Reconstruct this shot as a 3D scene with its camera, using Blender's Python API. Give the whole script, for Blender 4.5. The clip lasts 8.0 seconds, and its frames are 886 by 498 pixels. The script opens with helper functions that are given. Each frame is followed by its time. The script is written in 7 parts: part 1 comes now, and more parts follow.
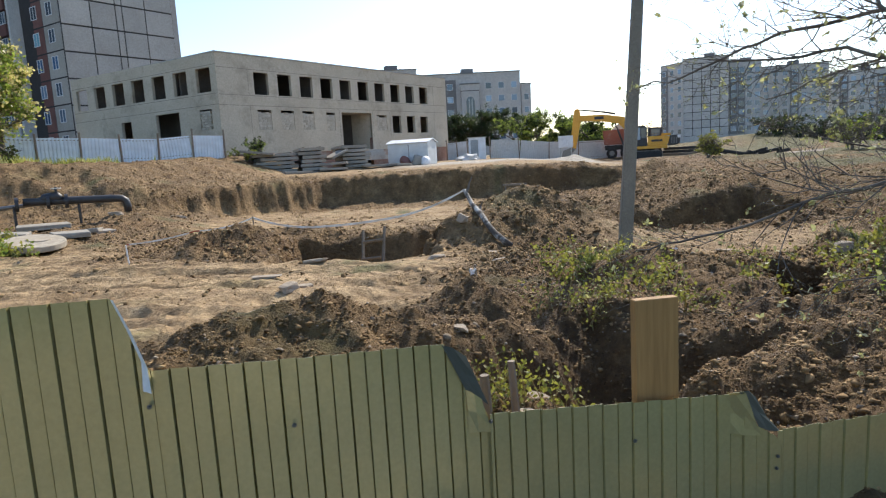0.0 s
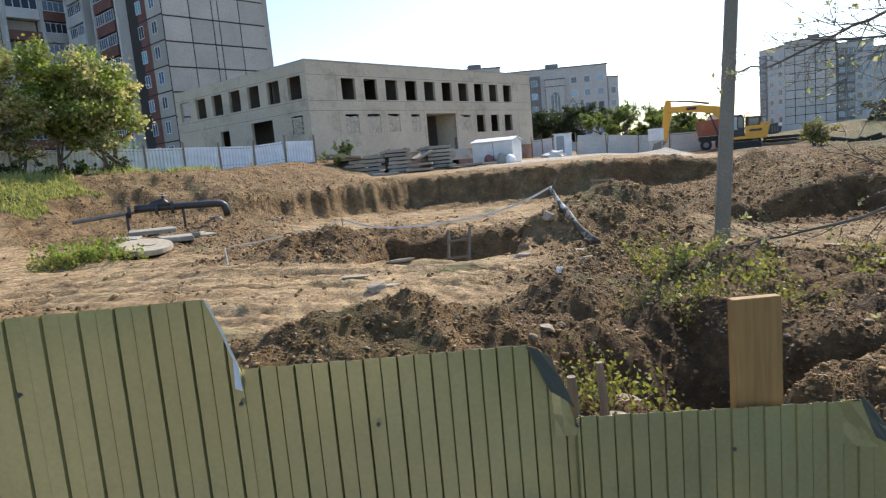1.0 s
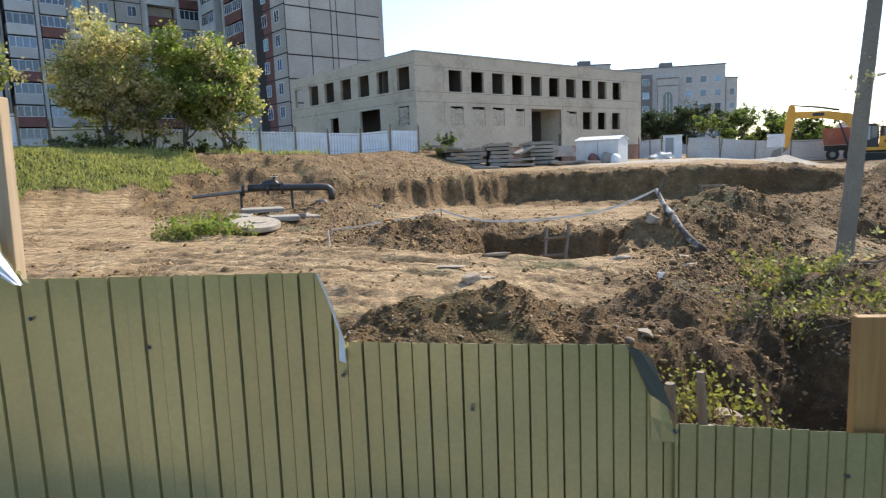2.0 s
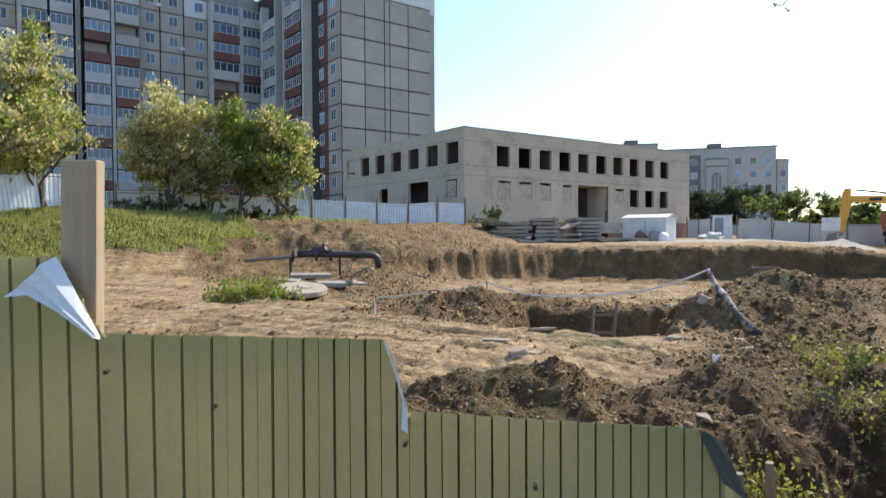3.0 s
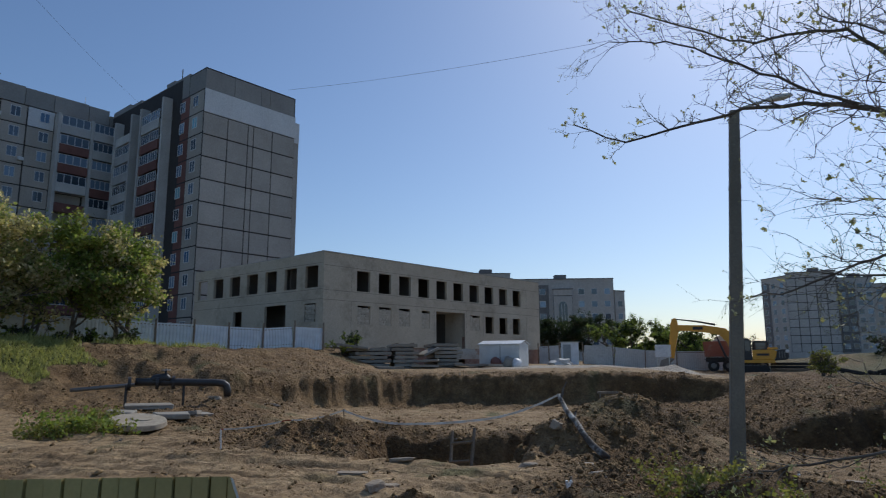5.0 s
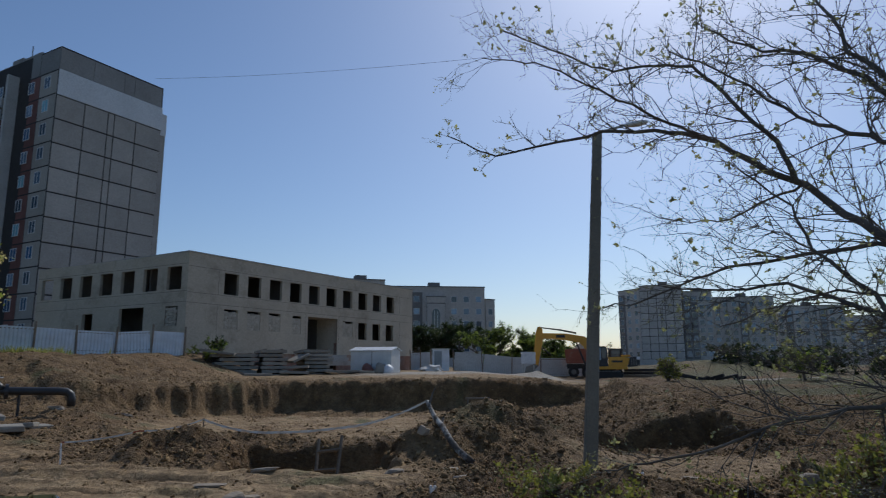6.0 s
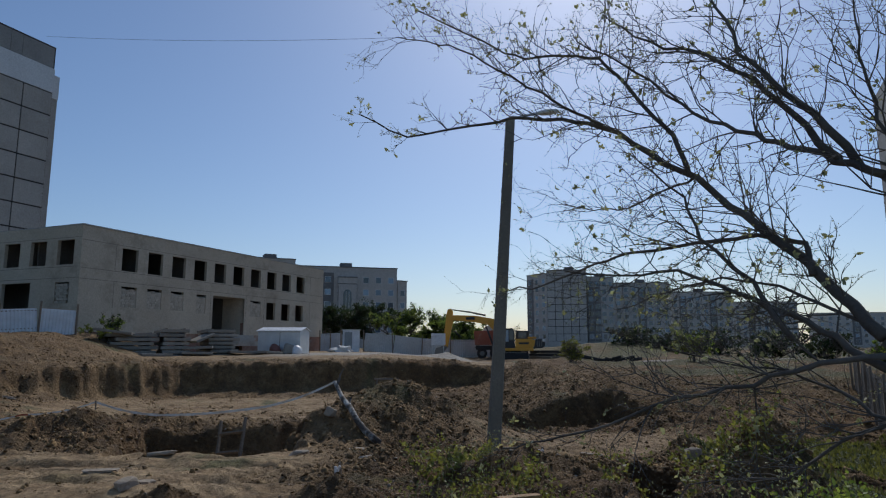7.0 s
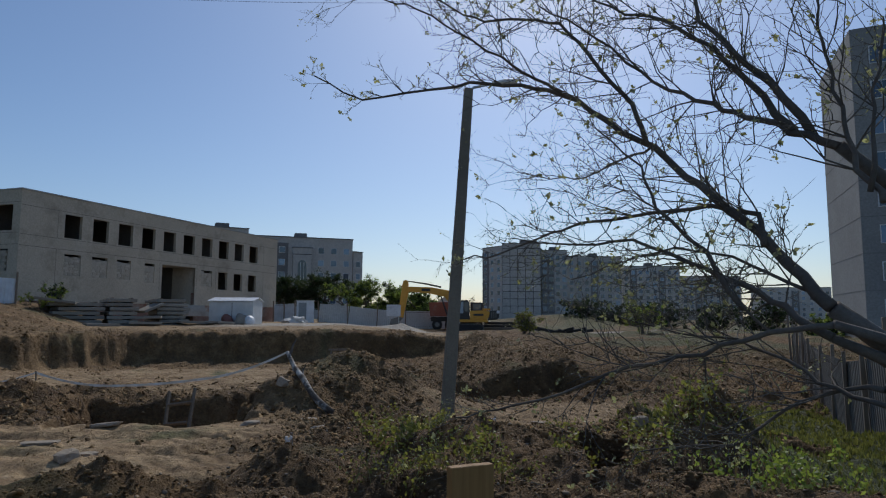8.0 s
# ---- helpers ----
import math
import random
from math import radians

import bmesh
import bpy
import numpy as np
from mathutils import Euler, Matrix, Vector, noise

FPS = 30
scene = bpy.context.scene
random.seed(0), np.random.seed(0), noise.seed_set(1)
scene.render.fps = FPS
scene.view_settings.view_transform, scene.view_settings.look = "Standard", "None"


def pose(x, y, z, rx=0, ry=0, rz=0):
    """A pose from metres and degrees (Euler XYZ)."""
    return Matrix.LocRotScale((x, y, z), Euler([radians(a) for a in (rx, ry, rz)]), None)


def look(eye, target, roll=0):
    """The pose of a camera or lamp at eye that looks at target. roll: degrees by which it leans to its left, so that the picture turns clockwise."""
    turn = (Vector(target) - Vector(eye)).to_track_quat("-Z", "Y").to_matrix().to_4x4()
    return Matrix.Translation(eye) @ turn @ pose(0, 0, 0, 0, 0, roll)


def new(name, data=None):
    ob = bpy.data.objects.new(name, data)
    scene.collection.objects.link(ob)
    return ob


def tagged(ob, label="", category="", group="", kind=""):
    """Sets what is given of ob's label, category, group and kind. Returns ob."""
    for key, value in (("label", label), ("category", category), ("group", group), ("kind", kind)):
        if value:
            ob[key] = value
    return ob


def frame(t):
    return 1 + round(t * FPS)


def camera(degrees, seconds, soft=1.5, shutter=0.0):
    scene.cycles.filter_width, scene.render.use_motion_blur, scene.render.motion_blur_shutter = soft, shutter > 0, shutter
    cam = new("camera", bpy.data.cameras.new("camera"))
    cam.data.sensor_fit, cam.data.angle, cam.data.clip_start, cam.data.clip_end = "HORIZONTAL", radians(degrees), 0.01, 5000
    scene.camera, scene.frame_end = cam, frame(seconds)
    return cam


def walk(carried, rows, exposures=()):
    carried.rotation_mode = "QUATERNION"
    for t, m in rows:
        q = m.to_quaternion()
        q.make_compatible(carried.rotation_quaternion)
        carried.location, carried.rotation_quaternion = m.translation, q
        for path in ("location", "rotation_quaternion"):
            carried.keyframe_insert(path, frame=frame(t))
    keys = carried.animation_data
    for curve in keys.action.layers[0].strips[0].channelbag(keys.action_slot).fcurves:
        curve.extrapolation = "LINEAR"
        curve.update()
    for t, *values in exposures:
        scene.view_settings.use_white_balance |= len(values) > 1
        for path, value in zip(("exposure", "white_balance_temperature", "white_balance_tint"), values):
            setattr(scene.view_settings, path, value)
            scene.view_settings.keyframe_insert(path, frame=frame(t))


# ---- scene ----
# ---------- camera ----------
EYE = 1.65


def aim(x, y, z, yaw, pitch, roll):
    return pose(x, y, z + EYE, 0, 0, yaw) @ pose(0, 0, 0, 90 + pitch) @ pose(0, 0, 0, 0, 0, roll)


cam = camera(68.7, 8.0, 1.15, 0.2)
PATH = [
    (0.0, 0.000, 0.000, 0.000, 0.00, -8.22, -3.32),
    (0.5, 0.009, 0.015, -0.005, 3.69, -9.10, -4.33),
    (1.0, 0.013, 0.035, -0.005, 7.65, -7.76, -5.12),
    (1.5, 0.011, 0.017, -0.011, 11.67, -6.66, -4.86),
    (1.7, 0.005, 0.012, -0.015, 13.32, -7.69, -3.73),
    (2.8, -0.094, -0.022, -0.026, 21.30, -4.53, -0.47),
    (3.0, -0.097, -0.035, -0.020, 19.72, -1.34, -0.33),
    (3.5, -0.110, -0.062, -0.015, 16.82, 6.20, -1.80),
    (4.0, -0.117, -0.077, -0.011, 14.60, 9.21, -2.00),
    (4.5, -0.112, -0.072, -0.014, 11.60, 9.41, -1.04),
    (6.0, -0.046, -0.068, -0.015, -3.77, 10.12, -0.25),
    (6.5, -0.043, 0.034, 0.009, -9.01, 9.89, -0.49),
    (7.0, -0.008, -0.064, -0.017, -11.50, 8.48, -0.00),
    (7.5, 0.021, -0.039, -0.044, -13.63, 7.36, 0.37),
    (8.0, 0.030, 0.042, -0.036, -15.39, 6.01, 0.28),
]
walk(cam, [(t, aim(*row)) for t, *row in PATH],
     exposures=[(0.0, 0.70, 6400, 10), (1.5, 0.84, 6400, 10), (2.8, 0.92, 6400, 10), (3.1, 0.64, 6350, 10), (3.6, -0.28, 6200, 10),
                (4.5, -0.62, 5950, 10), (6.0, -0.94, 5750, 10), (7.0, -0.98, 5750, 10), (8.0, -0.94, 5800, 10)])

# ---------- light ----------
SUN_AZ, SUN_EL = 26.0, 41.0     # degrees to the right of straight ahead, and above the horizon
sun_dir = Vector((math.sin(radians(SUN_AZ)) * math.cos(radians(SUN_EL)),
                  math.cos(radians(SUN_AZ)) * math.cos(radians(SUN_EL)), math.sin(radians(SUN_EL))))
world = bpy.data.worlds.new("sky")
scene.world = world
world.use_nodes = True
wn = world.node_tree.nodes
sky = wn.new("ShaderNodeTexSky")
sky.sky_type, sky.sun_disc = "NISHITA", False
sky.sun_elevation, sky.sun_rotation = radians(SUN_EL), radians(SUN_AZ)
sky.altitude, sky.air_density, sky.dust_density, sky.ozone_density = 30, 1.05, 0.8, 3.4
world.node_tree.links.new(sky.outputs[0], wn["Background"].inputs[0])
wn["Background"].inputs[1].default_value = 0.148
sun_lamp = bpy.data.lights.new("sun", "SUN")
sun_lamp.energy, sun_lamp.angle, sun_lamp.color = 3.8, radians(0.6), (1.0, 0.905, 0.75)
sun_ob = new("sun", sun_lamp)
sun_ob.matrix_world = look(sun_dir * 60, (0, 0, 0))

# ---------- small tools ----------


def bm_obj(name, bm, mat, parent=None, label="", smooth=False):
    me = bpy.data.meshes.new(name)
    bm.to_mesh(me)
    bm.free()
    return mesh_obj(name, me, mat, parent, label, smooth)


def mesh_obj(name, me, mat, parent=None, label="", smooth=False):
    for m in (mat if isinstance(mat, (list, tuple)) else [mat]):
        if m:
            me.materials.append(m)
    if smooth:
        me.polygons.foreach_set("use_smooth", [True] * len(me.polygons))
    ob = new(name, me)
    if parent:
        ob.parent = parent
    if label:
        ob["label"] = label
    return ob


def part(name, bm, mat, parent, label="", smooth=False):
    return bm_obj(name, bm, mat, parent, label, smooth)


def share(name, me, m, parent):
    """One more piece on mesh data that is there already."""
    ob = new(name, me)
    ob.parent = parent
    ob.matrix_basis = m
    return ob


def empty(name, m=None, **tags):
    ob = new(name)
    ob.empty_display_size = 0.2
    if m is not None:
        ob.matrix_basis = m
    return tagged(ob, **tags)


def raw(name, verts, faces, mat, parent=None, label="", smooth=False):
    me = bpy.data.meshes.new(name)
    me.from_pydata(verts, [], faces)
    me.update()
    return mesh_obj(name, me, mat, parent, label, smooth)


def box(bm, x0, x1, y0, y1, z0, z1, m=None, mat=0):
    vs = [bm.verts.new((x, y, z)) for z in (z0, z1) for x, y in ((x0, y0), (x1, y0), (x1, y1), (x0, y1))]
    fs = [bm.faces.new([vs[i] for i in f]) for f in
          ((3, 2, 1, 0), (4, 5, 6, 7), (0, 1, 5, 4), (1, 2, 6, 5), (2, 3, 7, 6), (3, 0, 4, 7))]
    for f in fs:
        f.material_index = mat
    if m is not None:
        bmesh.ops.transform(bm, matrix=m, verts=vs)
    return vs


def boxes(*specs):
    bm = bmesh.new()
    for s in specs:
        box(bm, *s)
    return bm


def bevelled(bm, w=0.01, seg=1):
    bmesh.ops.bevel(bm, geom=list(bm.edges), offset=w, segments=seg, affect="EDGES", profile=0.5)
    return bm


def tube(bm, pts, radii, sides=6, caps=True):
    """A tapering tube along points."""
    rings = []
    pts = [Vector(p) for p in pts]
    for i, p in enumerate(pts):
        d = (pts[min(i + 1, len(pts) - 1)] - pts[max(i - 1, 0)]).normalized()
        a = d.cross(Vector((0.31, 0.17, 0.93)))
        if a.length < 1e-4:
            a = d.cross(Vector((1, 0, 0)))
        a.normalize()
        b = d.cross(a)
        r = radii[i]
        rings.append([bm.verts.new(p + (a * math.cos(k * 2 * math.pi / sides) + b * math.sin(k * 2 * math.pi / sides)) * r)
                      for k in range(sides)])
    for r0, r1 in zip(rings, rings[1:]):
        for k in range(sides):
            bm.faces.new((r0[k], r0[(k + 1) % sides], r1[(k + 1) % sides], r1[k]))
    if caps:
        bm.faces.new(rings[0][::-1])
        bm.faces.new(rings[-1])
    return bm


def polar(az, dist, z=0.0):
    """A place by its bearing (degrees to the left of straight ahead), distance and height."""
    return Vector((-math.sin(radians(az)) * dist, math.cos(radians(az)) * dist, z))


def face_pose(p, q, z=0.0):
    """Local x runs from p to q, z up, and y points into the building; p and q in plan."""
    u = Vector((q[0] - p[0], q[1] - p[1], 0)).normalized()
    n = Vector((-u.y, u.x, 0))
    m = Matrix.Identity(4)
    m.col[0][:3], m.col[1][:3], m.col[2][:3] = u, n, Vector((0, 0, 1))
    m.translation = (p[0], p[1], z)
    return m


# ---------- materials ----------


def mat_new(name, rough=0.9, metal=0.0):
    m = bpy.data.materials.new(name)
    m.use_nodes = True
    b = m.node_tree.nodes["Principled BSDF"]
    b.inputs["Roughness"].default_value = rough
    b.inputs["Metallic"].default_value = metal
    return m, m.node_tree, b


def noise_node(nt, scale, detail=6.0, rough=0.6, vec=None, kind="ShaderNodeTexNoise"):
    n = nt.nodes.new(kind)
    n.inputs["Scale"].default_value = scale
    if kind == "ShaderNodeTexNoise":
        n.inputs["Detail"].default_value = detail
        n.inputs["Roughness"].default_value = rough
    if vec is not None:
        nt.links.new(vec, n.inputs["Vector"])
    return n


def ramp(nt, fac, stops):
    r = nt.nodes.new("ShaderNodeValToRGB")
    e = r.color_ramp.elements
    while len(e) < len(stops):
        e.new(0.5)
    for el, (p, c) in zip(e, stops):
        el.position, el.color = p, (*c, 1)
    nt.links.new(fac, r.inputs[0])
    return r.outputs[0]


def mixed(nt, fac, a, b, blend="MIX"):
    n = nt.nodes.new("ShaderNodeMix")
    n.data_type, n.blend_type = "RGBA", blend
    for val, sock in ((fac, n.inputs[0]), (a, n.inputs[6]), (b, n.inputs[7])):
        if isinstance(val, (int, float)):
            sock.default_value = val
        elif isinstance(val, tuple):
            sock.default_value = (*val, 1)
        else:
            nt.links.new(val, sock)
    return n.outputs[2]


def bump(nt, b, height, strength=0.5, dist=0.02):
    n = nt.nodes.new("ShaderNodeBump")
    n.inputs["Strength"].default_value, n.inputs["Distance"].default_value = strength, dist
    nt.links.new(height, n.inputs["Height"])
    nt.links.new(n.outputs[0], b.inputs["Normal"])


def coords(nt):
    return nt.nodes.new("ShaderNodeTexCoord").outputs["Object"]


def grainy(name, c1, c2, scale=1.0, fine=20.0, rough=0.9, metal=0.0, bump_s=0.3, bump_d=0.01, vary=0.0, stain=None, stain_scale=0.4, stain_lo=0.5):
    """A surface of two tones at two scales, with fine relief, and a stain of its own colour."""
    m, nt, b = mat_new(name, rough, metal)
    v = coords(nt)
    if vary:
        oi = nt.nodes.new("ShaderNodeObjectInfo")
        add = nt.nodes.new("ShaderNodeVectorMath")
        add.operation = "MULTIPLY_ADD"
        nt.links.new(oi.outputs["Random"], add.inputs[0])
        add.inputs[1].default_value = (37, 23, 51)
        nt.links.new(v, add.inputs[2])
        v = add.outputs[0]
    big = noise_node(nt, scale, 5, 0.6, v)
    small = noise_node(nt, fine, 4, 0.65, v)
    col = ramp(nt, big.outputs[0], [(0.3, c1), (0.7, c2)])
    dark = ramp(nt, small.outputs[0], [(0.25, (0.72,) * 3), (0.75, (1.18,) * 3)])
    col = mixed(nt, 0.8, col, dark, "MULTIPLY")
    if stain:
        sn = noise_node(nt, stain_scale, 7, 0.7, v)
        fac = ramp(nt, sn.outputs[0], [(stain_lo, (0, 0, 0)), (min(stain_lo + 0.18, 1), (1, 1, 1))])
        col = mixed(nt, fac, col, stain)
    if vary:
        tone = ramp(nt, oi.outputs["Random"], [(0, (1 - vary,) * 3), (1, (1 + vary,) * 3)])
        col = mixed(nt, 1.0, col, tone, "MULTIPLY")
    nt.links.new(col, b.inputs["Base Color"])
    if bump_s:
        bump(nt, b, small.outputs[0], bump_s, bump_d)
    return m


def plain(name, c, rough=0.6, metal=0.0, spread=0.12, fine=8.0):
    lo, hi = tuple(x * (1 - spread) for x in c), tuple(x * (1 + spread) for x in c)
    return grainy(name, lo, hi, fine / 6, fine, rough, metal, 0.1, 0.004)


def soil_material():
    m, nt, b = mat_new("soil", 0.95)
    v = coords(nt)
    n1 = noise_node(nt, 0.16, 6, 0.6, v)
    n2 = noise_node(nt, 1.3, 8, 0.7, v)
    n3 = noise_node(nt, 11.0, 6, 0.7, v)
    vor = nt.nodes.new("ShaderNodeTexVoronoi")
    vor.inputs["Scale"].default_value = 14.0
    warp = mixed(nt, 0.12, v, noise_node(nt, 2.0, 3, 0.6, v).outputs["Color"])
    nt.links.new(warp, vor.inputs["Vector"])
    at_ = nt.nodes.new("ShaderNodeAttribute")
    at_.attribute_name = "kind"
    sep = nt.nodes.new("ShaderNodeSeparateColor")
    nt.links.new(at_.outputs["Color"], sep.inputs[0])
    packed = ramp(nt, n2.outputs[0], [(0.3, (0.30, 0.190, 0.090)), (0.55, (0.43, 0.295, 0.152)), (0.75, (0.55, 0.40, 0.225))])
    loose = ramp(nt, n2.outputs[0], [(0.28, (0.068, 0.036, 0.013)), (0.5, (0.192, 0.110, 0.040)), (0.72, (0.37, 0.230, 0.098))])
    loose = mixed(nt, ramp(nt, n1.outputs[0], [(0.52, (0, 0, 0)), (0.62, (0.55,) * 3)]), loose, (0.21, 0.112, 0.042))
    col = mixed(nt, sep.outputs[0], loose, packed)
    green = ramp(nt, n3.outputs[0], [(0.3, (0.055, 0.068, 0.018)), (0.7, (0.115, 0.125, 0.038))])
    # tyre ruts that bend round the corner of the site
    shift = nt.nodes.new("ShaderNodeVectorMath")
    shift.operation = "SUBTRACT"
    nt.links.new(v, shift.inputs[0])
    shift.inputs[1].default_value = (-6.8, 4.2, 0.0)
    ruts = nt.nodes.new("ShaderNodeTexWave")
    ruts.wave_type, ruts.rings_direction = "RINGS", "Z"
    for key, val in (("Scale", 1.0), ("Distortion", 3.5), ("Detail", 3.0), ("Detail Scale", 0.5), ("Detail Roughness", 0.6)):
        ruts.inputs[key].default_value = val
    nt.links.new(shift.outputs[0], ruts.inputs["Vector"])
    rut_mask = ramp(nt, n1.outputs[0], [(0.35, (0.35,) * 3), (0.6, (1.0,) * 3)])
    rut_mask = mixed(nt, 1.0, rut_mask, sep.outputs[0], "MULTIPLY")
    rut_tone = ramp(nt, ruts.outputs["Fac"], [(0.08, (0.66, 0.635, 0.60)), (0.35, (0.98,) * 3), (0.8, (1.12,) * 3)])
    col = mixed(nt, rut_mask, col, mixed(nt, 1.0, col, rut_tone, "MULTIPLY"))
    col = mixed(nt, sep.outputs[1], col, green)
    pale = ramp(nt, n2.outputs[0], [(0.3, (0.38, 0.33, 0.26)), (0.7, (0.50, 0.44, 0.36))])
    col = mixed(nt, sep.outputs[2], col, pale)
    fine = ramp(nt, n3.outputs[0], [(0.28, (0.58,) * 3), (0.72, (1.32,) * 3)])
    col = mixed(nt, 0.9, col, fine, "MULTIPLY")
    n6 = noise_node(nt, 4.0, 8, 0.8, v)
    col = mixed(nt, 0.8, col, ramp(nt, n6.outputs[0], [(0.36, (0.68,) * 3), (0.5, (1.0,) * 3), (0.66, (1.22,) * 3)]), "MULTIPLY")
    nt.links.new(col, b.inputs["Base Color"])
    add = nt.nodes.new("ShaderNodeMath")
    add.operation = "ADD"
    nt.links.new(n3.outputs[0], add.inputs[0])
    soft = nt.nodes.new("ShaderNodeMath")
    soft.operation = "MULTIPLY"
    nt.links.new(vor.outputs["Distance"], soft.inputs[0])
    n4 = noise_node(nt, 0.9, 5, 0.7, v)
    nt.links.new(n4.outputs[0], soft.inputs[1])
    nt.links.new(soft.outputs[0], add.inputs[1])
    n5 = noise_node(nt, 3.5, 9, 0.78, v)
    more = nt.nodes.new("ShaderNodeMath")
    more.operation = "MULTIPLY_ADD"
    nt.links.new(n5.outputs[0], more.inputs[0])
    more.inputs[1].default_value = 2.2
    nt.links.new(add.outputs[0], more.inputs[2])
    rut_h = nt.nodes.new("ShaderNodeMath")
    rut_h.operation = "MULTIPLY"
    nt.links.new(rut_mask, rut_h.inputs[0])
    nt.links.new(ruts.outputs["Fac"], rut_h.inputs[1])
    relief = nt.nodes.new("ShaderNodeMath")
    relief.operation = "MULTIPLY_ADD"
    nt.links.new(rut_h.outputs[0], relief.inputs[0])
    relief.inputs[1].default_value = 0.8
    nt.links.new(more.outputs[0], relief.inputs[2])
    bump(nt, b, relief.outputs[0], 1.0, 0.10)
    firm = ramp(nt, sep.outputs[0], [(0.1, (1.0,) * 3), (0.8, (0.62,) * 3)])
    nt.links.new(firm, nt.nodes["Bump"].inputs["Strength"])
    return m


def glass_material(name, tint=(0.10, 0.14, 0.19), rough=0.08):
    m, nt, b = mat_new(name, rough)
    oi = nt.nodes.new("ShaderNodeObjectInfo")
    col = ramp(nt, oi.outputs["Random"], [(0.0, tuple(c * 0.35 for c in tint)), (0.6, tint), (1.0, tuple(min(c * 2.6, 0.6) for c in tint))])
    nt.links.new(col, b.inputs["Base Color"])
    b.inputs["Specular IOR Level"].default_value = 0.8
    return m


def wood_material(name, c1, c2, along="Z"):
    m, nt, b = mat_new(name, 0.75)
    v = coords(nt)
    mp = nt.nodes.new("ShaderNodeMapping")
    mp.inputs["Scale"].default_value = (30, 30, 1.6) if along == "Z" else (1.6, 30, 30)
    nt.links.new(v, mp.inputs[0])
    n = noise_node(nt, 1.0, 6, 0.65, mp.outputs[0])
    big = noise_node(nt, 2.5, 3, 0.5, v)
    col = ramp(nt, n.outputs[0], [(0.25, c1), (0.7, c2)])
    col = mixed(nt, 0.6, col, ramp(nt, big.outputs[0], [(0.3, (0.75,) * 3), (0.7, (1.15,) * 3)]), "MULTIPLY")
    nt.links.new(col, b.inputs["Base Color"])
    bump(nt, b, n.outputs[0], 0.3, 0.003)
    return m


def leaf_material(name, c1, c2):
    m, nt, b = mat_new(name, 0.6)
    g = nt.nodes.new("ShaderNodeNewGeometry")
    col = ramp(nt, g.outputs["Random Per Island"], [(0.0, c1), (1.0, c2)])
    nt.links.new(col, b.inputs["Base Color"])
    tr = nt.nodes.new("ShaderNodeBsdfTranslucent")
    nt.links.new(mixed(nt, 1.0, col, (1.35, 1.35, 0.8), "MULTIPLY"), tr.inputs["Color"])
    mx = nt.nodes.new("ShaderNodeMixShader")
    mx.inputs[0].default_value = 0.45
    out = nt.nodes["Material Output"]
    nt.links.new(b.outputs[0], mx.inputs[1])
    nt.links.new(tr.outputs[0], mx.inputs[2])
    nt.links.new(mx.outputs[0], out.inputs[0])
    return m


def sheet_metal(name, c, c_worn, rough=0.42, metal=0.0):
    """Painted profiled sheet: dull gloss, dust runs, a few scratches."""
    m, nt, b = mat_new(name, rough, metal)
    v = coords(nt)
    mp = nt.nodes.new("ShaderNodeMapping")
    mp.inputs["Scale"].default_value = (3, 3, 0.5)
    nt.links.new(v, mp.inputs[0])
    run = noise_node(nt, 1.0, 6, 0.7, mp.outputs[0])
    big = noise_node(nt, 1.7, 4, 0.5, v)
    dust = noise_node(nt, 60, 3, 0.6, v)
    col = ramp(nt, big.outputs[0], [(0.3, tuple(x * 0.88 for x in c)), (0.7, tuple(x * 1.1 for x in c))])
    col = mixed(nt, ramp(nt, run.outputs[0], [(0.55, (0, 0, 0)), (0.85, (0.16,) * 3)]), col, c_worn)
    col = mixed(nt, 0.5, col, ramp(nt, dust.outputs[0], [(0.3, (0.85,) * 3), (0.7, (1.1,) * 3)]), "MULTIPLY")
    nt.links.new(col, b.inputs["Base Color"])
    nt.links.new(ramp(nt, run.outputs[0], [(0.3, (rough - 0.04,) * 3), (0.8, (rough + 0.08,) * 3)]), b.inputs["Roughness"])
    bump(nt, b, big.outputs[0], 0.15, 0.01)
    return m


SOIL = soil_material()
GREEN_SHEET = sheet_metal("green_sheet", (0.56, 0.49, 0.245), (0.59, 0.53, 0.33), 0.17, 0.58)
# bent corners of the green sheet, darkened in colour for shade and dark reflection
SHEET_BENT_SHADE = sheet_metal("shade_dark_bent_sheet", (0.045, 0.048, 0.032), (0.08, 0.08, 0.06), 0.6)
BOLT = plain("dull_bolt", (0.10, 0.10, 0.095), 0.5, 0.5)
ZINC = plain("zinc", (0.45, 0.46, 0.45), 0.35, 0.7)
PINE = wood_material("pine_board", (0.23, 0.115, 0.032), (0.42, 0.23, 0.075))
PALE_WOOD = wood_material("pale_post_wood", (0.34, 0.235, 0.135), (0.48, 0.36, 0.23))
OLD_WOOD = wood_material("old_grey_wood", (0.16, 0.12, 0.085), (0.28, 0.22, 0.16))
BARK = grainy("bark", (0.085, 0.071, 0.060), (0.20, 0.17, 0.14), 3, 40, 0.95, 0, 0.6, 0.01)
LADDER_WOOD = wood_material("ladder_wood", (0.12, 0.088, 0.055), (0.22, 0.165, 0.11))
CONCRETE = grainy("weathered_concrete", (0.33, 0.31, 0.28), (0.44, 0.42, 0.38), 0.8, 14, 0.9, 0, 0.4, 0.01, 0.10, stain=(0.22, 0.20, 0.175), stain_scale=0.9, stain_lo=0.56)
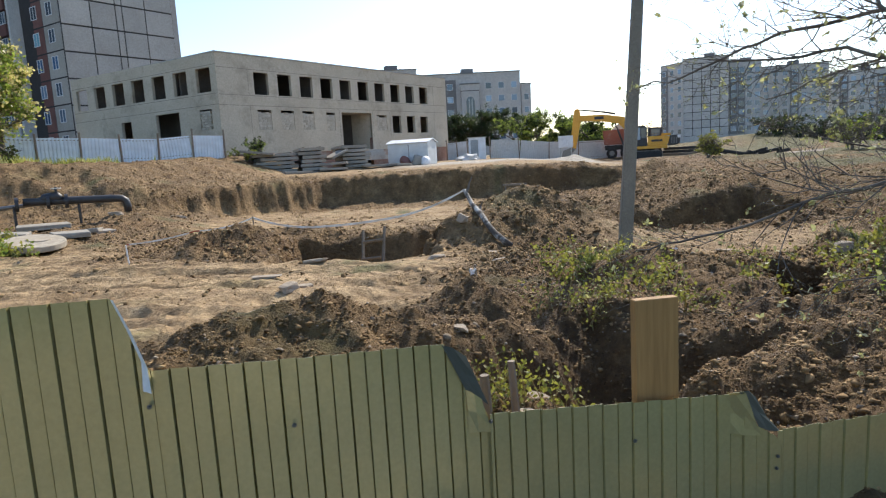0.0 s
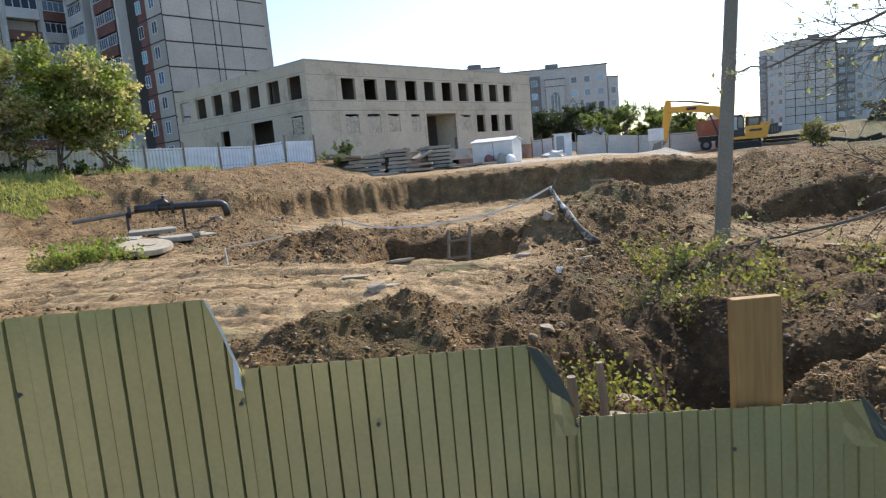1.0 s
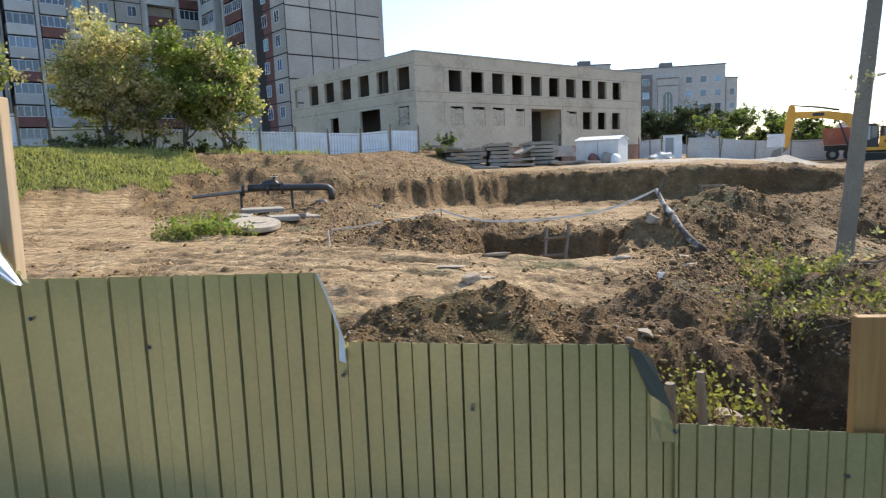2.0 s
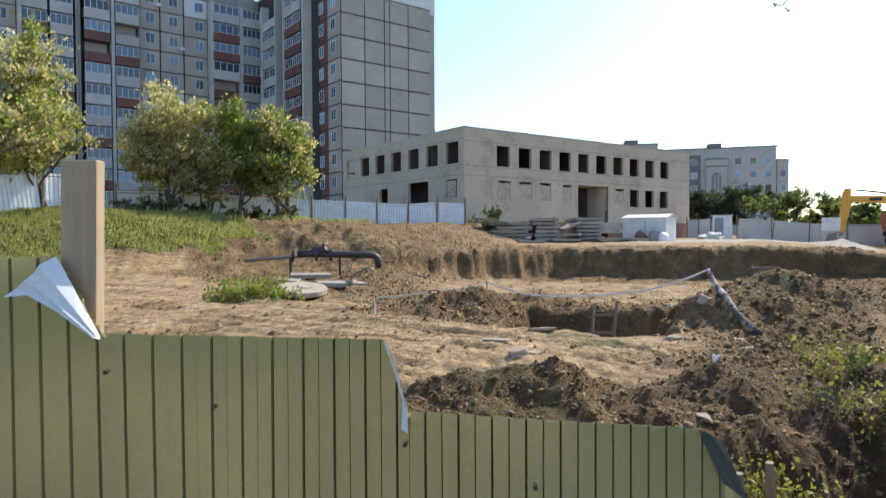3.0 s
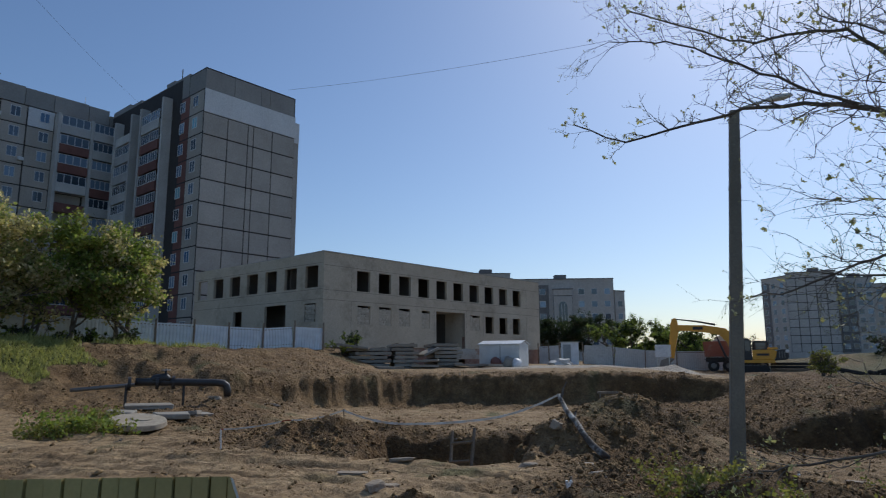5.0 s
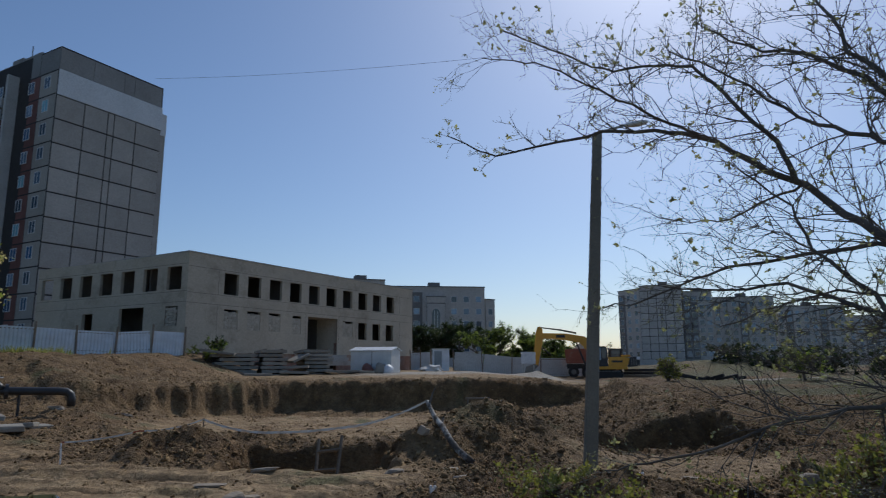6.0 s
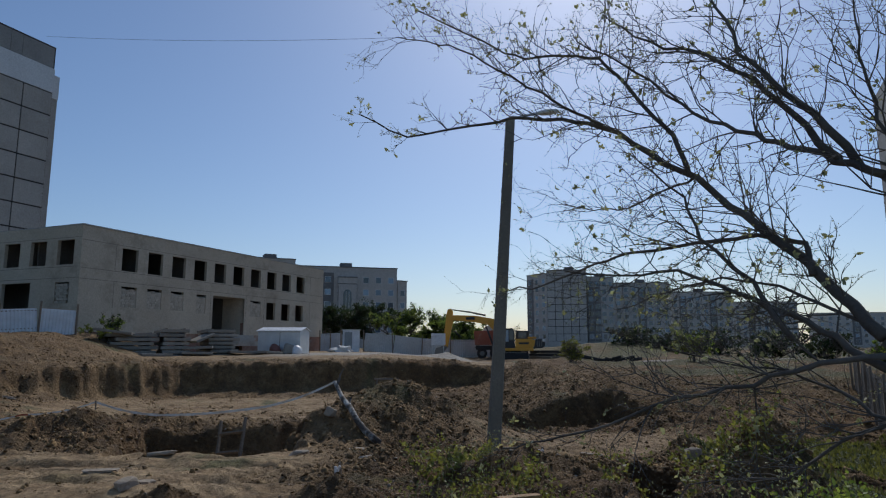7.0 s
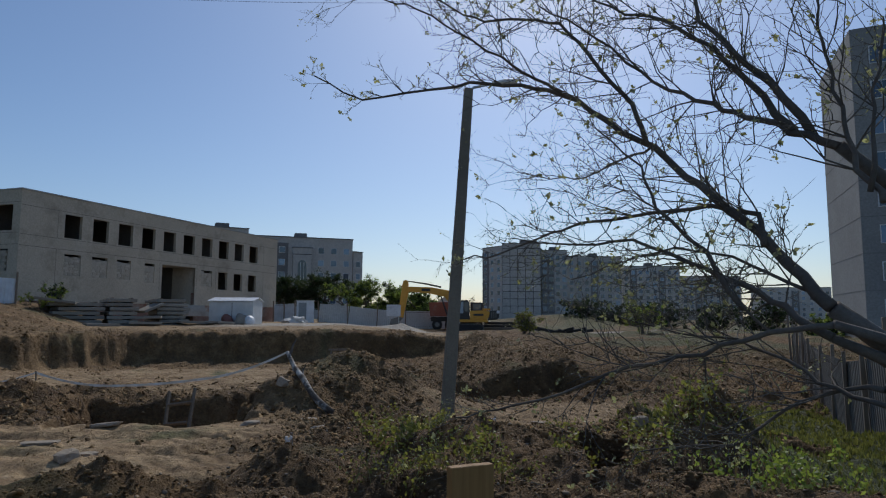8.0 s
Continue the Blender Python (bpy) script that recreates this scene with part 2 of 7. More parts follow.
POLE_CONCRETE = grainy("pole_concrete", (0.19, 0.168, 0.13), (0.265, 0.238, 0.19), 1.2, 30, 0.9, 0, 0.4, 0.006, stain=(0.17, 0.15, 0.12), stain_scale=1.6, stain_lo=0.54)
SCHOOL_WALL = grainy("shell_stone_panels", (0.50, 0.425, 0.32), (0.60, 0.52, 0.40), 0.35, 9, 0.93, 0, 0.4, 0.02, stain=(0.37, 0.305, 0.225), stain_scale=0.5, stain_lo=0.52)
SCHOOL_JOINT = plain("panel_joint", (0.25, 0.22, 0.18), 0.95)
SHELL_BLOCK = grainy("shell_block_infill", (0.42, 0.36, 0.28), (0.56, 0.50, 0.40), 2.0, 18, 0.95, 0, 0.5, 0.02, 0.14)
RED_BRICK = grainy("worn_red_brick", (0.27, 0.14, 0.095), (0.36, 0.22, 0.16), 1.5, 14, 0.95, 0, 0.4, 0.02, stain=(0.44, 0.39, 0.33), stain_scale=0.7, stain_lo=0.5)
# room plaster with the gloom indoors put into its darker colour
DARK_ROOM = plain("shade_dark_plaster", (0.16, 0.14, 0.12), 0.95)
PANEL = grainy("tower_panel", (0.38, 0.345, 0.305), (0.47, 0.43, 0.385), 0.25, 6, 0.93, 0, 0.3, 0.02, 0.07, stain=(0.38, 0.345, 0.30), stain_scale=0.3, stain_lo=0.58)
PANEL_JOINT = plain("bitumen_joint", (0.055, 0.048, 0.045), 0.9)
WHITE_PANEL = grainy("whitewashed_panel", (0.66, 0.66, 0.66), (0.74, 0.74, 0.74), 0.3, 6, 0.9, 0, 0.2, 0.01)
ATTIC = grainy("attic_panel", (0.27, 0.255, 0.24), (0.34, 0.325, 0.305), 0.3, 6, 0.95, 0, 0.3, 0.02, 0.05)
BLOCK_WALL = grainy("block_wall", (0.42, 0.375, 0.32), (0.53, 0.48, 0.42), 0.3, 7, 0.93, 0, 0.3, 0.02, 0.10)
BALCONY_PALE = grainy("balcony_pale", (0.50, 0.48, 0.45), (0.62, 0.60, 0.57), 0.5, 8, 0.9, 0, 0.2, 0.01, 0.16)
BALCONY_RED = grainy("balcony_red_tile", (0.17, 0.075, 0.06), (0.24, 0.11, 0.088), 0.8, 12, 0.8, 0, 0.2, 0.01, 0.15)
GLASS = glass_material("window_glass")
BLUE_GLASS = glass_material("blue_window_glass", (0.10, 0.20, 0.36))
FRAME_WHITE = plain("white_window_frame", (0.72, 0.72, 0.72), 0.5)
# distance haze is put into this wall colour by making it paler
FAR_WALL = grainy("hazed_far_block_wall", (0.50, 0.465, 0.425), (0.60, 0.56, 0.515), 0.08, 2, 0.95, 0, 0, 0.01, 0.06)
# darker wall tone with the bays' shade painted in; roofs and joints share it
FAR_DARK = grainy("far_block_shaded_bay", (0.18, 0.17, 0.165), (0.25, 0.24, 0.23), 0.1, 2, 0.95, 0, 0, 0.01, 0.08)
WHITE_FENCE = sheet_metal("pale_blue_sheet", (0.72, 0.77, 0.82), (0.45, 0.43, 0.40), 0.5)
GREY_FENCE = grainy("whitewashed_fence_slab", (0.52, 0.52, 0.50), (0.64, 0.64, 0.62), 0.5, 8, 0.9, 0, 0.3, 0.01, 0.08, stain=(0.36, 0.34, 0.31), stain_scale=0.6, stain_lo=0.6)

# ---------- ground ----------


def smooth(v, a, b):
    t = np.clip((v - a) / (b - a), 0, 1)
    return t * t * (3 - 2 * t)


def lattice(x, y, seed):
    h = np.sin(x * 127.1 + y * 311.7 + seed * 74.7) * 43758.5453
    return h - np.floor(h)


def vnoise(x, y, seed=0):
    xi, yi = np.floor(x), np.floor(y)
    fx, fy = x - xi, y - yi
    fx, fy = fx * fx * (3 - 2 * fx), fy * fy * (3 - 2 * fy)
    a, b = lattice(xi, yi, seed), lattice(xi + 1, yi, seed)
    c, d = lattice(xi, yi + 1, seed), lattice(xi + 1, yi + 1, seed)
    return (a * (1 - fx) + b * fx) * (1 - fy) + (c * (1 - fx) + d * fx) * fy - 0.5


def fbm(x, y, scale, octaves=4, seed=0, gain=0.55):
    out, amp = 0.0, 1.0
    for k in range(octaves):
        out = out + amp * vnoise(x / scale, y / scale, seed + k)
        scale, amp = scale / 2.03, amp * gain
    return out


def hill(x, y, cx, cy, rx, ry, h, turn=0.0, sharp=1.5):
    c, s = math.cos(radians(turn)), math.sin(radians(turn))
    dx, dy = x - cx, y - cy
    u, v = (dx * c + dy * s) / rx, (-dx * s + dy * c) / ry
    r = np.sqrt(u * u + v * v)
    return h * np.clip(1 - r, 0, 1) ** sharp * (1 + 0.5 * np.clip(1 - r, 0, 1))


def slot(x, y, ax, ay, bx, by, half, depth, steep=0.25):
    """A trench with steep sides between two places."""
    ux, uy = bx - ax, by - ay
    n = math.hypot(ux, uy)
    ux, uy = ux / n, uy / n
    s = (x - ax) * ux + (y - ay) * uy
    d = np.abs(-(x - ax) * uy + (y - ay) * ux)
    out = np.maximum(np.maximum(-s, s - n), d - half)
    return -depth * (1 - smooth(out, -steep, steep * 0.4))


def land(x, y):
    """Height of the ground, and how packed, grassy and pale it is."""
    x, y = np.asarray(x, float), np.asarray(y, float)
    d = np.hypot(x, y)
    wob = fbm(x, y, 5.0, 3, 11)
    wob2 = fbm(x, y, 1.6, 3, 21)
    # the yard falls gently to the dig, and rises again behind it and to the left
    z = -0.42 * smooth(y, 5, 13) - 0.30 * smooth(y, 17, 33)
    left = smooth(-x - 0.10 * y, 5.0, 10.0)
    z = z + left * (0.30 * smooth(d, 17, 26) + 0.70 * smooth(y, 16, 34))
    # cut face of the dig, far and to the left
    ex, ey = x + 0.9 * wob, y + 1.2 * wob
    edge = np.minimum(ey - (34.5 + 0.06 * ex), 99)
    edge_l = (ey - 29.5) * 0.62 + (-ex - 9.5) * 0.78
    cut = np.maximum(edge, edge_l * 0.9)
    ridge = (0.13 * vnoise(x * 1.9 + y * 1.4, y * 0.2, 5) + 0.10 * vnoise(x * 4.7 + y * 3.3, y * 0.3, 6) + 0.05 * fbm(x, y, 0.5, 3, 7)) * smooth(cut, -1.2, 0.2)
    lift = smooth(cut + ridge * 2.5, -0.1, 0.75 + 8.5 * smooth(-x, 12.5, 17.5) * (1 - smooth(y, 27, 33)))
    z_far = 0.78 + 0.25 * smooth(y, 38, 46) + 1.45 * smooth(-x - 0.02 * y, 8, 15) * smooth(cut, 0.6, 6.5) + 0.55 * smooth(-x, 17, 30) * smooth(cut, 3, 10)
    z_far = z_far - 0.72 * smooth(x, 5, 15)
    z = z * (1 - lift) + z_far * lift
    # right of the dig: tipped soil
    right = smooth(x - 0.02 * y, 7.4, 10.4) * smooth(y, 17, 24)
    z = np.where(right > 0, z * (1 - right) + np.maximum(z, 0.05 + 0.12 * smooth(y, 30, 44)) * right, z)
    z = z + hill(x, y, 10.5, 31.5, 5.0, 3.4, 0.5, 10)
    z = z + slot(x + wob, y + wob + 0.5 * wob2, 6.8, 21.3, 12.0, 22.4, 1.7, 1.3, 0.6)
    # mound with the log on it
    z = z + hill(x, y, 2.6, 17.0, 4.2, 2.6, 0.95, -8, 1.3) + hill(x, y, 0.4, 15.6, 2.2, 1.5, 0.35)
    z = z + hill(x, y, 1.75, 13.9, 0.9, 0.7, -0.5)
    # small square hole with the ladder, soil tipped round it
    z = z + slot(x + 0.9 * wob2 + 0.5 * wob, y + 0.8 * wob2 + 0.6 * wob, -3.9, 15.2, -0.55, 15.5, 1.9, 1.2, 0.35)
    z = z + hill(x, y, -5.2, 16.4, 2.3, 1.5, 0.35, 20) + hill(x, y, -4.0, 18.2, 2.6, 1.1, 0.25)
    # heap right behind the fence and its ragged edge
    z = z + hill(x, y, -1.0, 5.2, 1.9, 1.1, 0.42, 12, 1.0) + hill(x, y, 0.35, 6.9, 0.9, 0.8, 0.22)
    # hollow behind the board, trench to the right, heaps by it
    z = z + slot(x, y, 0.75, 4.3, 1.9, 5.4, 0.75, 1.0, 0.7)
    z = z + slot(x, y, 4.0, 6.7, 4.9, 8.9, 0.34, 0.9, 0.3)
    z = z + hill(x, y, 2.95, 4.0, 2.0, 1.3, 0.34, 30) + hill(x, y, 5.9, 7.6, 2.0, 1.3, 0.75, 25)
    z = z + hill(x, y, 2.9, 8.6, 1.8, 1.5, 0.32) + hill(x, y, 7.0, 11.5, 3.0, 2.0, 0.6, 15)
    z = z - 0.30 * smooth(x, 2.5, 7.5) * smooth(y, 1.5, 5) * (1 - smooth(y, 9, 14))
    z = z - 0.55 * smooth(x, 1.0, 4.5) * smooth(y, 9, 12.5) * (1 - smooth(y, 20, 26))
    # bank behind the machines, and the heaps before the far houses
    z = z + hill(x, y, 44.0, 88.0, 17.0, 9.0, 1.7, -10, 0.9) + hill(x, y, 39.0, 78.0, 18.0, 7.0, 0.6, -15, 0.9) + hill(x, y, 10.5, 50.0, 3.0, 2.0, 0.35)
    # grass strip to the left
    z = z + hill(x, y, -25.0, 23.0, 8.0, 4.5, 0.35, 45, 1.0)
    z = z + hill(x, y, -13.5, 27.5, 3.0, 1.6, 0.35, -15) + hill(x, y, -17.0, 27.5, 3.0, 1.3, 0.5, -10)
    # how packed, grassy, pale
    track = smooth(-x + 0.18 * y, 0.6, 2.6) * smooth(y, 4.5, 7.0) * (1 - 0.75 * smooth(y + 0.35 * x + 2.5 * wob, 11.0, 15.5))
    road = smooth(3.6 - np.abs(x + 0.92 * y + 1.2 + 0.8 * wob), 0, 1.6) * smooth(y, 7, 11) * (1 - smooth(d, 29, 33))
    flat = smooth(y, 18, 20) * (1 - smooth(y, 29, 33)) * (1 - lift) * (1 - smooth(x, 2, 5)) * smooth(x + 0.3 * y, -3.5, -0.5) * 0.7
    packed = np.clip(np.maximum(np.maximum(track * 0.9, road * 0.95), flat) * (1 + 0.9 * wob2 + 0.5 * fbm(x, y, 0.7, 3, 91)), 0, 1)
    packed = np.maximum(packed, 0.6 * smooth(hill(x, y, 7.5, 16.5, 5.0, 2.8, 1.0, 10, 1.0) + 0.3 * wob2, 0.15, 0.5))
    packed = packed * (1 - np.clip(hill(x, y, -1.0, 5.2, 1.9, 1.1, 1.1, 12, 1.0), 0, 1))
    packed = packed * (1 - np.clip(hill(x, y, -4.6, 16.2, 4.2, 2.4, 1.6), 0, 1))
    packed = np.maximum(packed, 0.75 * smooth(y, 37, 41) * (1 - smooth(-x - 0.02 * y, 8, 13)) * (1 - smooth(x, 11, 17)))
    grass = smooth(hill(x, y, -25.5, 22.5, 8.0, 4.6, 1.0, 45, 0.9) + 0.35 * wob2 - 0.5 * road, 0.10, 0.3)
    grass = np.maximum(grass, 0.6 * smooth(d, 74, 90) * smooth(fbm(x, y, 9, 3, 40), 0, 0.3))
    grass = np.maximum(grass, smooth(hill(x, y, 11.5, 12.5, 7.0, 4.5, 1.0, 20, 0.9) + 0.6 * wob2, 0.25, 0.55))
    grass = np.maximum(grass, smooth(hill(x, y, 9.0, 6.5, 4.5, 3.0, 1.0, 20, 0.9) + 0.6 * wob2, 0.3, 0.6))
    grass = np.maximum(grass, 0.8 * smooth(d, 36, 38) * smooth(-x, 16, 20) * smooth(wob2, -0.2, 0.3))
    pale = smooth(6.5 - np.abs(y - 49 - 0.15 * x), 0, 2.5) * smooth(x, -6, 0) * (1 - smooth(x, 11, 14)) * smooth(wob, -0.9, -0.3)
    pale = np.maximum(pale, 0.8 * smooth(1.8 - np.abs(y - 56 + 0.05 * x), 0, 1.2) * smooth(x, 12, 15) * (1 - smooth(x, 40, 60)))
    grass = np.maximum(grass, 0.75 * smooth(x - 0.25 * y, 6, 14) * smooth(wob + 0.5 * wob2, -0.35, 0.15) * smooth(y, 22, 28))
    # unseen ground this side of the fence: pale left bounces light, grassy right dims it
    pale = np.maximum(pale, (1 - smooth(y, 1.6, 2.4)) * smooth(y + 0.6 * wob, -5.0, -3.6) * (1 - smooth(x + 0.4 * wob, -0.4, 1.8)))
    grass = np.maximum(grass, np.maximum(1 - smooth(y + 0.6 * wob, -5.0, -3.6), (1 - smooth(y, 1.6, 2.4)) * smooth(x + 0.4 * wob, -0.4, 1.8)))
    # wheel ruts and clods
    rut_u = 0.93 * y + 0.36 * x + 0.7 * wob + 0.012 * x * x
    rut = (0.05 * np.sin(rut_u * 4.1) + 0.045 * np.sin(rut_u * 11.7 + 1.0) * smooth(fbm(x, y, 2.2, 2, 61), -0.2, 0.2)) * track * (1 - smooth(y, 16, 22))
    rough_amt = (1 - packed) * (1 - 0.6 * grass)
    near = 1 - smooth(d, 30, 60)
    z = z + rut + rough_amt * (0.24 * wob2 + 0.24 * fbm(x, y, 0.6, 4, 31, 0.62) * near + 0.16 * np.abs(fbm(x, y, 1.3, 4, 33, 0.6))) + 0.10 * wob * smooth(d, 3, 8)
    z = z + packed * (0.06 * fbm(x, y, 0.35, 4, 51, 0.65) + 0.05 * wob2) * near
    z = z + 0.34 * fbm(x, y, 5.0, 4, 81) * smooth(x - 0.2 * y, 3, 10) * smooth(d, 26, 45) * (1 - 0.8 * pale)
    z = z + 0.6 * smooth(d, 75, 160) * (1 + fbm(x, y, 60, 2, 71))
    # flat standing place of the walker and foot of the fence
    z = z * smooth(y, 2.0, 3.2) - 0.0
    return z, packed, grass, pale


def ground_z(x, y):
    return float(land(np.array([x]), np.array([y]))[0][0])


def build_ground():
    az = np.concatenate([np.linspace(-180, -72, 28, endpoint=False), np.linspace(-72, -58, 20, endpoint=False),
                         np.linspace(-58, 62, 640, endpoint=False), np.linspace(62, 76, 20, endpoint=False), np.linspace(76, 180, 28, endpoint=False)])
    rad = np.concatenate([[0.05], np.geomspace(0.6, 3.0, 12, endpoint=False), np.geomspace(3.0, 70, 470, endpoint=False), np.geomspace(70, 4000, 40)])
    a, r = np.meshgrid(np.radians(az), rad)
    x, y = -np.sin(a) * r, np.cos(a) * r
    z, packed, grass, pale = land(x, y)
    nr, na = x.shape
    verts = np.stack([x.ravel(), y.ravel(), z.ravel()], 1)
    i = np.arange(nr - 1)[:, None] * na
    j = np.arange(na)[None, :]
    k = (j + 1) % na
    quads = np.stack([i + j, i + na + j, i + na + k, i + k], -1).reshape(-1, 4)
    me = bpy.data.meshes.new("ground")
    me.vertices.add(len(verts))
    me.vertices.foreach_set("co", verts.ravel())
    me.loops.add(quads.size)
    me.loops.foreach_set("vertex_index", quads[:, ::-1].ravel().astype(np.int32))
    me.polygons.add(len(quads))
    me.polygons.foreach_set("loop_start", np.arange(0, quads.size, 4, dtype=np.int32))
    me.update(calc_edges=True)
    at_ = me.color_attributes.new("kind", "FLOAT_COLOR", "POINT")
    rgba = np.stack([packed.ravel(), grass.ravel(), pale.ravel(), np.ones(packed.size)], 1)
    at_.data.foreach_set("color", rgba.ravel().astype(np.float32))
    return tagged(mesh_obj("ground", me, SOIL, smooth=True), "dug-up brown earth with tyre tracks, pits and mounds", "ground", kind="structure")


build_ground()

# ---------- school shell ----------


def pierced(bm, length, z0, z1, thick, holes, mat=0):
    """A wall along x with real openings (x0, x1, z0, z1); its outer face at y = 0."""
    xs = sorted({0.0, length, *(h[0] for h in holes), *(h[1] for h in holes)})
    zs = sorted({z0, z1, *(h[2] for h in holes), *(h[3] for h in holes)})
    for za, zb in zip(zs, zs[1:]):
        start = None
        for xa, xb in zip(xs, xs[1:]):
            mx, mz = (xa + xb) / 2, (za + zb) / 2
            solid = not any(h[0] < mx < h[1] and h[2] < mz < h[3] for h in holes)
            if solid and start is None:
                start = xa
            if not solid and start is not None:
                box(bm, start, xa, 0, thick, za, zb, mat=mat)
                start = None
        if start is not None:
            box(bm, start, length, 0, thick, za, zb, mat=mat)


def build_school():
    A, B, L = polar(17.95, 52), polar(-1.0, 74.9), polar(28.46, 68.2)
    top, base, plinth = 10.15, 0.6, 3.75
    house = empty("school_building", label="derelict two-storey school shell of pale stone panels without windows", category="building")
    # long front
    m = face_pose(A, B)
    front = [(3.47 + 2.465 * k, 4.95 + 2.465 * k, 7.22, 8.95) for k in range(10)]
    low = [(20.78 + 2.4 * k, 22.18 + 2.4 * k, 4.18, 5.88) for k in range(3)]
    bricked = [(3.58, 5.0, 4.5, 6.05), (6.0, 7.45, 4.5, 6.05), (8.4, 9.8, 4.5, 6.05), (11.3, 12.4, 4.4, 6.0), (18.3, 19.85, 4.42, 5.9)]
    porch = [(13.3, 17.5, 2.6, 6.05)]
    bm = bmesh.new()
    pierced(bm, 30.77, plinth, top, 0.26, front + low + bricked + porch)
    bmesh.ops.transform(bm, matrix=m, verts=bm.verts)
    part("front_wall", bm, SCHOOL_WALL, house)
    bm = bmesh.new()
    box(bm, -0.02, 13.3, 0.10, 0.4, base, plinth)
    box(bm, 17.5, 30.75, 0.06, 0.4, base, plinth)
    bmesh.ops.transform(bm, matrix=m, verts=bm.verts)
    part("plinth", bm, RED_BRICK, house, "peeling red-brick plinth")
    # joints between the panels: thin raised strips, their shadow lines painted as dark colour
    bm = bmesh.new()
    for z in (6.35, 7.12, 9.12):
        box(bm, 0.05, 30.7, -0.004, 0.02, z - 0.018, z + 0.018)
    for x in (2.9, 13.0, 17.7, 20.4, 28.2):
        box(bm, x - 0.015, x + 0.015, -0.005, 0.02, 3.8, 6.33)
    for x in (2.9, 28.2):
        box(bm, x - 0.015, x + 0.015, -0.005, 0.02, 7.14, 9.1)
    bmesh.ops.transform(bm, matrix=m, verts=bm.verts)
    part("panel_joint", bm, SCHOOL_JOINT, house)
    # block infill in the bricked-up openings
    blk = boxes((-0.185, 0.185, 0, 0.19, -0.09, 0.09))
    bevelled(blk, 0.012)
    blk_me = bpy.data.meshes.new("stone_block")
    blk.to_mesh(blk_me)
    blk.free()
    blk_me.materials.append(SHELL_BLOCK)
    rnd = random.Random(4)
    for x0, x1, z0, z1 in bricked:
        bm = boxes((x0, x1, 0.045, 0.2, z0, z1 - 0.22))
        bmesh.ops.transform(bm, matrix=m, verts=bm.verts)
        part("infill_mortar", bm, SHELL_BLOCK, house)
        for r in range(int((z1 - z0) / 0.2)):
            x = x0 + 0.2 + (r % 2) * 0.12
            while x < x1 - 0.12:
                if not (r * 0.2 > z1 - z0 - 0.35 and rnd.random() < 0.45):
                    share("stone_block", blk_me, m @ Matrix.Translation((x, 0.022 + rnd.uniform(-0.01, 0.015), z0 + 0.1 + r * 0.2)), house)
                x += 0.39
    # porch: recess with a slab, a side wall and a doorway; inner shade painted dark
    bm = boxes((13.2, 13.3, 0.05, 2.6, 2.4, 6.2), (17.5, 17.6, 0.05, 2.6, 2.4, 6.2), (13.2, 17.6, 0.05, 2.6, 6.07, 6.2))
    bmesh.ops.transform(bm, matrix=m, verts=bm.verts)
    part("porch_wall", bm, SCHOOL_WALL, house)
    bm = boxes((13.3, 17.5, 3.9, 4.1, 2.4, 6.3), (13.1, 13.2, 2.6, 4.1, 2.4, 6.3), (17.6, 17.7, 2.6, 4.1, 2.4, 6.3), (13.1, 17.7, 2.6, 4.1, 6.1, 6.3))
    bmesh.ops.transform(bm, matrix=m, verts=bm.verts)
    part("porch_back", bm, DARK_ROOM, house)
    bm = boxes((13.2, 17.6, -1.2, 3.9, 2.3, 2.58), (13.6, 17.2, -1.6, -1.2, 2.0, 2.3), (13.6, 17.2, -2.0, -1.6, 1.6, 2.02))
    bmesh.ops.transform(bm, matrix=m, verts=bm.verts)
    part("porch_steps", bm, CONCRETE, house)
    bm = boxes((14.0, 15.2, 3.84, 3.89, 2.6, 4.9))
    bmesh.ops.transform(bm, matrix=m, verts=bm.verts)
    part("porch_door", bm, BLUE_GREY, house, "faded grey-blue entrance door")
    # side
    ms = face_pose(L, A)
    n = 19.53
    side = [(n - 2.35 - 2.75 * k, n - 0.70 - 2.75 * k, 7.36, 9.14) for k in range(7)]
    low_s = [(n - 7.8, n - 4.8, 4.0, 6.15), (n - 12.6, n - 11.2, 4.3, 5.9)]
    brick_s = [(n - 2.3, n - 0.9, 4.6, 6.1)]
    bm = bmesh.new()
    pierced(bm, n - 0.003, base, top, 0.26, side + low_s + brick_s)
    bmesh.ops.transform(bm, matrix=ms, verts=bm.verts)
    part("side_wall", bm, SCHOOL_WALL, house)
    for x0, x1, z0, z1 in brick_s:
        for r in range(7):
            x = x0 + 0.2 + (r % 2) * 0.12
            while x < x1 - 0.12:
                share("stone_block", blk_me, ms @ Matrix.Translation((x, 0.03, z0 + 0.1 + r * 0.2)), house)
                x += 0.39
    # side joints likewise, shadow lines painted as dark strips
    bm = bmesh.new()
    for z in (6.4, 7.2, 9.3):
        box(bm, 0.05, n - 0.05, -0.004, 0.02, z - 0.018, z + 0.018)
    bmesh.ops.transform(bm, matrix=ms, verts=bm.verts)
    part("panel_joint", bm, SCHOOL_JOINT, house)
    # dark wall added close behind the side windows to keep the openings dark
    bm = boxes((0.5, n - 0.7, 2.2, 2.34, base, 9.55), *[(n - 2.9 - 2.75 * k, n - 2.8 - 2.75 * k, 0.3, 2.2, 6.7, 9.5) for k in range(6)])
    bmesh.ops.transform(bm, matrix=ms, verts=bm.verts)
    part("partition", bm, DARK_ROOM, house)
    # back walls, floors, roof
    mb = face_pose(A, B)
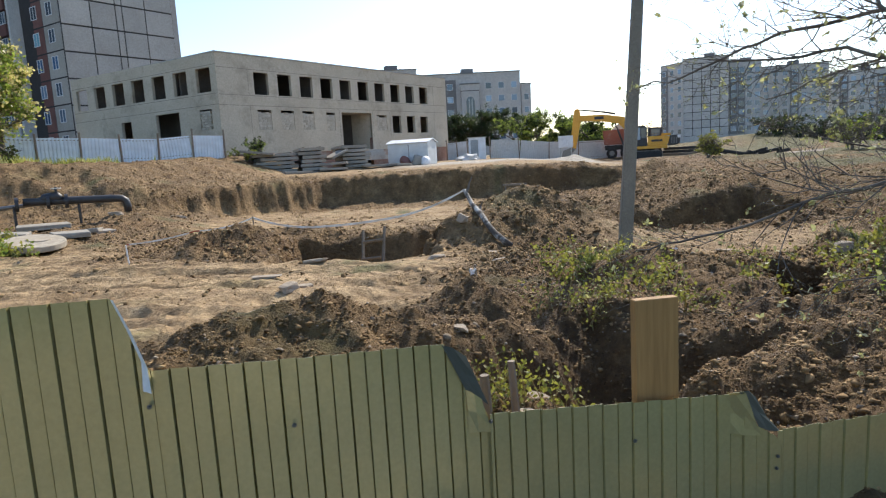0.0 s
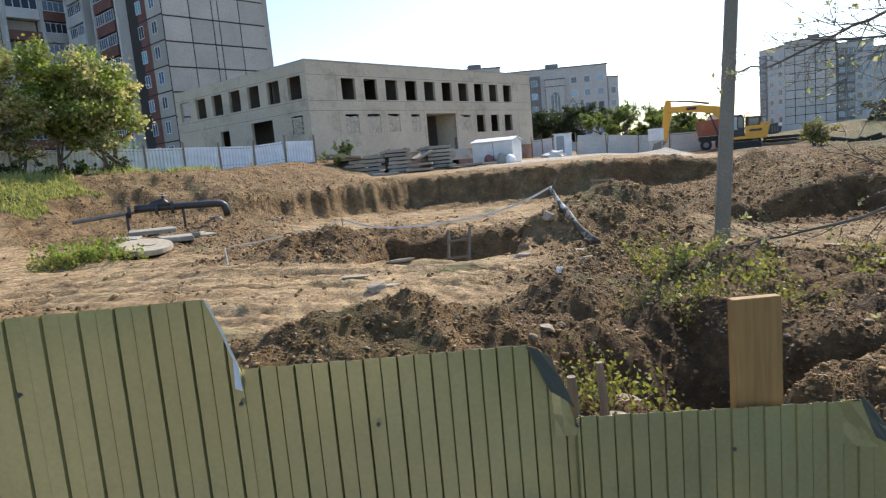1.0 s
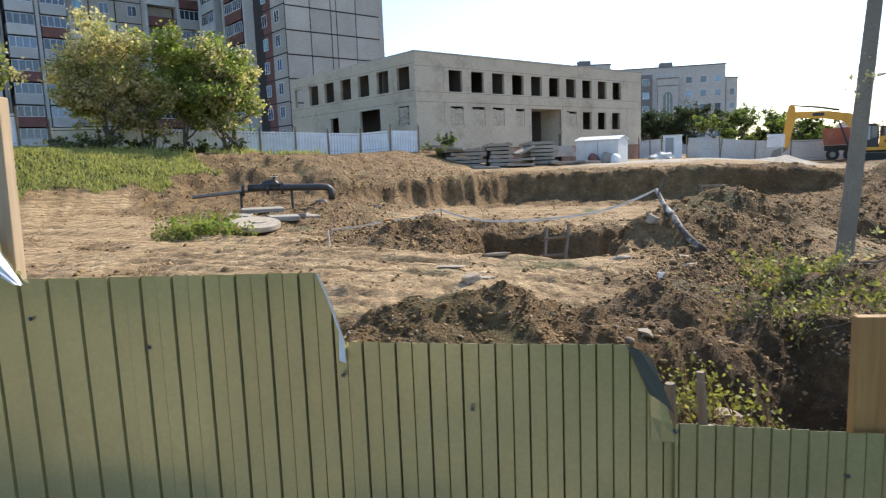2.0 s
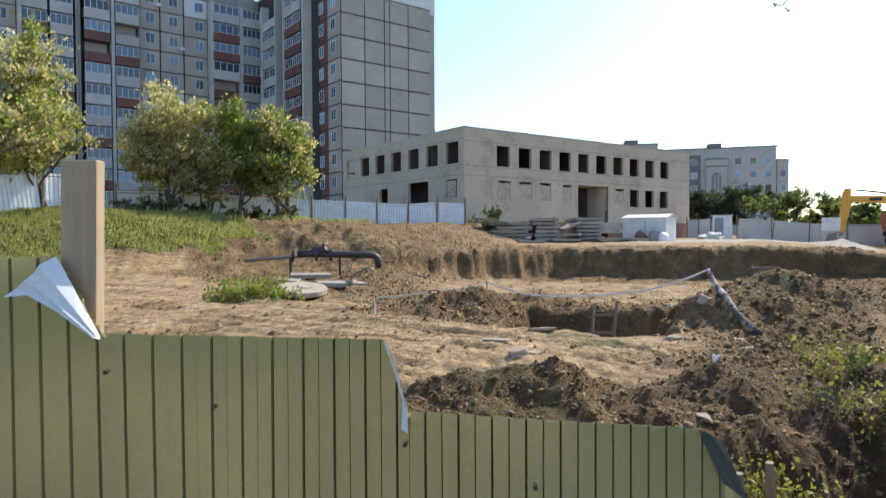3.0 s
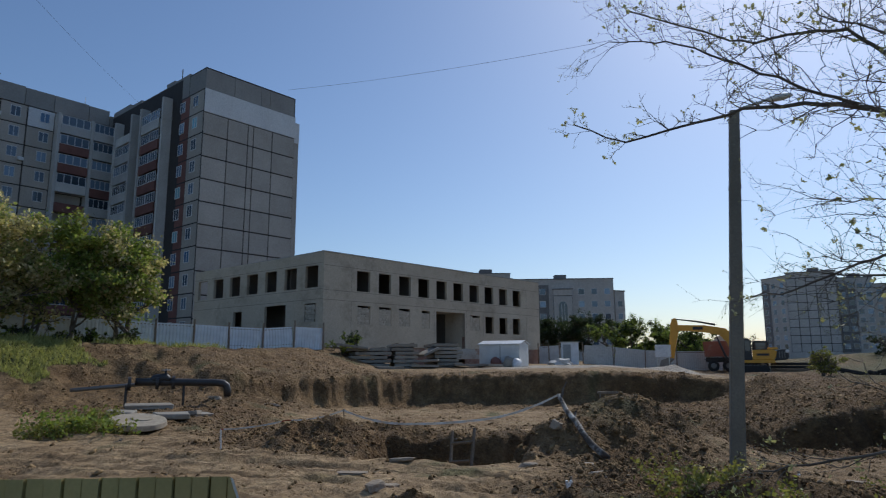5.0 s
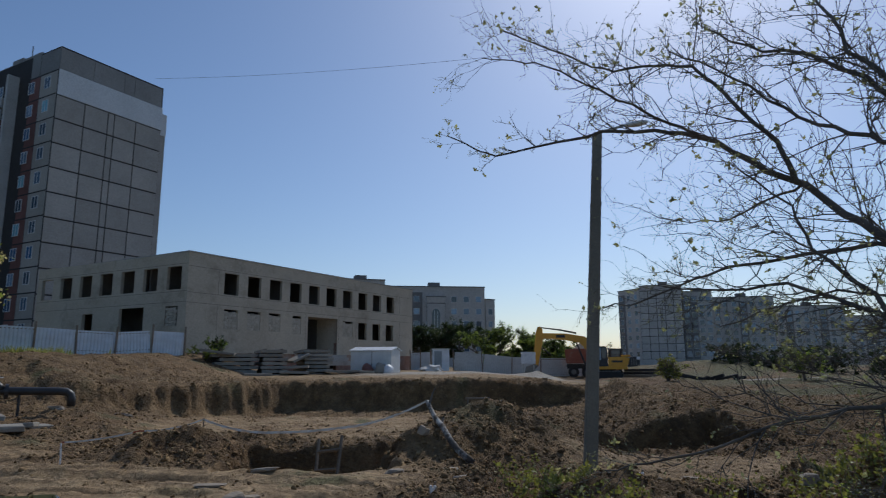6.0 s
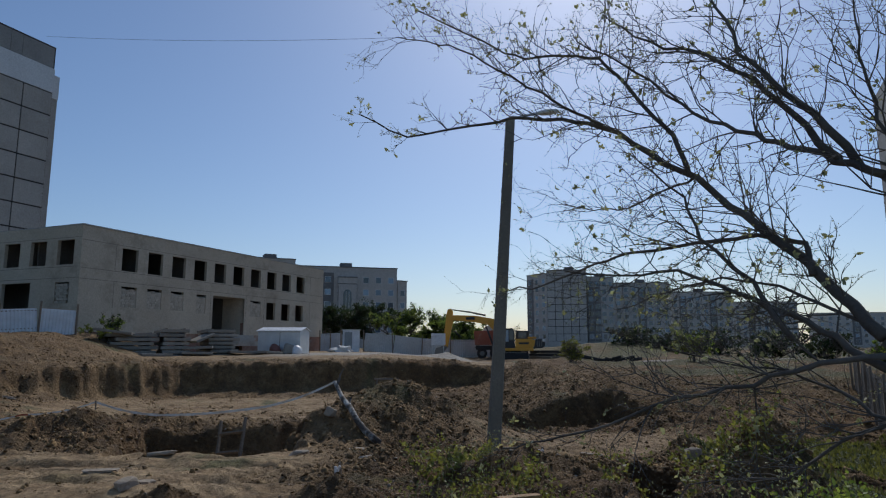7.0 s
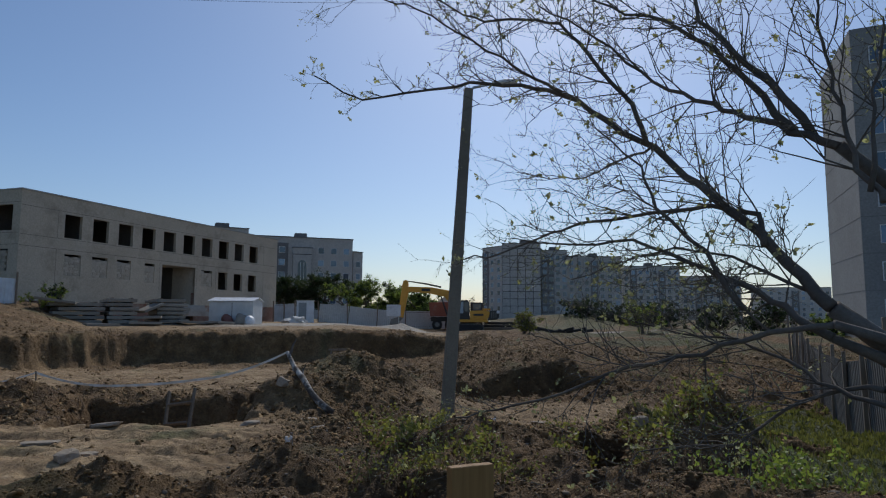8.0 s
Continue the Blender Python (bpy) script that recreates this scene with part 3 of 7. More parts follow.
    bm = boxes((0.4, 30.77, 18.5, 18.9, base, top), (30.37, 30.77, 0.4, 18.5, base, top))
    bmesh.ops.transform(bm, matrix=mb, verts=bm.verts)
    part("back_wall", bm, SCHOOL_WALL, house)
    # floor and inner walls, indoor shade painted into their colour
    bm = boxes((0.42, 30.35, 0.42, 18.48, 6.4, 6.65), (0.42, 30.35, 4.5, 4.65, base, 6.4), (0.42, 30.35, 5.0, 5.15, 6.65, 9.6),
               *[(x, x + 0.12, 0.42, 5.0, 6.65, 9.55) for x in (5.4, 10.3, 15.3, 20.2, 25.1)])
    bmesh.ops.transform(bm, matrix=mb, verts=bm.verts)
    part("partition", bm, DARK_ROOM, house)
    bm = boxes((0.4, 30.37, 0.4, 18.5, 9.6, 9.85))
    bmesh.ops.transform(bm, matrix=mb, verts=bm.verts)
    part("roof", bm, CONCRETE, house)
    bm = boxes((-0.06, 30.83, -0.06, 0.45, top, top + 0.10), (-0.06, 0.45, 0.45, 18.9, top, top + 0.10))
    bmesh.ops.transform(bm, matrix=mb, verts=bm.verts)
    part("coping", bm, CONCRETE, house)
    bm = boxes((19.5, 21.0, 9.0, 10.2, 9.85, 11.3), (19.3, 21.2, 8.8, 10.4, 11.3, 11.42))
    bmesh.ops.transform(bm, matrix=mb, verts=bm.verts)
    part("roof_vent", bm, CONCRETE, house)


BLUE_GREY = plain("faded_blue_paint", (0.30, 0.34, 0.36), 0.7)
build_school()

# ---------- apartment blocks ----------


def window_mesh(name, w, h, mullions=1):
    """Frame with real bars, standing 4 cm proud of its pane."""
    bm = bmesh.new()
    f = 0.07
    box(bm, -w / 2, w / 2, -0.03, 0.06, 0, f)
    box(bm, -w / 2, w / 2, -0.03, 0.06, h - f, h)
    box(bm, -w / 2, -w / 2 + f, -0.03, 0.06, f, h - f)
    box(bm, w / 2 - f, w / 2, -0.03, 0.06, f, h - f)
    for k in range(mullions):
        x = -w / 2 + w * (k + 1) / (mullions + 1)
        box(bm, x - f / 2, x + f / 2, -0.025, 0.05, f, h - f)
    me = bpy.data.meshes.new(name)
    bm.to_mesh(me)
    bm.free()
    me.materials.append(FRAME_WHITE)
    bm = boxes((-w / 2 + 0.02, w / 2 - 0.02, 0.01, 0.03, 0.02, h - 0.02))
    pane = bpy.data.meshes.new("pane")
    bm.to_mesh(pane)
    bm.free()
    pane.materials.append(GLASS)
    return me, pane


WIN_SMALL = window_mesh("window", 1.25, 1.45, 1)
WIN_NARROW = window_mesh("window", 0.85, 1.45, 0)
WIN_WIDE = window_mesh("window", 2.7, 1.3, 3)
bp = WIN_SMALL[1].copy()
bp.materials.clear()
bp.materials.append(BLUE_GLASS)


def put_window(kind, m, house, rnd):
    ob = share("window", kind[0], m, house)
    share("pane", bp if (kind is WIN_SMALL and rnd.random() < 0.3) else kind[1], Matrix.Identity(4), ob)
    return ob


def unit_box(name, mat, *dims):
    bm = boxes(dims)
    me = bpy.data.meshes.new(name)
    bm.to_mesh(me)
    bm.free()
    me.materials.append(mat)
    return me


STOREY = 2.85


def build_tower():
    H, R2, I = polar(28.52, 82), polar(20.8, 89.25), polar(35.4, 106.9)
    house = empty("apartment_tower", label="tall grey panel apartment tower with a white band and dark joints", category="building")
    m = face_pose(H, R2)
    rows = [32.1 - STOREY * k for k in range(12)]     # tops of the panel rows
    cols = [0.0, 3.3, 6.25, 7.07, 9.96, 13.6]
    bm = boxes((0, 13.6, 0.06, 27.2, -1.0, 38.0))
    bmesh.ops.transform(bm, matrix=m, verts=bm.verts)
    part("core", bm, PANEL_JOINT, house)
    for r, zt in enumerate(rows):
        for c, (xa, xb) in enumerate(zip(cols, cols[1:])):
            bm = boxes((xa + (0.07 if c else 0.0), xb - 0.07, -0.02, 0.055, zt - STOREY + 0.09, zt - 0.09))
            bmesh.ops.transform(bm, matrix=m, verts=bm.verts)
            part("panel", bm, PANEL, house)
    bm = boxes((-0.02, 13.62, -0.06, 0.05, 32.15, 35.2))
    bmesh.ops.transform(bm, matrix=m, verts=bm.verts)
    part("white_band", bm, WHITE_PANEL, house, "whitewashed upper storey")
    for c, (xa, xb) in enumerate(((0, 4.0), (4.05, 8.0), (8.05, 9.4), (9.45, 13.4))):
        bm = boxes((xa, xb, -0.02, 0.3, 35.25, 37.78))
        bmesh.ops.transform(bm, matrix=m, verts=bm.verts)
        part("attic_panel", bm, ATTIC, house)
    # the back strip that stands a little past the end wall
    bm = boxes((13.65, 15.4, 1.5, 26.0, -1, 34.7))
    bmesh.ops.transform(bm, matrix=m, verts=bm.verts)
    part("rear_bay", bm, PANEL, house)
    bm = boxes((13.62, 15.45, 1.45, 4.0, 32.1, 35.1))
    bmesh.ops.transform(bm, matrix=m, verts=bm.verts)
    part("white_band", bm, WHITE_PANEL, house)
    # balcony side, seen at a slant
    ml = face_pose(I, H)
    n = 27.32
    rnd = random.Random(9)
    for k in range(12):
        z0 = 32.3 - STOREY * k
        # by the corner: one window and a red pier with a second window
        for x0, x1, mat in ((n - 3.7, n - 0.25, BLOCK_WALL), (n - 7.0, n - 3.8, BALCONY_RED), (n - 9.5, n - 7.05, BLOCK_WALL), (n - 17.4, n - 15.2, BLOCK_WALL), (n - 26.8, n - 23.6, BLOCK_WALL)):
            bm = boxes((x0, x1, -0.03, 0.05, z0 + 0.08, z0 + STOREY - 0.08))
            bmesh.ops.transform(bm, matrix=ml, verts=bm.verts)
            part("panel", bm, mat, house)
        for x in (n - 2.2, n - 5.5, n - 25.2):
            put_window(WIN_SMALL, ml @ Matrix.Translation((x, -0.05, z0 + 0.95)), house, rnd)
        for x0, x1 in ((n - 14.8, n - 9.6), (n - 22.9, n - 18.2)):
            mat = BALCONY_RED if rnd.random() < 0.42 else BALCONY_PALE
            bm = boxes((x0, x1, -1.2, -1.1, z0 - 0.05, z0 + 1.05), (x0, x0 + 0.1, -1.1, 0, z0 - 0.05, z0 + 1.05), (x1 - 0.1, x1, -1.1, 0, z0 - 0.05, z0 + 1.05), (x0, x1, -1.2, 0, z0 - 0.2, z0 - 0.05))
            bmesh.ops.transform(bm, matrix=ml, verts=bm.verts)
            b = part("balcony", bm, mat, house)
            if rnd.random() < 0.85:
                for x in ((x0 * 3 + x1) / 4, (x0 + 3 * x1) / 4):
                    put_window(WIN_WIDE, ml @ Matrix.Translation((x, -1.12, z0 + 1.1)) @ Matrix.Diagonal((0.92, 1, 1.02, 1)), house, rnd)
    # tall pale piers between the bays
    for x in (n - 8.6, n - 15.0, n - 17.9, n - 23.2):
        bm = boxes((x - 0.22, x + 0.22, -1.3, 0.05, -1, 36.0))
        bmesh.ops.transform(bm, matrix=ml, verts=bm.verts)
        part("pier", bm, BALCONY_PALE, house)
    for x0, x1, zt in ((0.0, 5.6, 38.9), (5.65, 9.4, 38.5), (9.45, 16.8, 38.1), (16.85, n - 8.2, 38.6), (n - 8.1, n - 4.1, 38.3), (n - 4.0, n - 0.05, 37.82)):
        bm = boxes((x0, x1, -0.03, 0.4, 35.25, zt))
        bmesh.ops.transform(bm, matrix=ml, verts=bm.verts)
        part("attic_panel", bm, ATTIC, house)
    bm = boxes((n - 12, n - 9, 3, 7, 38, 40.2), (n - 10.5, n - 10.4, 2, 2.1, 38, 41.6))
    bmesh.ops.transform(bm, matrix=ml, verts=bm.verts)
    part("roof_hut", bm, ATTIC, house)


def build_left_block():
    I = polar(35.4, 106.9)
    d = Vector((-0.528, -0.849, 0)).normalized()
    P = I + d * 46
    m = face_pose(P, I)
    n = 46.0
    house = empty("apartment_block", label="long grey panel apartment block with glazed balconies in white and red", category="building")
    rnd = random.Random(3)
    bm = boxes((0, n, 0.06, 13, -1, 36.3))
    bmesh.ops.transform(bm, matrix=m, verts=bm.verts)
    part("core", bm, PANEL_JOINT, house)
    sx = lambda s: n - s                                   # s counts from the inner corner
    rows = [33.75 - STOREY * k for k in range(12)]        # floor levels
    balc = [(0.25, 3.1), (3.6, 7.6), (17.9, 20.9), (21.6, 24.7), (26.0, 28.6), (28.9, 31.8), (39.5, 42.6), (43, 45.9)]
    cells = [(8.1, 11.5, 9.35), (11.6, 14.8, 13.0), (14.9, 17.7, 16.2), (32.2, 35.5, 33.8), (35.6, 39.2, 37.4)]
    pale_cells = {(8.1, 0), (14.9, 5), (11.6, 5), (14.9, 6), (32.2, 3), (35.6, 7)}
    for k, z0 in enumerate(rows):
        for a, b, w in cells:
            bm = boxes((sx(b) + 0.05, sx(a) - 0.05, -0.03, 0.05, z0 + 0.08, z0 + STOREY - 0.08))
            bmesh.ops.transform(bm, matrix=m, verts=bm.verts)
            part("panel", bm, WHITE_PANEL if (a, k) in pale_cells else BLOCK_WALL, house)
            put_window(WIN_SMALL, m @ Matrix.Translation((sx(w), -0.05, z0 + 0.95)), house, rnd)
            if rnd.random() < 0.3:
                bm = boxes((sx(w) + 0.75, sx(w) + 1.5, -0.35, -0.05, z0 + 0.55, z0 + 1.05))
                bevelled(bm, 0.03)
                bmesh.ops.transform(bm, matrix=m, verts=bm.verts)
                part("air_conditioner", bm, FRAME_WHITE, house, "white air-conditioner box")
        for j, (a, b) in enumerate(balc):
            mat = BALCONY_RED if rnd.random() < 0.33 else BALCONY_PALE
            x0, x1 = sx(b), sx(a)
            bm = boxes((x0, x1, -1.2, -1.1, z0, z0 + 1.1), (x0, x0 + 0.1, -1.1, 0, z0, z0 + 1.1), (x1 - 0.1, x1, -1.1, 0, z0, z0 + 1.1), (x0, x1, -1.2, 0, z0 - 0.16, z0))
            bmesh.ops.transform(bm, matrix=m, verts=bm.verts)
            part("balcony", bm, mat, house)
            if rnd.random() < (0.92 if j > 1 else 0.6):
                w = x1 - x0
                put_window(WIN_WIDE, m @ Matrix.Translation(((x0 + x1) / 2, -1.12, z0 + 1.12)) @ Matrix.Diagonal((w / 2.75, 1, 1.05, 1)), house, rnd)
            else:
                bm = boxes((x0 + 0.2, x1 - 0.2, 0.02, 0.055, z0 + 0.1, z0 + 2.6))
                bmesh.ops.transform(bm, matrix=m, verts=bm.verts)
                part("recess_wall", bm, BLOCK_WALL, house)
    for a in (0.0, 3.35, 7.85, 21.25, 31.95, 42.8):
        bm = boxes((sx(a) - 0.2, sx(a) + 0.2, -1.3, 0.05, -1, 36.4))
        bmesh.ops.transform(bm, matrix=m, verts=bm.verts)
        part("pier", bm, BALCONY_PALE, house)
    for a in (17.75, 21.2, 25.3, 25.6):
        bm = boxes((sx(a) - 0.12, sx(a) + 0.12, -1.25, 0.05, -1, 36.6))
        bmesh.ops.transform(bm, matrix=m, verts=bm.verts)
        part("downpipe_shaft", bm, ATTIC, house)
    for a, b, zt in ((0.0, 0.6, 38.3), (0.7, 3.6, 39.0), (3.65, 8.3, 39.1), (8.35, 12.0, 39.1), (12.05, 17.6, 39.2), (17.65, 21.2, 39.2), (21.25, 25.4, 39.3), (25.5, 29.0, 41.1), (29.05, 34.0, 41.1), (34.05, 46.0, 41.1)):
        bm = boxes((sx(b) + 0.02, sx(a) - 0.02, -0.1, 0.4, 36.65, zt), (sx(b) + 0.02, sx(a) - 0.02, 0.4, 13, 36.3, zt - 0.5))
        bmesh.ops.transform(bm, matrix=m, verts=bm.verts)
        part("attic_panel", bm, ATTIC, house)
    bm = boxes((sx(17.0), sx(15.2), 1.0, 3.0, 38.5, 40.3), (sx(17.2), sx(15.0), 0.8, 3.2, 40.3, 40.45))
    bmesh.ops.transform(bm, matrix=m, verts=bm.verts)
    part("roof_vent", bm, ATTIC, house)
    for s, hgt in ((19.6, 1.6), (4.1, 1.2)):
        bm = tube(bmesh.new(), [m @ Vector((sx(s), 0.5, 38.6)), m @ Vector((sx(s), 0.5, 39.2 + hgt))], [0.05, 0.04], 5)
        part("aerial", bm, ZINC, house)


build_tower()
build_left_block()


def far_block(name, p, q, depth, base, top, floors, bays, label, dark_bays=(), blank=False, hut=True):
    house = empty(name, label=label, category="building")
    m = face_pose(p, q)
    n = (Vector(q) - Vector(p)).length
    rnd = random.Random(int(n * 10) + bays)
    storey = (top - base - 1.6) / floors
    bm = boxes((0, n, 0, depth, base - 4, top))
    bmesh.ops.transform(bm, matrix=m, verts=bm.verts)
    part("wall", bm, FAR_WALL, house)
    bm = boxes((-0.15, n + 0.15, -0.15, depth, top, top + 0.25))
    bmesh.ops.transform(bm, matrix=m, verts=bm.verts)
    part("roof", bm, FAR_DARK, house)
    if hut:
        bm = boxes((n * 0.45, n * 0.45 + 3, 4, 7, top, top + 1.7))
        bmesh.ops.transform(bm, matrix=m, verts=bm.verts)
        part("roof_hut", bm, FAR_DARK, house)
    bw = n / bays
    frame_me = unit_box("window", FRAME_WHITE, -0.75, 0.75, -0.05, 0.02, -0.05, 1.5)
    pane_me = unit_box("pane", GLASS, -0.66, 0.66, -0.07, -0.052, 0.03, 1.42)
    for b in range(bays):
        # raised dark slab whose colour gives the bay its shade
        if b in dark_bays:
            bm = boxes((b * bw + 0.1, (b + 1) * bw - 0.1, -0.12, 0, base, top - 1.4))
            bmesh.ops.transform(bm, matrix=m, verts=bm.verts)
            part("bay", bm, FAR_DARK, house)
        for f in range(floors):
            if blank:
                bm = boxes((b * bw + 0.09, (b + 1) * bw - 0.09, -0.1, -0.02, base + f * storey + 0.09, base + (f + 1) * storey - 0.09))
                bmesh.ops.transform(bm, matrix=m, verts=bm.verts)
                part("panel", bm, FAR_WALL, house)
            else:
                w = share("window", frame_me, m @ Matrix.Translation(((b + 0.5) * bw, -0.13 if b in dark_bays else 0, base + f * storey + 0.9)), house)
                share("pane", pane_me, Matrix.Identity(4), w)
    if blank:
        bm = boxes((0.03, n - 0.03, -0.03, 0.0, base, top - 1.5))
        bmesh.ops.transform(bm, matrix=m, verts=bm.verts)
        part("joint_line", bm, PANEL_JOINT, house)
    return house, m, n


def up(az, dist, t):
    return EYE + dist * t


far_block("distant_apartment_block", polar(5.8, 163), polar(1.42, 165), 14, 3.5, up(0, 164, 0.1295), 5, 5, "distant grey five-storey apartment block behind the school")
far_block("distant_apartment_block", polar(1.40, 166), polar(-7.42, 169), 14, 4.0, up(0, 167, 0.1185), 5, 8, "distant grey five-storey apartment block with an arched loggia", dark_bays=(1, 2))
house, m, n = far_block("distant_loggia", polar(-2.3, 165.6), polar(-3.95, 166.0), 1.0, 6.5, up(0, 166, 0.103), 1, 1, "pale distant stair tower with a tall arched window", hut=False, blank=True)
bm = bmesh.new()
arch = [(1.3, 9.0), (3.4, 9.0), (3.4, 14.4)] + [(2.35 + 1.05 * math.cos(k * math.pi / 10), 14.4 + 1.3 * math.sin(k * math.pi / 10)) for k in range(1, 10)] + [(1.3, 14.4)]
va = [bm.verts.new((x, -0.16, z)) for x, z in arch]
vb = [bm.verts.new((x, -0.02, z)) for x, z in arch]
bm.faces.new(va)
for i in range(len(va)):
    j = (i + 1) % len(va)
    bm.faces.new((va[j], va[i], vb[i], vb[j]))
bmesh.ops.transform(bm, matrix=m, verts=bm.verts)
part("arched_window", bm, GLASS, house, "tall dark arched window")
for x in (1.95, 2.7):
    bm = boxes((x, x + 0.1, -0.22, -0.165, 9.0, 15.2))
    bmesh.ops.transform(bm, matrix=m, verts=bm.verts)
    part("glazing_bar", bm, FRAME_WHITE, house)
far_block("distant_apartment_block", polar(-7.5, 171), polar(-8.3, 173), 12, 4.0, up(0, 172, 0.098), 4, 1, "distant grey block end with a lower roof", hut=False)
far_block("distant_tower_block", polar(-18.9, 222), polar(-20.62, 214), 18, 3.0, up(0, 216, 0.1085), 8, 3, "distant nine-storey panel tower with balconies", dark_bays=(0,), hut=False)
far_block("distant_tower_block", polar(-20.64, 214), polar(-24.0, 214), 18, 3.0, up(0, 214, 0.113), 9, 5, "distant nine-storey panel tower with a blank end wall", blank=True)
far_block("distant_apartment_block", polar(-24.05, 222), polar(-26.3, 224), 14, 3.0, up(0, 223, 0.102), 8, 4, "distant apartment block with dark balconies", dark_bays=(0, 1))
far_block("distant_apartment_block", polar(-26.3, 236), polar(-30.8, 240), 14, 3.0, up(0, 238, 0.0915), 8, 7, "distant long panel apartment block", dark_bays=(3,))
far_block("distant_apartment_block", polar(-30.9, 260), polar(-35.5, 266), 14, 3.0, up(0, 262, 0.076), 7, 8, "distant long panel apartment block, darker bays", dark_bays=(1, 5))
far_block("distant_apartment_block", polar(-35.6, 300), polar(-40.1, 310), 14, 3.0, up(0, 305, 0.0595), 7, 9, "distant low panel apartment block", dark_bays=(2, 6), hut=False)
far_block("distant_apartment_block", polar(-41.4, 340), polar(-46.3, 350), 14, 2.0, up(0, 345, 0.042), 5, 9, "distant low apartment block on the skyline", dark_bays=(4,), hut=False)


def build_right_tower():
    a, b, c = polar(-46.35, 70), polar(-48.45, 58.5), polar(-62, 62)
    house = empty("apartment_tower", label="pale apartment tower with white windows behind the bare tree", category="building")
    top = up(0, 58.5, 0.387)
    for p, q, blank in ((a, b, True), (b, c, False)):
        m = face_pose(p, q)
        n = (q - p).length
        bm = boxes((0, n, 0, 6, -1, top))
        bmesh.ops.transform(bm, matrix=m, verts=bm.verts)
        part("wall", bm, PALE_TOWER, house)
        rnd = random.Random(2)
        for k in range(9):
            z = top - 3.4 - 2.8 * k
            if not blank:
                for x in (1.9, 5.0, 8.4, 11.6):
                    put_window(WIN_SMALL, m @ Matrix.Translation((x, -0.03, z + 0.4)) @ Matrix.Diagonal((1.15, 1, 1, 1)), house, rnd)
            bm = boxes((0.02, n - 0.02, -0.012, 0.02, z - 0.32, z - 0.27))
            bmesh.ops.transform(bm, matrix=m, verts=bm.verts)
            part("panel_joint", bm, FAR_DARK, house)


PALE_TOWER = grainy("pale_tower_wall", (0.27, 0.262, 0.25), (0.36, 0.35, 0.33), 0.2, 6, 0.93, 0, 0.2, 0.02)
build_right_tower()

# ---------- green fence by the walker ----------
FENCE_M = face_pose((-1.0, 1.942), (0.2, 2.224))
DEEP = 0.008


def profile_y(t):
    """Depth of the ribbed sheet at t (0 to 1 within a rib): flats at two levels, with a tight crease at each step."""
    t = t % 1.0
    if t < 0.44:
        return 0.0
    if t < 0.475:
        return DEEP * 3.0 * (t - 0.44) / 0.035
    if t < 0.51:
        return DEEP * (3.0 - 2.0 * (t - 0.475) / 0.035)
    if t < 0.955:
        return DEEP
    if t < 0.975:
        return DEEP * (1 + 1.2 * (t - 0.955) / 0.02)
    return DEEP * 2.2 * (1 - t) / 0.025


def rib_sheet(name, x0, x1, top, parent, mat, y=0.0, first=0.0, period=0.112, extra=()):
    """A ribbed sheet from below the ground to top(x)."""
    xs = {x0, x1, *extra}
    first -= 0.475 * period
    k = math.floor((x0 - first) / period) - 1
    while first + k * period < x1 + period:
        for t in (0.0, 0.2, 0.4399, 0.475, 0.5101, 0.7, 0.9549, 0.975):
            x = first + (k + t) * period
            if x0 < x < x1:
                xs.add(x)
        k += 1
    xs = sorted(xs)
    rows = 7
    verts, faces = [], []
    for th in (0.0, 0.0012):
        for x in xs:
            zt = top(x)
            for r in range(rows):
                z = -0.05 + (zt + 0.05) * r / (rows - 1)
                sway = 0.006 * math.sin(x * 5.1 + z * 2.0)
                verts.append((x, y + profile_y((x - first) / period) + th + sway, z))
    n = len(xs) * rows
    for i in range(len(xs) - 1):
        for r in range(rows - 1):
            a, b = i * rows + r, (i + 1) * rows + r
            faces.append((a, b, b + 1, a + 1))
            faces.append((n + a, n + a + 1, n + b + 1, n + b))
    for i in range(len(xs) - 1):
        a, b = i * rows + rows - 1, (i + 1) * rows + rows - 1
        faces.append((a, b, n + b, n + a))
    for i in (0, len(xs) - 1):
        for r in range(rows - 1):
            a = i * rows + r
            faces.append((a, a + 1, n + a + 1, n + a))
    ob = raw(name, [FENCE_M @ Vector(v) for v in verts], faces, mat, parent)
    return ob


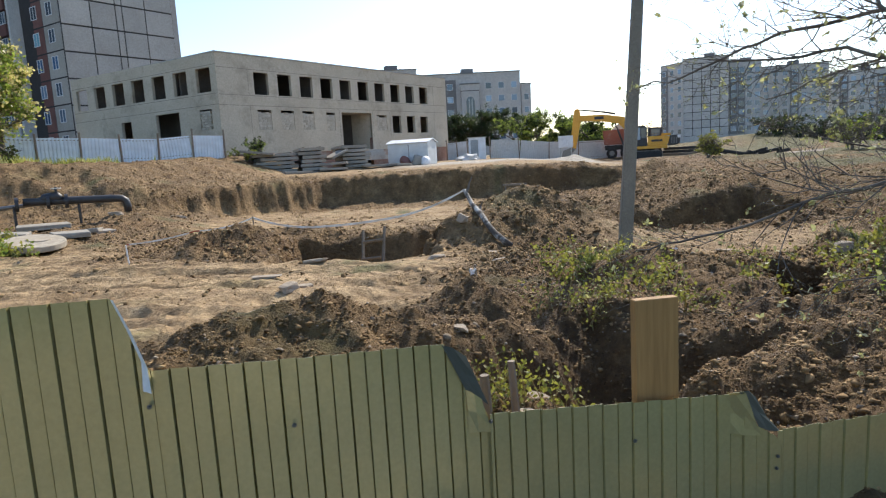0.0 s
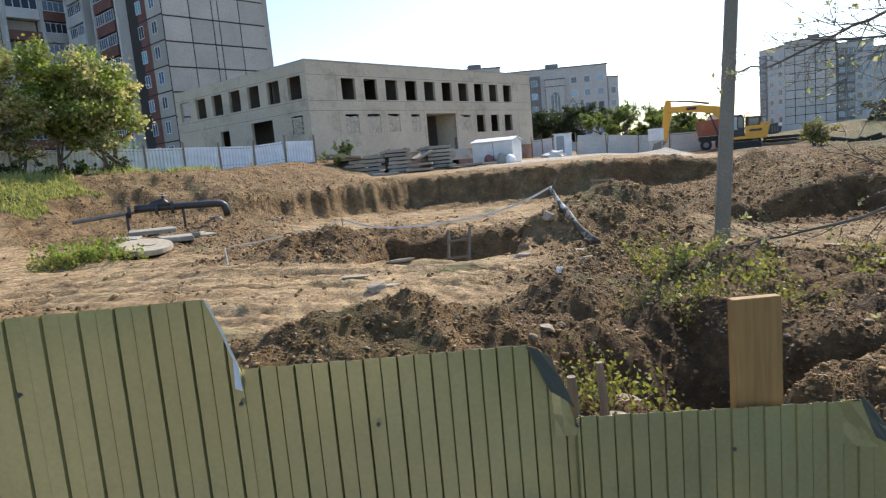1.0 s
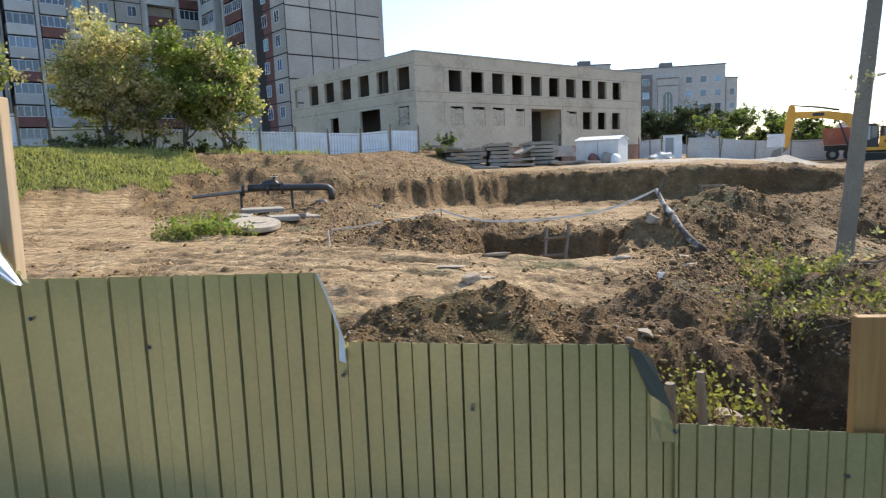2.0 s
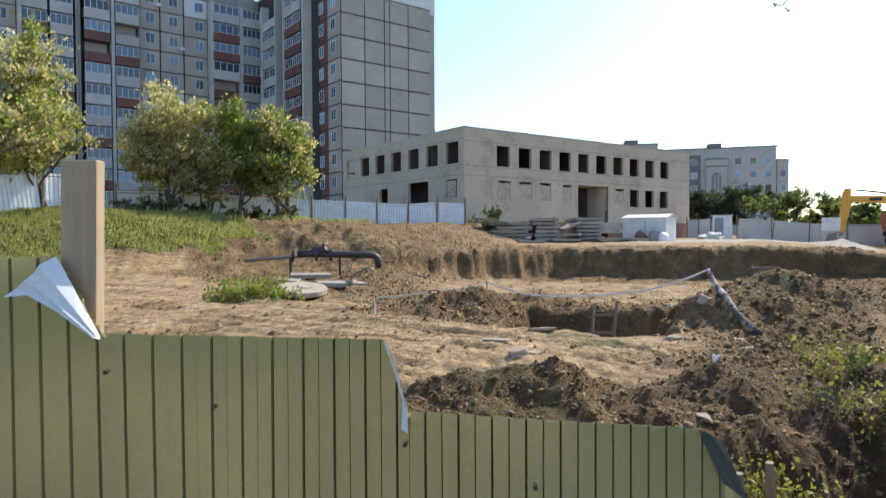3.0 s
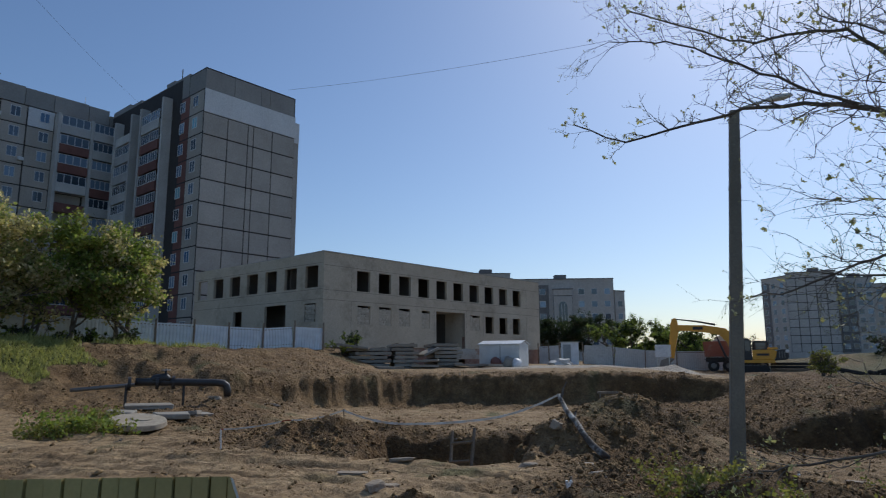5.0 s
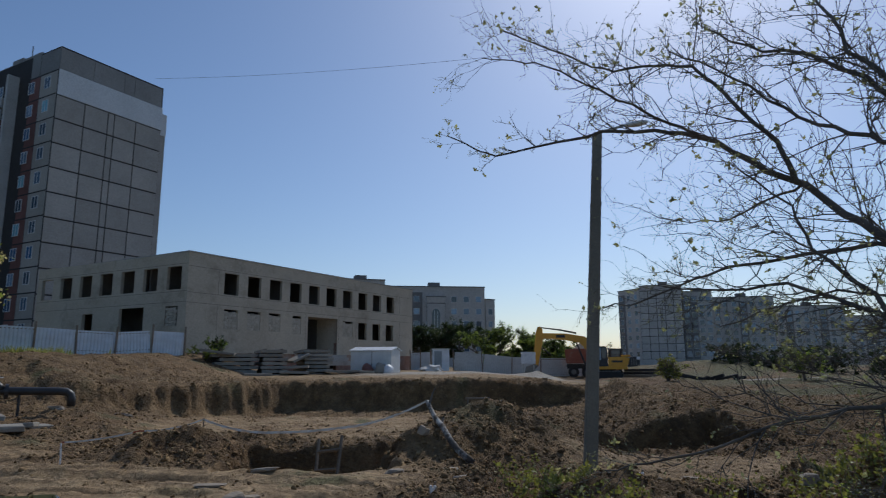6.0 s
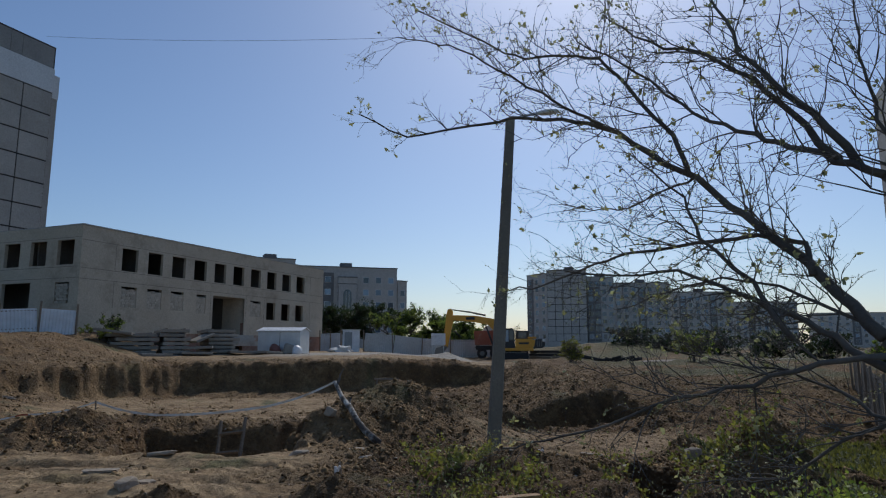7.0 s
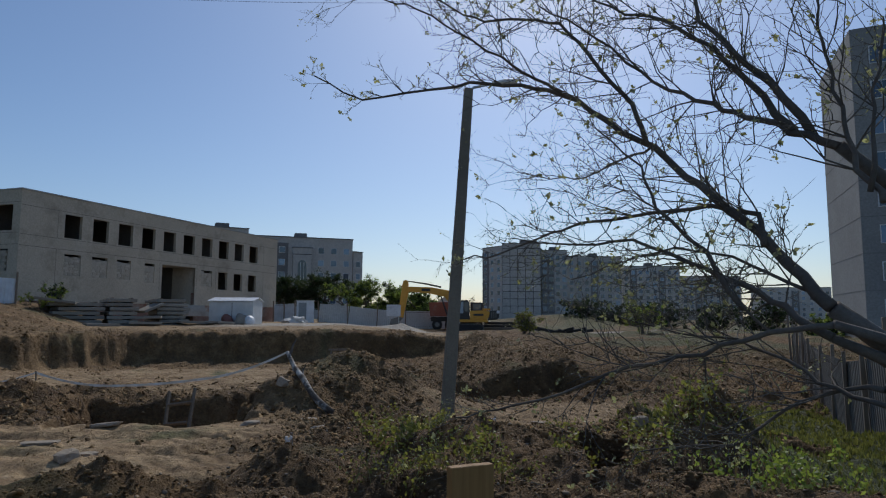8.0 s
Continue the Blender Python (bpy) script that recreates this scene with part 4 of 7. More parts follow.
def build_green_fence():
    fence = empty("sheet_metal_fence", label="olive-green ribbed sheet metal fence with torn bent corners", category="fence")
    def line(*pts):
        """A cut along places (x, z)."""
        return lambda x: float(np.interp(x, [p[0] for p in pts], [p[1] for p in pts]))

    rib_sheet("sheet", -3.3, -1.012, line((-3.3, 1.57), (-1.20, 1.555), (-1.03, 1.27), (-1.012, 1.15)), fence, GREEN_SHEET, 0.004, -1.278, 0.112, (-1.2, -1.03))
    rib_sheet("sheet", -1.03, 0.064, line((-1.03, 1.286), (-0.02, 1.275), (0.05, 1.07), (0.064, 1.02)), fence, GREEN_SHEET, 0.0, -0.085, 0.108, (-0.02, 0.05))
    rib_sheet("sheet", 0.05, 1.185, line((0.05, 1.032), (1.017, 0.998), (1.085, 0.825), (1.135, 0.785), (1.185, 0.66)), fence, GREEN_SHEET, 0.012, 0.118, 0.1125, (1.017, 1.085, 1.135))
    rib_sheet("sheet", 1.165, 2.41, line((1.165, 0.722), (2.224, 0.652), (2.28, 0.505), (2.37, 0.445), (2.41, 0.39)), fence, GREEN_SHEET, 0.0, 1.18, 0.122, (2.224, 2.28, 2.37))
    rib_sheet("sheet", 2.39, 3.7, line((2.39, 0.458), (3.7, 0.44)), fence, GREEN_SHEET, 0.012, 2.42, 0.122)
    rib_sheet("sheet", 3.68, 5.0, line((3.6, 0.40), (5.0, 0.40)), fence, GREEN_SHEET, 0.0, 3.7, 0.12)
    rail = boxes((-3.2, 4.9, 0.035, 0.075, 0.20, 0.24))
    bmesh.ops.transform(rail, matrix=FENCE_M, verts=rail.verts)
    part("rail", rail, ZINC, fence)
    # bolts with washers
    bolt = bmesh.new()
    tube(bolt, [(0, 0.0, 0), (0, -0.003, 0)], [0.008, 0.008], 12)
    tube(bolt, [(0, -0.003, 0), (0, -0.008, 0)], [0.005, 0.0045], 6)
    bolt_me = bpy.data.meshes.new("bolt")
    bolt.to_mesh(bolt_me)
    bolt.free()
    bolt_me.materials.append(BOLT)
    for x, z in ((0.052, 0.922), (0.486, 0.793), (1.165, 0.70), (-0.616, 1.036), (-1.019, 1.147), (1.734, 0.532), (2.37, 0.309), (2.375, 0.36), (-1.6, 1.1)):
        share("bolt", bolt_me, FENCE_M @ Matrix.Translation((x, -0.003, z)), fence)
    return fence


GREEN_FENCE = build_green_fence()

# board and post that carry the fence
bm = boxes((-0.09, 0.09, -0.022, 0.022, 0, 1.058))
bevelled(bm, 0.003)
board = bm_obj("wooden_board", bm, PINE)
board.matrix_basis = pose(0.805, 2.45, 0, 0, 0, 9)
tagged(board, "new yellow pine board upright behind the green fence", "board")
bm = boxes((-0.066, 0.066, -0.03, 0.03, 0, 1.905))
bevelled(bm, 0.004)
post = bm_obj("wooden_post", bm, PALE_WOOD)
post.matrix_basis = FENCE_M @ pose(-1.185, 0.075, 0, 0, 1.2, 4)
tagged(post, "pale planed wooden post behind the green fence", "post")

# ---------- street lamp ----------


def build_lamp():
    base = polar(-15.62, 13.0)
    base.z = ground_z(base.x, base.y)
    foot = Vector((base.x, base.y, base.z - 0.3))
    tip = polar(-17.72, 13.0, up(0, 13.0, 0.3577))
    pole = empty("street_lamp", Matrix.Translation((base.x, base.y, base.z)), label="leaning grey concrete street lamp pole in weeds", category="street lamp")
    inv = Matrix.Translation((-base.x, -base.y, -base.z))
    bm = bmesh.new()
    axis = (tip - foot).normalized()
    tube(bm, [inv @ foot, inv @ (foot * 0.5 + tip * 0.5), inv @ tip], [0.185, 0.155, 0.125], 4)
    bevelled(bm, 0.02)
    part("pole", bm, POLE_CONCRETE, pole)
    arm_end = tip + Vector((0.62, -0.12, 0.16))
    bm = tube(bmesh.new(), [inv @ (tip - axis * 0.15), inv @ (tip + Vector((0.1, 0, 0.03))), inv @ arm_end], [0.028, 0.028, 0.026], 8)
    part("arm", bm, ZINC, pole)
    bm = bmesh.new()
    bmesh.ops.create_uvsphere(bm, u_segments=14, v_segments=8, radius=1.0)
    bmesh.ops.scale(bm, vec=(0.26, 0.10, 0.065), verts=bm.verts)
    bmesh.ops.transform(bm, matrix=inv @ Matrix.Translation(arm_end + Vector((0.17, 0, 0.02))) @ pose(0, 0, 0, 0, -10, 0), verts=bm.verts)
    part("lamp_head", bm, FRAME_WHITE, pole, "white cobra-head lamp", True)
    for t in (0.55, 0.80):
        c = foot.lerp(tip, t)
        bm = tube(bmesh.new(), [inv @ (c - axis * 0.04), inv @ (c + axis * 0.04)], [0.19 - 0.06 * t, 0.19 - 0.06 * t], 4)
        part("band", bm, POLE_CONCRETE, pole)


build_lamp()

# ---------- helpers for things that stand about ----------


def stand(az, dist, z=None, turn=0.0):
    """A pose at a bearing and distance; its local y points away from the walker."""
    p = polar(az, dist)
    p.z = ground_z(p.x, p.y) if z is None else z
    return Matrix.Translation(p) @ pose(0, 0, 0, 0, 0, az + turn)


# ---------- site fences ----------


def ribbed_panel(w, h, pitch=0.2, deep=0.025):
    xs, ys = [], []
    x = 0.0
    while x < w:
        for t, d in ((0, 0), (0.45, 0), (0.55, deep), (0.9, deep)):
            if x + t * pitch < w:
                xs.append(x + t * pitch)
                ys.append(d)
        x += pitch
    xs.append(w)
    ys.append(0)
    verts = [(x, y, z) for x, y in zip(xs, ys) for z in (0, h)] + [(x, y + 0.004, z) for x, y in zip(xs, ys) for z in (0, h)]
    n = len(xs) * 2
    faces = []
    for i in range(len(xs) - 1):
        a = 2 * i
        faces += [(a, a + 2, a + 3, a + 1), (n + a, n + a + 1, n + a + 3, n + a + 2), (a + 1, a + 3, n + a + 3, n + a + 1)]
    return verts, faces


def site_fence(name, p, q, h, step, mat, post_mat, label, sink=0.1, post_up=0.25, seed=1):
    rnd = random.Random(seed)
    fence = empty(name, label=label, category="fence")
    p, q = Vector(p), Vector(q)
    n = max(1, round((q - p).length / step))
    pv, pf = ribbed_panel((q - p).length / n - 0.02, h)
    me = bpy.data.meshes.new("sheet")
    me.from_pydata(pv, [], pf)
    me.update()
    me.materials.append(mat)
    bm = boxes((-0.05, 0.05, -0.10, -0.02, 0, h + 0.35))
    bevelled(bm, 0.008)
    post_me = bpy.data.meshes.new("post")
    bm.to_mesh(post_me)
    bm.free()
    post_me.materials.append(post_mat)
    for i in range(n + 1):
        c = p.lerp(q, i / n)
        z = ground_z(c.x, c.y) - sink
        m = face_pose(c, q if i < n else q + (q - p))
        m.translation.z = z
        share("post", post_me, m @ pose(0, 0, rnd.uniform(-0.12, 0.1), rnd.uniform(-2, 2), rnd.uniform(-2, 2), 0), fence)
        if i < n:
            c2 = p.lerp(q, (i + 1) / n)
            slope = math.degrees(math.atan2(ground_z(c2.x, c2.y) - z - sink, (c2 - c).length))
            share("sheet", me, m @ pose(0.01, 0, 0, rnd.uniform(-1.5, 1.5), -slope, 0), fence)
            for zr in (0.35, h - 0.15):
                bm = boxes((0, (c2 - c).length, 0.03, 0.07, zr, zr + 0.05))
                bmesh.ops.transform(bm, matrix=m @ pose(0, 0, 0, 0, -slope, 0), verts=bm.verts)
                part("rail", bm, post_mat, fence)
    return fence


DULL_SHEET = sheet_metal("dull_grey_sheet", (0.14, 0.13, 0.115), (0.11, 0.10, 0.08), 0.8)
SCRAP = plain("dark_scrap", (0.035, 0.032, 0.03), 0.8)
site_fence("site_fence", polar(46.5, 41.0), polar(17.9, 46.5), 1.55, 2.15, WHITE_FENCE, OLD_WOOD, "pale blue-white ribbed sheet fence on old wooden posts", seed=2)
site_fence("site_fence", polar(58.0, 33.5), polar(48.6, 36.5), 1.75, 2.3, WHITE_FENCE, OLD_WOOD, "pale blue ribbed sheet fence by the grass bank", seed=5)
site_fence("site_fence", polar(-0.9, 73.5), polar(-2.7, 70), 2.0, 2.3, WHITE_FENCE, OLD_WOOD, "short pale blue sheet fence beside the school", seed=6)
site_fence("slab_fence", polar(-4.6, 68), polar(-14.6, 69), 2.0, 2.9, GREY_FENCE, OLD_WOOD, "long whitewashed fence of weathered panels", seed=3)
site_fence("slab_fence", polar(-14.6, 69), polar(-17.5, 76), 1.9, 2.9, GREY_FENCE, OLD_WOOD, "whitewashed panel fence behind the dump truck", seed=4)

site_fence("site_fence", polar(-43.5, 32.0), polar(-52.0, 11.5), 1.9, 2.2, DULL_SHEET, OLD_WOOD, "dull grey sheet fence beyond the bare tree", 0.25, seed=8)

# dark scrap lying before the bank
rnd = random.Random(12)
scrap = empty("scrap_heap", stand(-25.3, 55), label="heap of dark scrap beams and tyres on the ground", category="scrap")
for k in range(9):
    x, y, ln = rnd.uniform(-2.6, 2.6), rnd.uniform(-0.6, 0.8), rnd.uniform(0.8, 2.2)
    bm = boxes((-ln / 2, ln / 2, -0.12, 0.12, -0.1, 0.12))
    bevelled(bm, 0.02)
    bmesh.ops.transform(bm, matrix=pose(x, y, 0.15 + rnd.uniform(0, 0.3), rnd.uniform(-15, 15), rnd.uniform(-18, 18), rnd.uniform(-60, 60)), verts=bm.verts)
    part("beam", bm, SCRAP, scrap)

# beams stacked behind the excavator
bs_m = stand(-20.9, 64.5)
beams = empty("beam_stack", bs_m, label="low stack of long dark beams behind the excavator", category="beams")
for k, (x, y, z, ln) in enumerate(((0, 0, 0.0, 5.2), (0.3, 0.5, 0.0, 5.0), (-0.2, 1.0, 0.0, 5.4), (0.1, 0.2, 0.27, 4.9), (0.4, 0.75, 0.27, 5.1), (0.2, 0.5, 0.54, 4.6))):
    part("beam", bevelled(boxes((x - ln / 2, x + ln / 2, y - 0.2, y + 0.2, z, z + 0.25)), 0.02), SCRAP if k % 2 else OLD_WOOD, beams)

# trestle left at the foot of the cut
trestle = empty("wooden_trestle", stand(-6.6, 32.6), label="small old wooden trestle at the foot of the cut bank", category="trestle")
part("beam", bevelled(boxes((-0.6, 0.6, -0.05, 0.05, 0.52, 0.62)), 0.008), OLD_WOOD, trestle)
for x in (-0.48, 0.48):
    for y in (-0.22, 0.22):
        part("leg", tube(bmesh.new(), [(x, y, -0.1), (x * 0.95, y * 0.15, 0.56)], [0.035, 0.03], 6), OLD_WOOD, trestle)

# booth by the gate
m = stand(-3.5, 66)
booth = empty("gate_booth", m, label="narrow white sheet-metal booth by the fence", category="booth")
part("body", bevelled(boxes((-0.85, 0.85, 0, 1.5, -0.1, 2.15)), 0.03), WHITE_FENCE, booth)
part("door", boxes((-0.65, 0.1, -0.04, -0.003, 0.05, 1.95)), BLUE_GREY, booth)
part("roof", boxes((-0.95, 0.95, -0.1, 1.6, 2.15, 2.22)), ZINC, booth)

# white notice board on legs
m = stand(-11.1, 63)
sign = empty("notice_board", m, label="blank white notice board on two legs", category="sign")
part("panel", bevelled(boxes((-0.68, 0.68, -0.03, 0.03, 1.25, 2.35)), 0.01), FRAME_WHITE, sign)
for x in (-0.5, 0.5):
    part("leg", boxes((x - 0.04, x + 0.04, 0.032, 0.09, -0.3, 2.2)), ZINC, sign)

# ---------- stacks of floor slabs ----------
SLAB = grainy("concrete_slab", (0.27, 0.24, 0.195), (0.37, 0.335, 0.28), 0.9, 12, 0.92, 0, 0.4, 0.02, 0.14, stain=(0.19, 0.18, 0.165), stain_scale=1.1, stain_lo=0.55)


def slab_stack(az, dist, w, n, turn, seed, depth=5.2, thick=0.21):
    rnd = random.Random(seed)
    m = stand(az, dist, turn=turn)
    st = empty("slab_stack", m, label="stack of grey concrete floor slabs on wooden battens", category="slab stack", group="slab stacks")
    z = -0.15
    for k in range(n):
        dx, w2 = rnd.uniform(-0.18, 0.18), w * rnd.uniform(0.92, 1.06)
        bm = boxes((-w2 / 2 + dx, w2 / 2 + dx, rnd.uniform(-0.15, 0.1), depth, z, z + thick))
        bevelled(bm, 0.018)
        bmesh.ops.rotate(bm, cent=(0, 2, z), matrix=Matrix.Rotation(radians(rnd.uniform(-2.5, 2.5)), 3, "Z"), verts=bm.verts)
        part("slab", bm, SLAB, st)
        for x in (-w / 3, w / 3):
            part("batten", boxes((x - 0.05, x + 0.05, 0.1, depth - 0.3, z + thick, z + thick + 0.06)), OLD_WOOD, st)
        z += thick + 0.06


slab_stack(13.7, 45.5, 2.75, 5, 8, 1)
slab_stack(10.75, 45.5, 1.65, 7, 6, 2)
slab_stack(7.1, 47.0, 2.0, 7, 10, 3)
for k, (az, dist, w, tz, tilt, turn) in enumerate(((9.05, 45.0, 1.9, 0.10, 1, 4), (9.0, 45.3, 1.7, 0.42, -2, -6), (5.0, 46.0, 2.4, 0.10, 2, 10), (15.4, 45.0, 2.2, 0.75, 8, -8), (8.4, 46.3, 1.3, 1.0, -24, 20), (2.9, 45.2, 1.2, 0.05, 3, 30), (12.0, 43.6, 1.8, 0.02, 1, 15))):
    mm = stand(az, dist, turn=turn)
    bm = bevelled(boxes((-w / 2, w / 2, 0, 1.8, 0, 0.16)), 0.02)
    ob = bm_obj("loose_slab", bm, SLAB)
    ob.matrix_basis = mm @ pose(0, 0, tz, 0, tilt, 0)
    tagged(ob, "single grey concrete slab lying by the stacks", "slab", "loose slabs")

# ---------- site cabin ----------
m = stand(2.75, 49.5, turn=-20)
CABIN = sheet_metal("cabin_white_sheet", (0.62, 0.63, 0.62), (0.42, 0.39, 0.35), 0.5)
cabin = empty("site_cabin", m, label="small white metal site cabin with a shallow gable roof", category="cabin")
bm = bmesh.new()
prof = [(-1.1, 0), (1.1, 0), (1.1, 1.62), (0, 1.86), (-1.1, 1.62)]
va = [bm.verts.new((-1.45, y + 1.1, z)) for y, z in prof]
vb = [bm.verts.new((1.75, y + 1.1, z)) for y, z in prof]
bm.faces.new(va[::-1])
bm.faces.new(vb)
for i in range(5):
    j = (i + 1) % 5
    bm.faces.new((va[i], va[j], vb[j], vb[i]))
part("body", bm, CABIN, cabin)
bm = bmesh.new()
for s in (-1, 1):
    vs = [(-1.55, 1.1, 1.90), (1.85, 1.1, 1.90), (1.85, 1.1 + s * 1.22, 1.635), (-1.55, 1.1 + s * 1.22, 1.635)]
    lo = [bm.verts.new(v) for v in vs]
    hi = [bm.verts.new((v[0], v[1], v[2] + 0.05)) for v in vs]
    bm.faces.new(lo)
    bm.faces.new(hi[::-1])
    for i in range(4):
        j = (i + 1) % 4
        bm.faces.new((lo[i], hi[i], hi[j], lo[j]))
part("roof", bm, FRAME_WHITE, cabin)
part("vent", boxes((-1.47, -1.452, 0.85, 1.3, 0.85, 1.3)), DARK_ROOM, cabin)
part("door_seam", boxes((0.2, 0.24, -0.006, 0.0, 0.1, 1.55)), DARK_ROOM, cabin)
for k, (x, r, mat_) in enumerate(((0.15, 0.42, "red"), (1.15, 0.5, "grey"), (1.75, 0.4, "white"))):
    bm = bmesh.new()
    bmesh.ops.create_icosphere(bm, subdivisions=3, radius=r)
    for v in bm.verts:
        v.co *= 1 + 0.35 * noise.noise(v.co * 2.3 + Vector((k * 9, 0, 0)))
        v.co.z = max(v.co.z, -0.3)
    ob = bm_obj("rubble_sack", bm, {"red": BALCONY_RED, "grey": SLAB, "white": FRAME_WHITE}[mat_], smooth=True)
    q = m @ Vector((x, -0.7, 0))
    ob.matrix_basis = Matrix.Translation((q.x, q.y, ground_z(q.x, q.y) + 0.28))
    tagged(ob, {"red": "dusty red sack of rubble by the cabin", "grey": "grey sack of rubble by the cabin", "white": "white sack of rubble by the cabin"}[mat_], "sack", "sacks by the cabin")
TARP = plain("white_tarpaulin", (0.62, 0.60, 0.55), 0.7)
bm = bmesh.new()
bmesh.ops.create_icosphere(bm, subdivisions=3, radius=1)
for v in bm.verts:
    v.co *= 1 + 0.45 * noise.noise(v.co * 1.8)
    v.co = Vector((v.co.x * 1.1, v.co.y * 0.7, max(v.co.z, -0.1) * 0.55))
ob = bm_obj("tarpaulin", bm, TARP, smooth=False)
ob.matrix_basis = stand(-2.7, 58)
tagged(ob, "crumpled whitish tarpaulin heap on the ground", "tarpaulin")

# ---------- excavator ----------
YELLOW = grainy("machine_yellow", (0.70, 0.33, 0.03), (0.78, 0.40, 0.05), 0.8, 14, 0.5, 0, 0.1, 0.005, stain=(0.40, 0.20, 0.05), stain_scale=0.8, stain_lo=0.62)
MACHINE_BLACK = plain("machine_black", (0.03, 0.03, 0.032), 0.5)
STEEL = plain("worn_steel", (0.20, 0.19, 0.18), 0.45, 0.6)
RUBBER = plain("tyre_rubber", (0.035, 0.034, 0.033), 0.85)
TRAY_RED = grainy("tray_red", (0.24, 0.085, 0.06), (0.33, 0.13, 0.09), 0.8, 10, 0.7, 0, 0.2, 0.01, stain=(0.30, 0.25, 0.20), stain_scale=0.9, stain_lo=0.55)


def wheel_mesh(bm, c, r, w, sides=20):
    tube(bm, [(c[0], c[1] - w / 2, c[2]), (c[0], c[1] - w * 0.4, c[2]), (c[0], c[1] + w * 0.4, c[2]), (c[0], c[1] + w / 2, c[2])], [r * 0.88, r, r, r * 0.88], sides)


def plate(bm, outline, y0, y1):
    """A thick plate of a side outline (x, z)."""
    a = [bm.verts.new((x, y0, z)) for x, z in outline]
    b = [bm.verts.new((x, y1, z)) for x, z in outline]
    bm.faces.new(a)
    bm.faces.new(b[::-1])
    for i in range(len(a)):
        j = (i + 1) % len(a)
        bm.faces.new((a[i], b[i], b[j], a[j]))
    return bm


def build_excavator():
    D = 62.0
    m = stand(-18.8, D, z=0.05)
    ex = empty("excavator", m, label="yellow crawler excavator with its boom reaching over the dig", category="excavator")
    # local x: right; z up; the boom points to -x
    for y in (-0.1, 2.0):
        bm = plate(bmesh.new(), [(-3.1, 0.35), (-2.8, 0.05), (-0.2, 0.05), (0.1, 0.3), (0.2, 0.62), (-0.05, 0.9), (-2.8, 0.9), (-3.05, 0.68)], y, y + 0.6)
        bevelled(bm, 0.04)
        t = part("track", bm, RUBBER, ex, "black crawler track")
        pad = unit_box("track_pad", STEEL, -0.10, 0.10, -0.03, 0.63, -0.03, 0.03)
        for k in range(10):
            share("track_pad", pad, Matrix.Translation((-2.75 + 0.29 * k, y, 0.93)), t)
        for k in range(3):
            share("track_pad", pad, Matrix.Translation((0.21 - 0.03 * abs(k - 1), y, 0.25 + 0.25 * k)) @ pose(0, 0, 0, 0, 90, 0), t)
    part("turntable", tube(bmesh.new(), [(-1.3, 1.2, 0.85), (-1.3, 1.2, 1.15)], [0.75, 0.75], 18), MACHINE_BLACK, ex)
    part("deck", bevelled(boxes((-2.3, 0.62, 0.0, 2.5, 1.10, 1.36)), 0.03), YELLOW, ex)
    bm = plate(bmesh.new(), [(-1.08, 1.36), (0.55, 1.36), (0.72, 1.6), (0.82, 2.12), (0.3, 2.22), (-1.08, 2.2)], 0.02, 2.48)
    bevelled(bm, 0.04)
    part("engine_cover", bm, YELLOW, ex)
    bm = plate(bmesh.new(), [(0.60, 1.30), (1.45, 1.36), (1.68, 1.55), (1.70, 2.05), (1.5, 2.24), (0.84, 2.2), (0.76, 1.6)], 0.0, 2.5)
    bevelled(bm, 0.04)
    part("counterweight", bm, MACHINE_BLACK, ex)
    part("rear_bumper", bevelled(boxes((1.45, 1.74, -0.03, 2.53, 1.95, 2.2)), 0.03), FRAME_WHITE, ex, "pale guard on the counterweight")
    for x in (0.95, 1.15, 1.35):
        part("grille_slat", boxes((x, x + 0.06, -0.02, -0.003, 1.5, 2.05)), STEEL, ex)
    part("tool_box", bevelled(boxes((0.1, 0.9, 0.4, 1.4, 2.22, 2.42)), 0.04), YELLOW, ex)
    part("side_stripe", boxes((-0.75, 0.2, -0.012, 0.018, 1.72, 1.9)), MACHINE_BLACK, ex)
    bm = plate(bmesh.new(), [(-2.2, 1.36), (-1.12, 1.36), (-1.12, 2.95), (-1.3, 3.2), (-1.95, 3.2), (-2.2, 2.5)], 0.05, 1.05)
    bevelled(bm, 0.03)
    cab = part("cab", bm, MACHINE_BLACK, ex, "dark glazed cab")
    part("cab_window", plate(bmesh.new(), [(-2.05, 1.95), (-1.7, 1.95), (-1.7, 3.05), (-1.9, 3.05), (-2.05, 2.55)], 0.03, 0.045), GLASS, cab)
    part("cab_window", boxes((-1.62, -1.22, 0.03, 0.045, 2.1, 3.0)), GLASS, cab)
    part("exhaust", tube(bmesh.new(), [(0.2, 1.6, 2.2), (0.2, 1.6, 2.62)], [0.06, 0.06], 8), STEEL, ex)
    part("handrail", tube(bmesh.new(), [(-0.8, 0.1, 2.2), (-0.8, 0.1, 2.45), (0.05, 0.1, 2.45), (0.05, 0.1, 2.2)], [0.02] * 4, 6), MACHINE_BLACK, ex)
    # boom, stick and bucket
    boom = plate(bmesh.new(), [(-1.5, 1.45), (-1.75, 2.8), (-2.1, 3.6), (-2.7, 4.15), (-4.4, 4.46), (-6.2, 4.52), (-6.95, 4.55), (-6.95, 4.08), (-6.2, 4.0), (-4.6, 3.86), (-3.2, 3.6), (-2.6, 2.9), (-2.2, 1.4)], 1.15, 1.6)
    bevelled(boom, 0.03)
    part("boom", boom, YELLOW, ex)
    part("boom_plate", boxes((-5.4, -4.55, 1.135, 1.148, 4.08, 4.34)), MACHINE_BLACK, ex, "dark maker's lettering as a plain block")
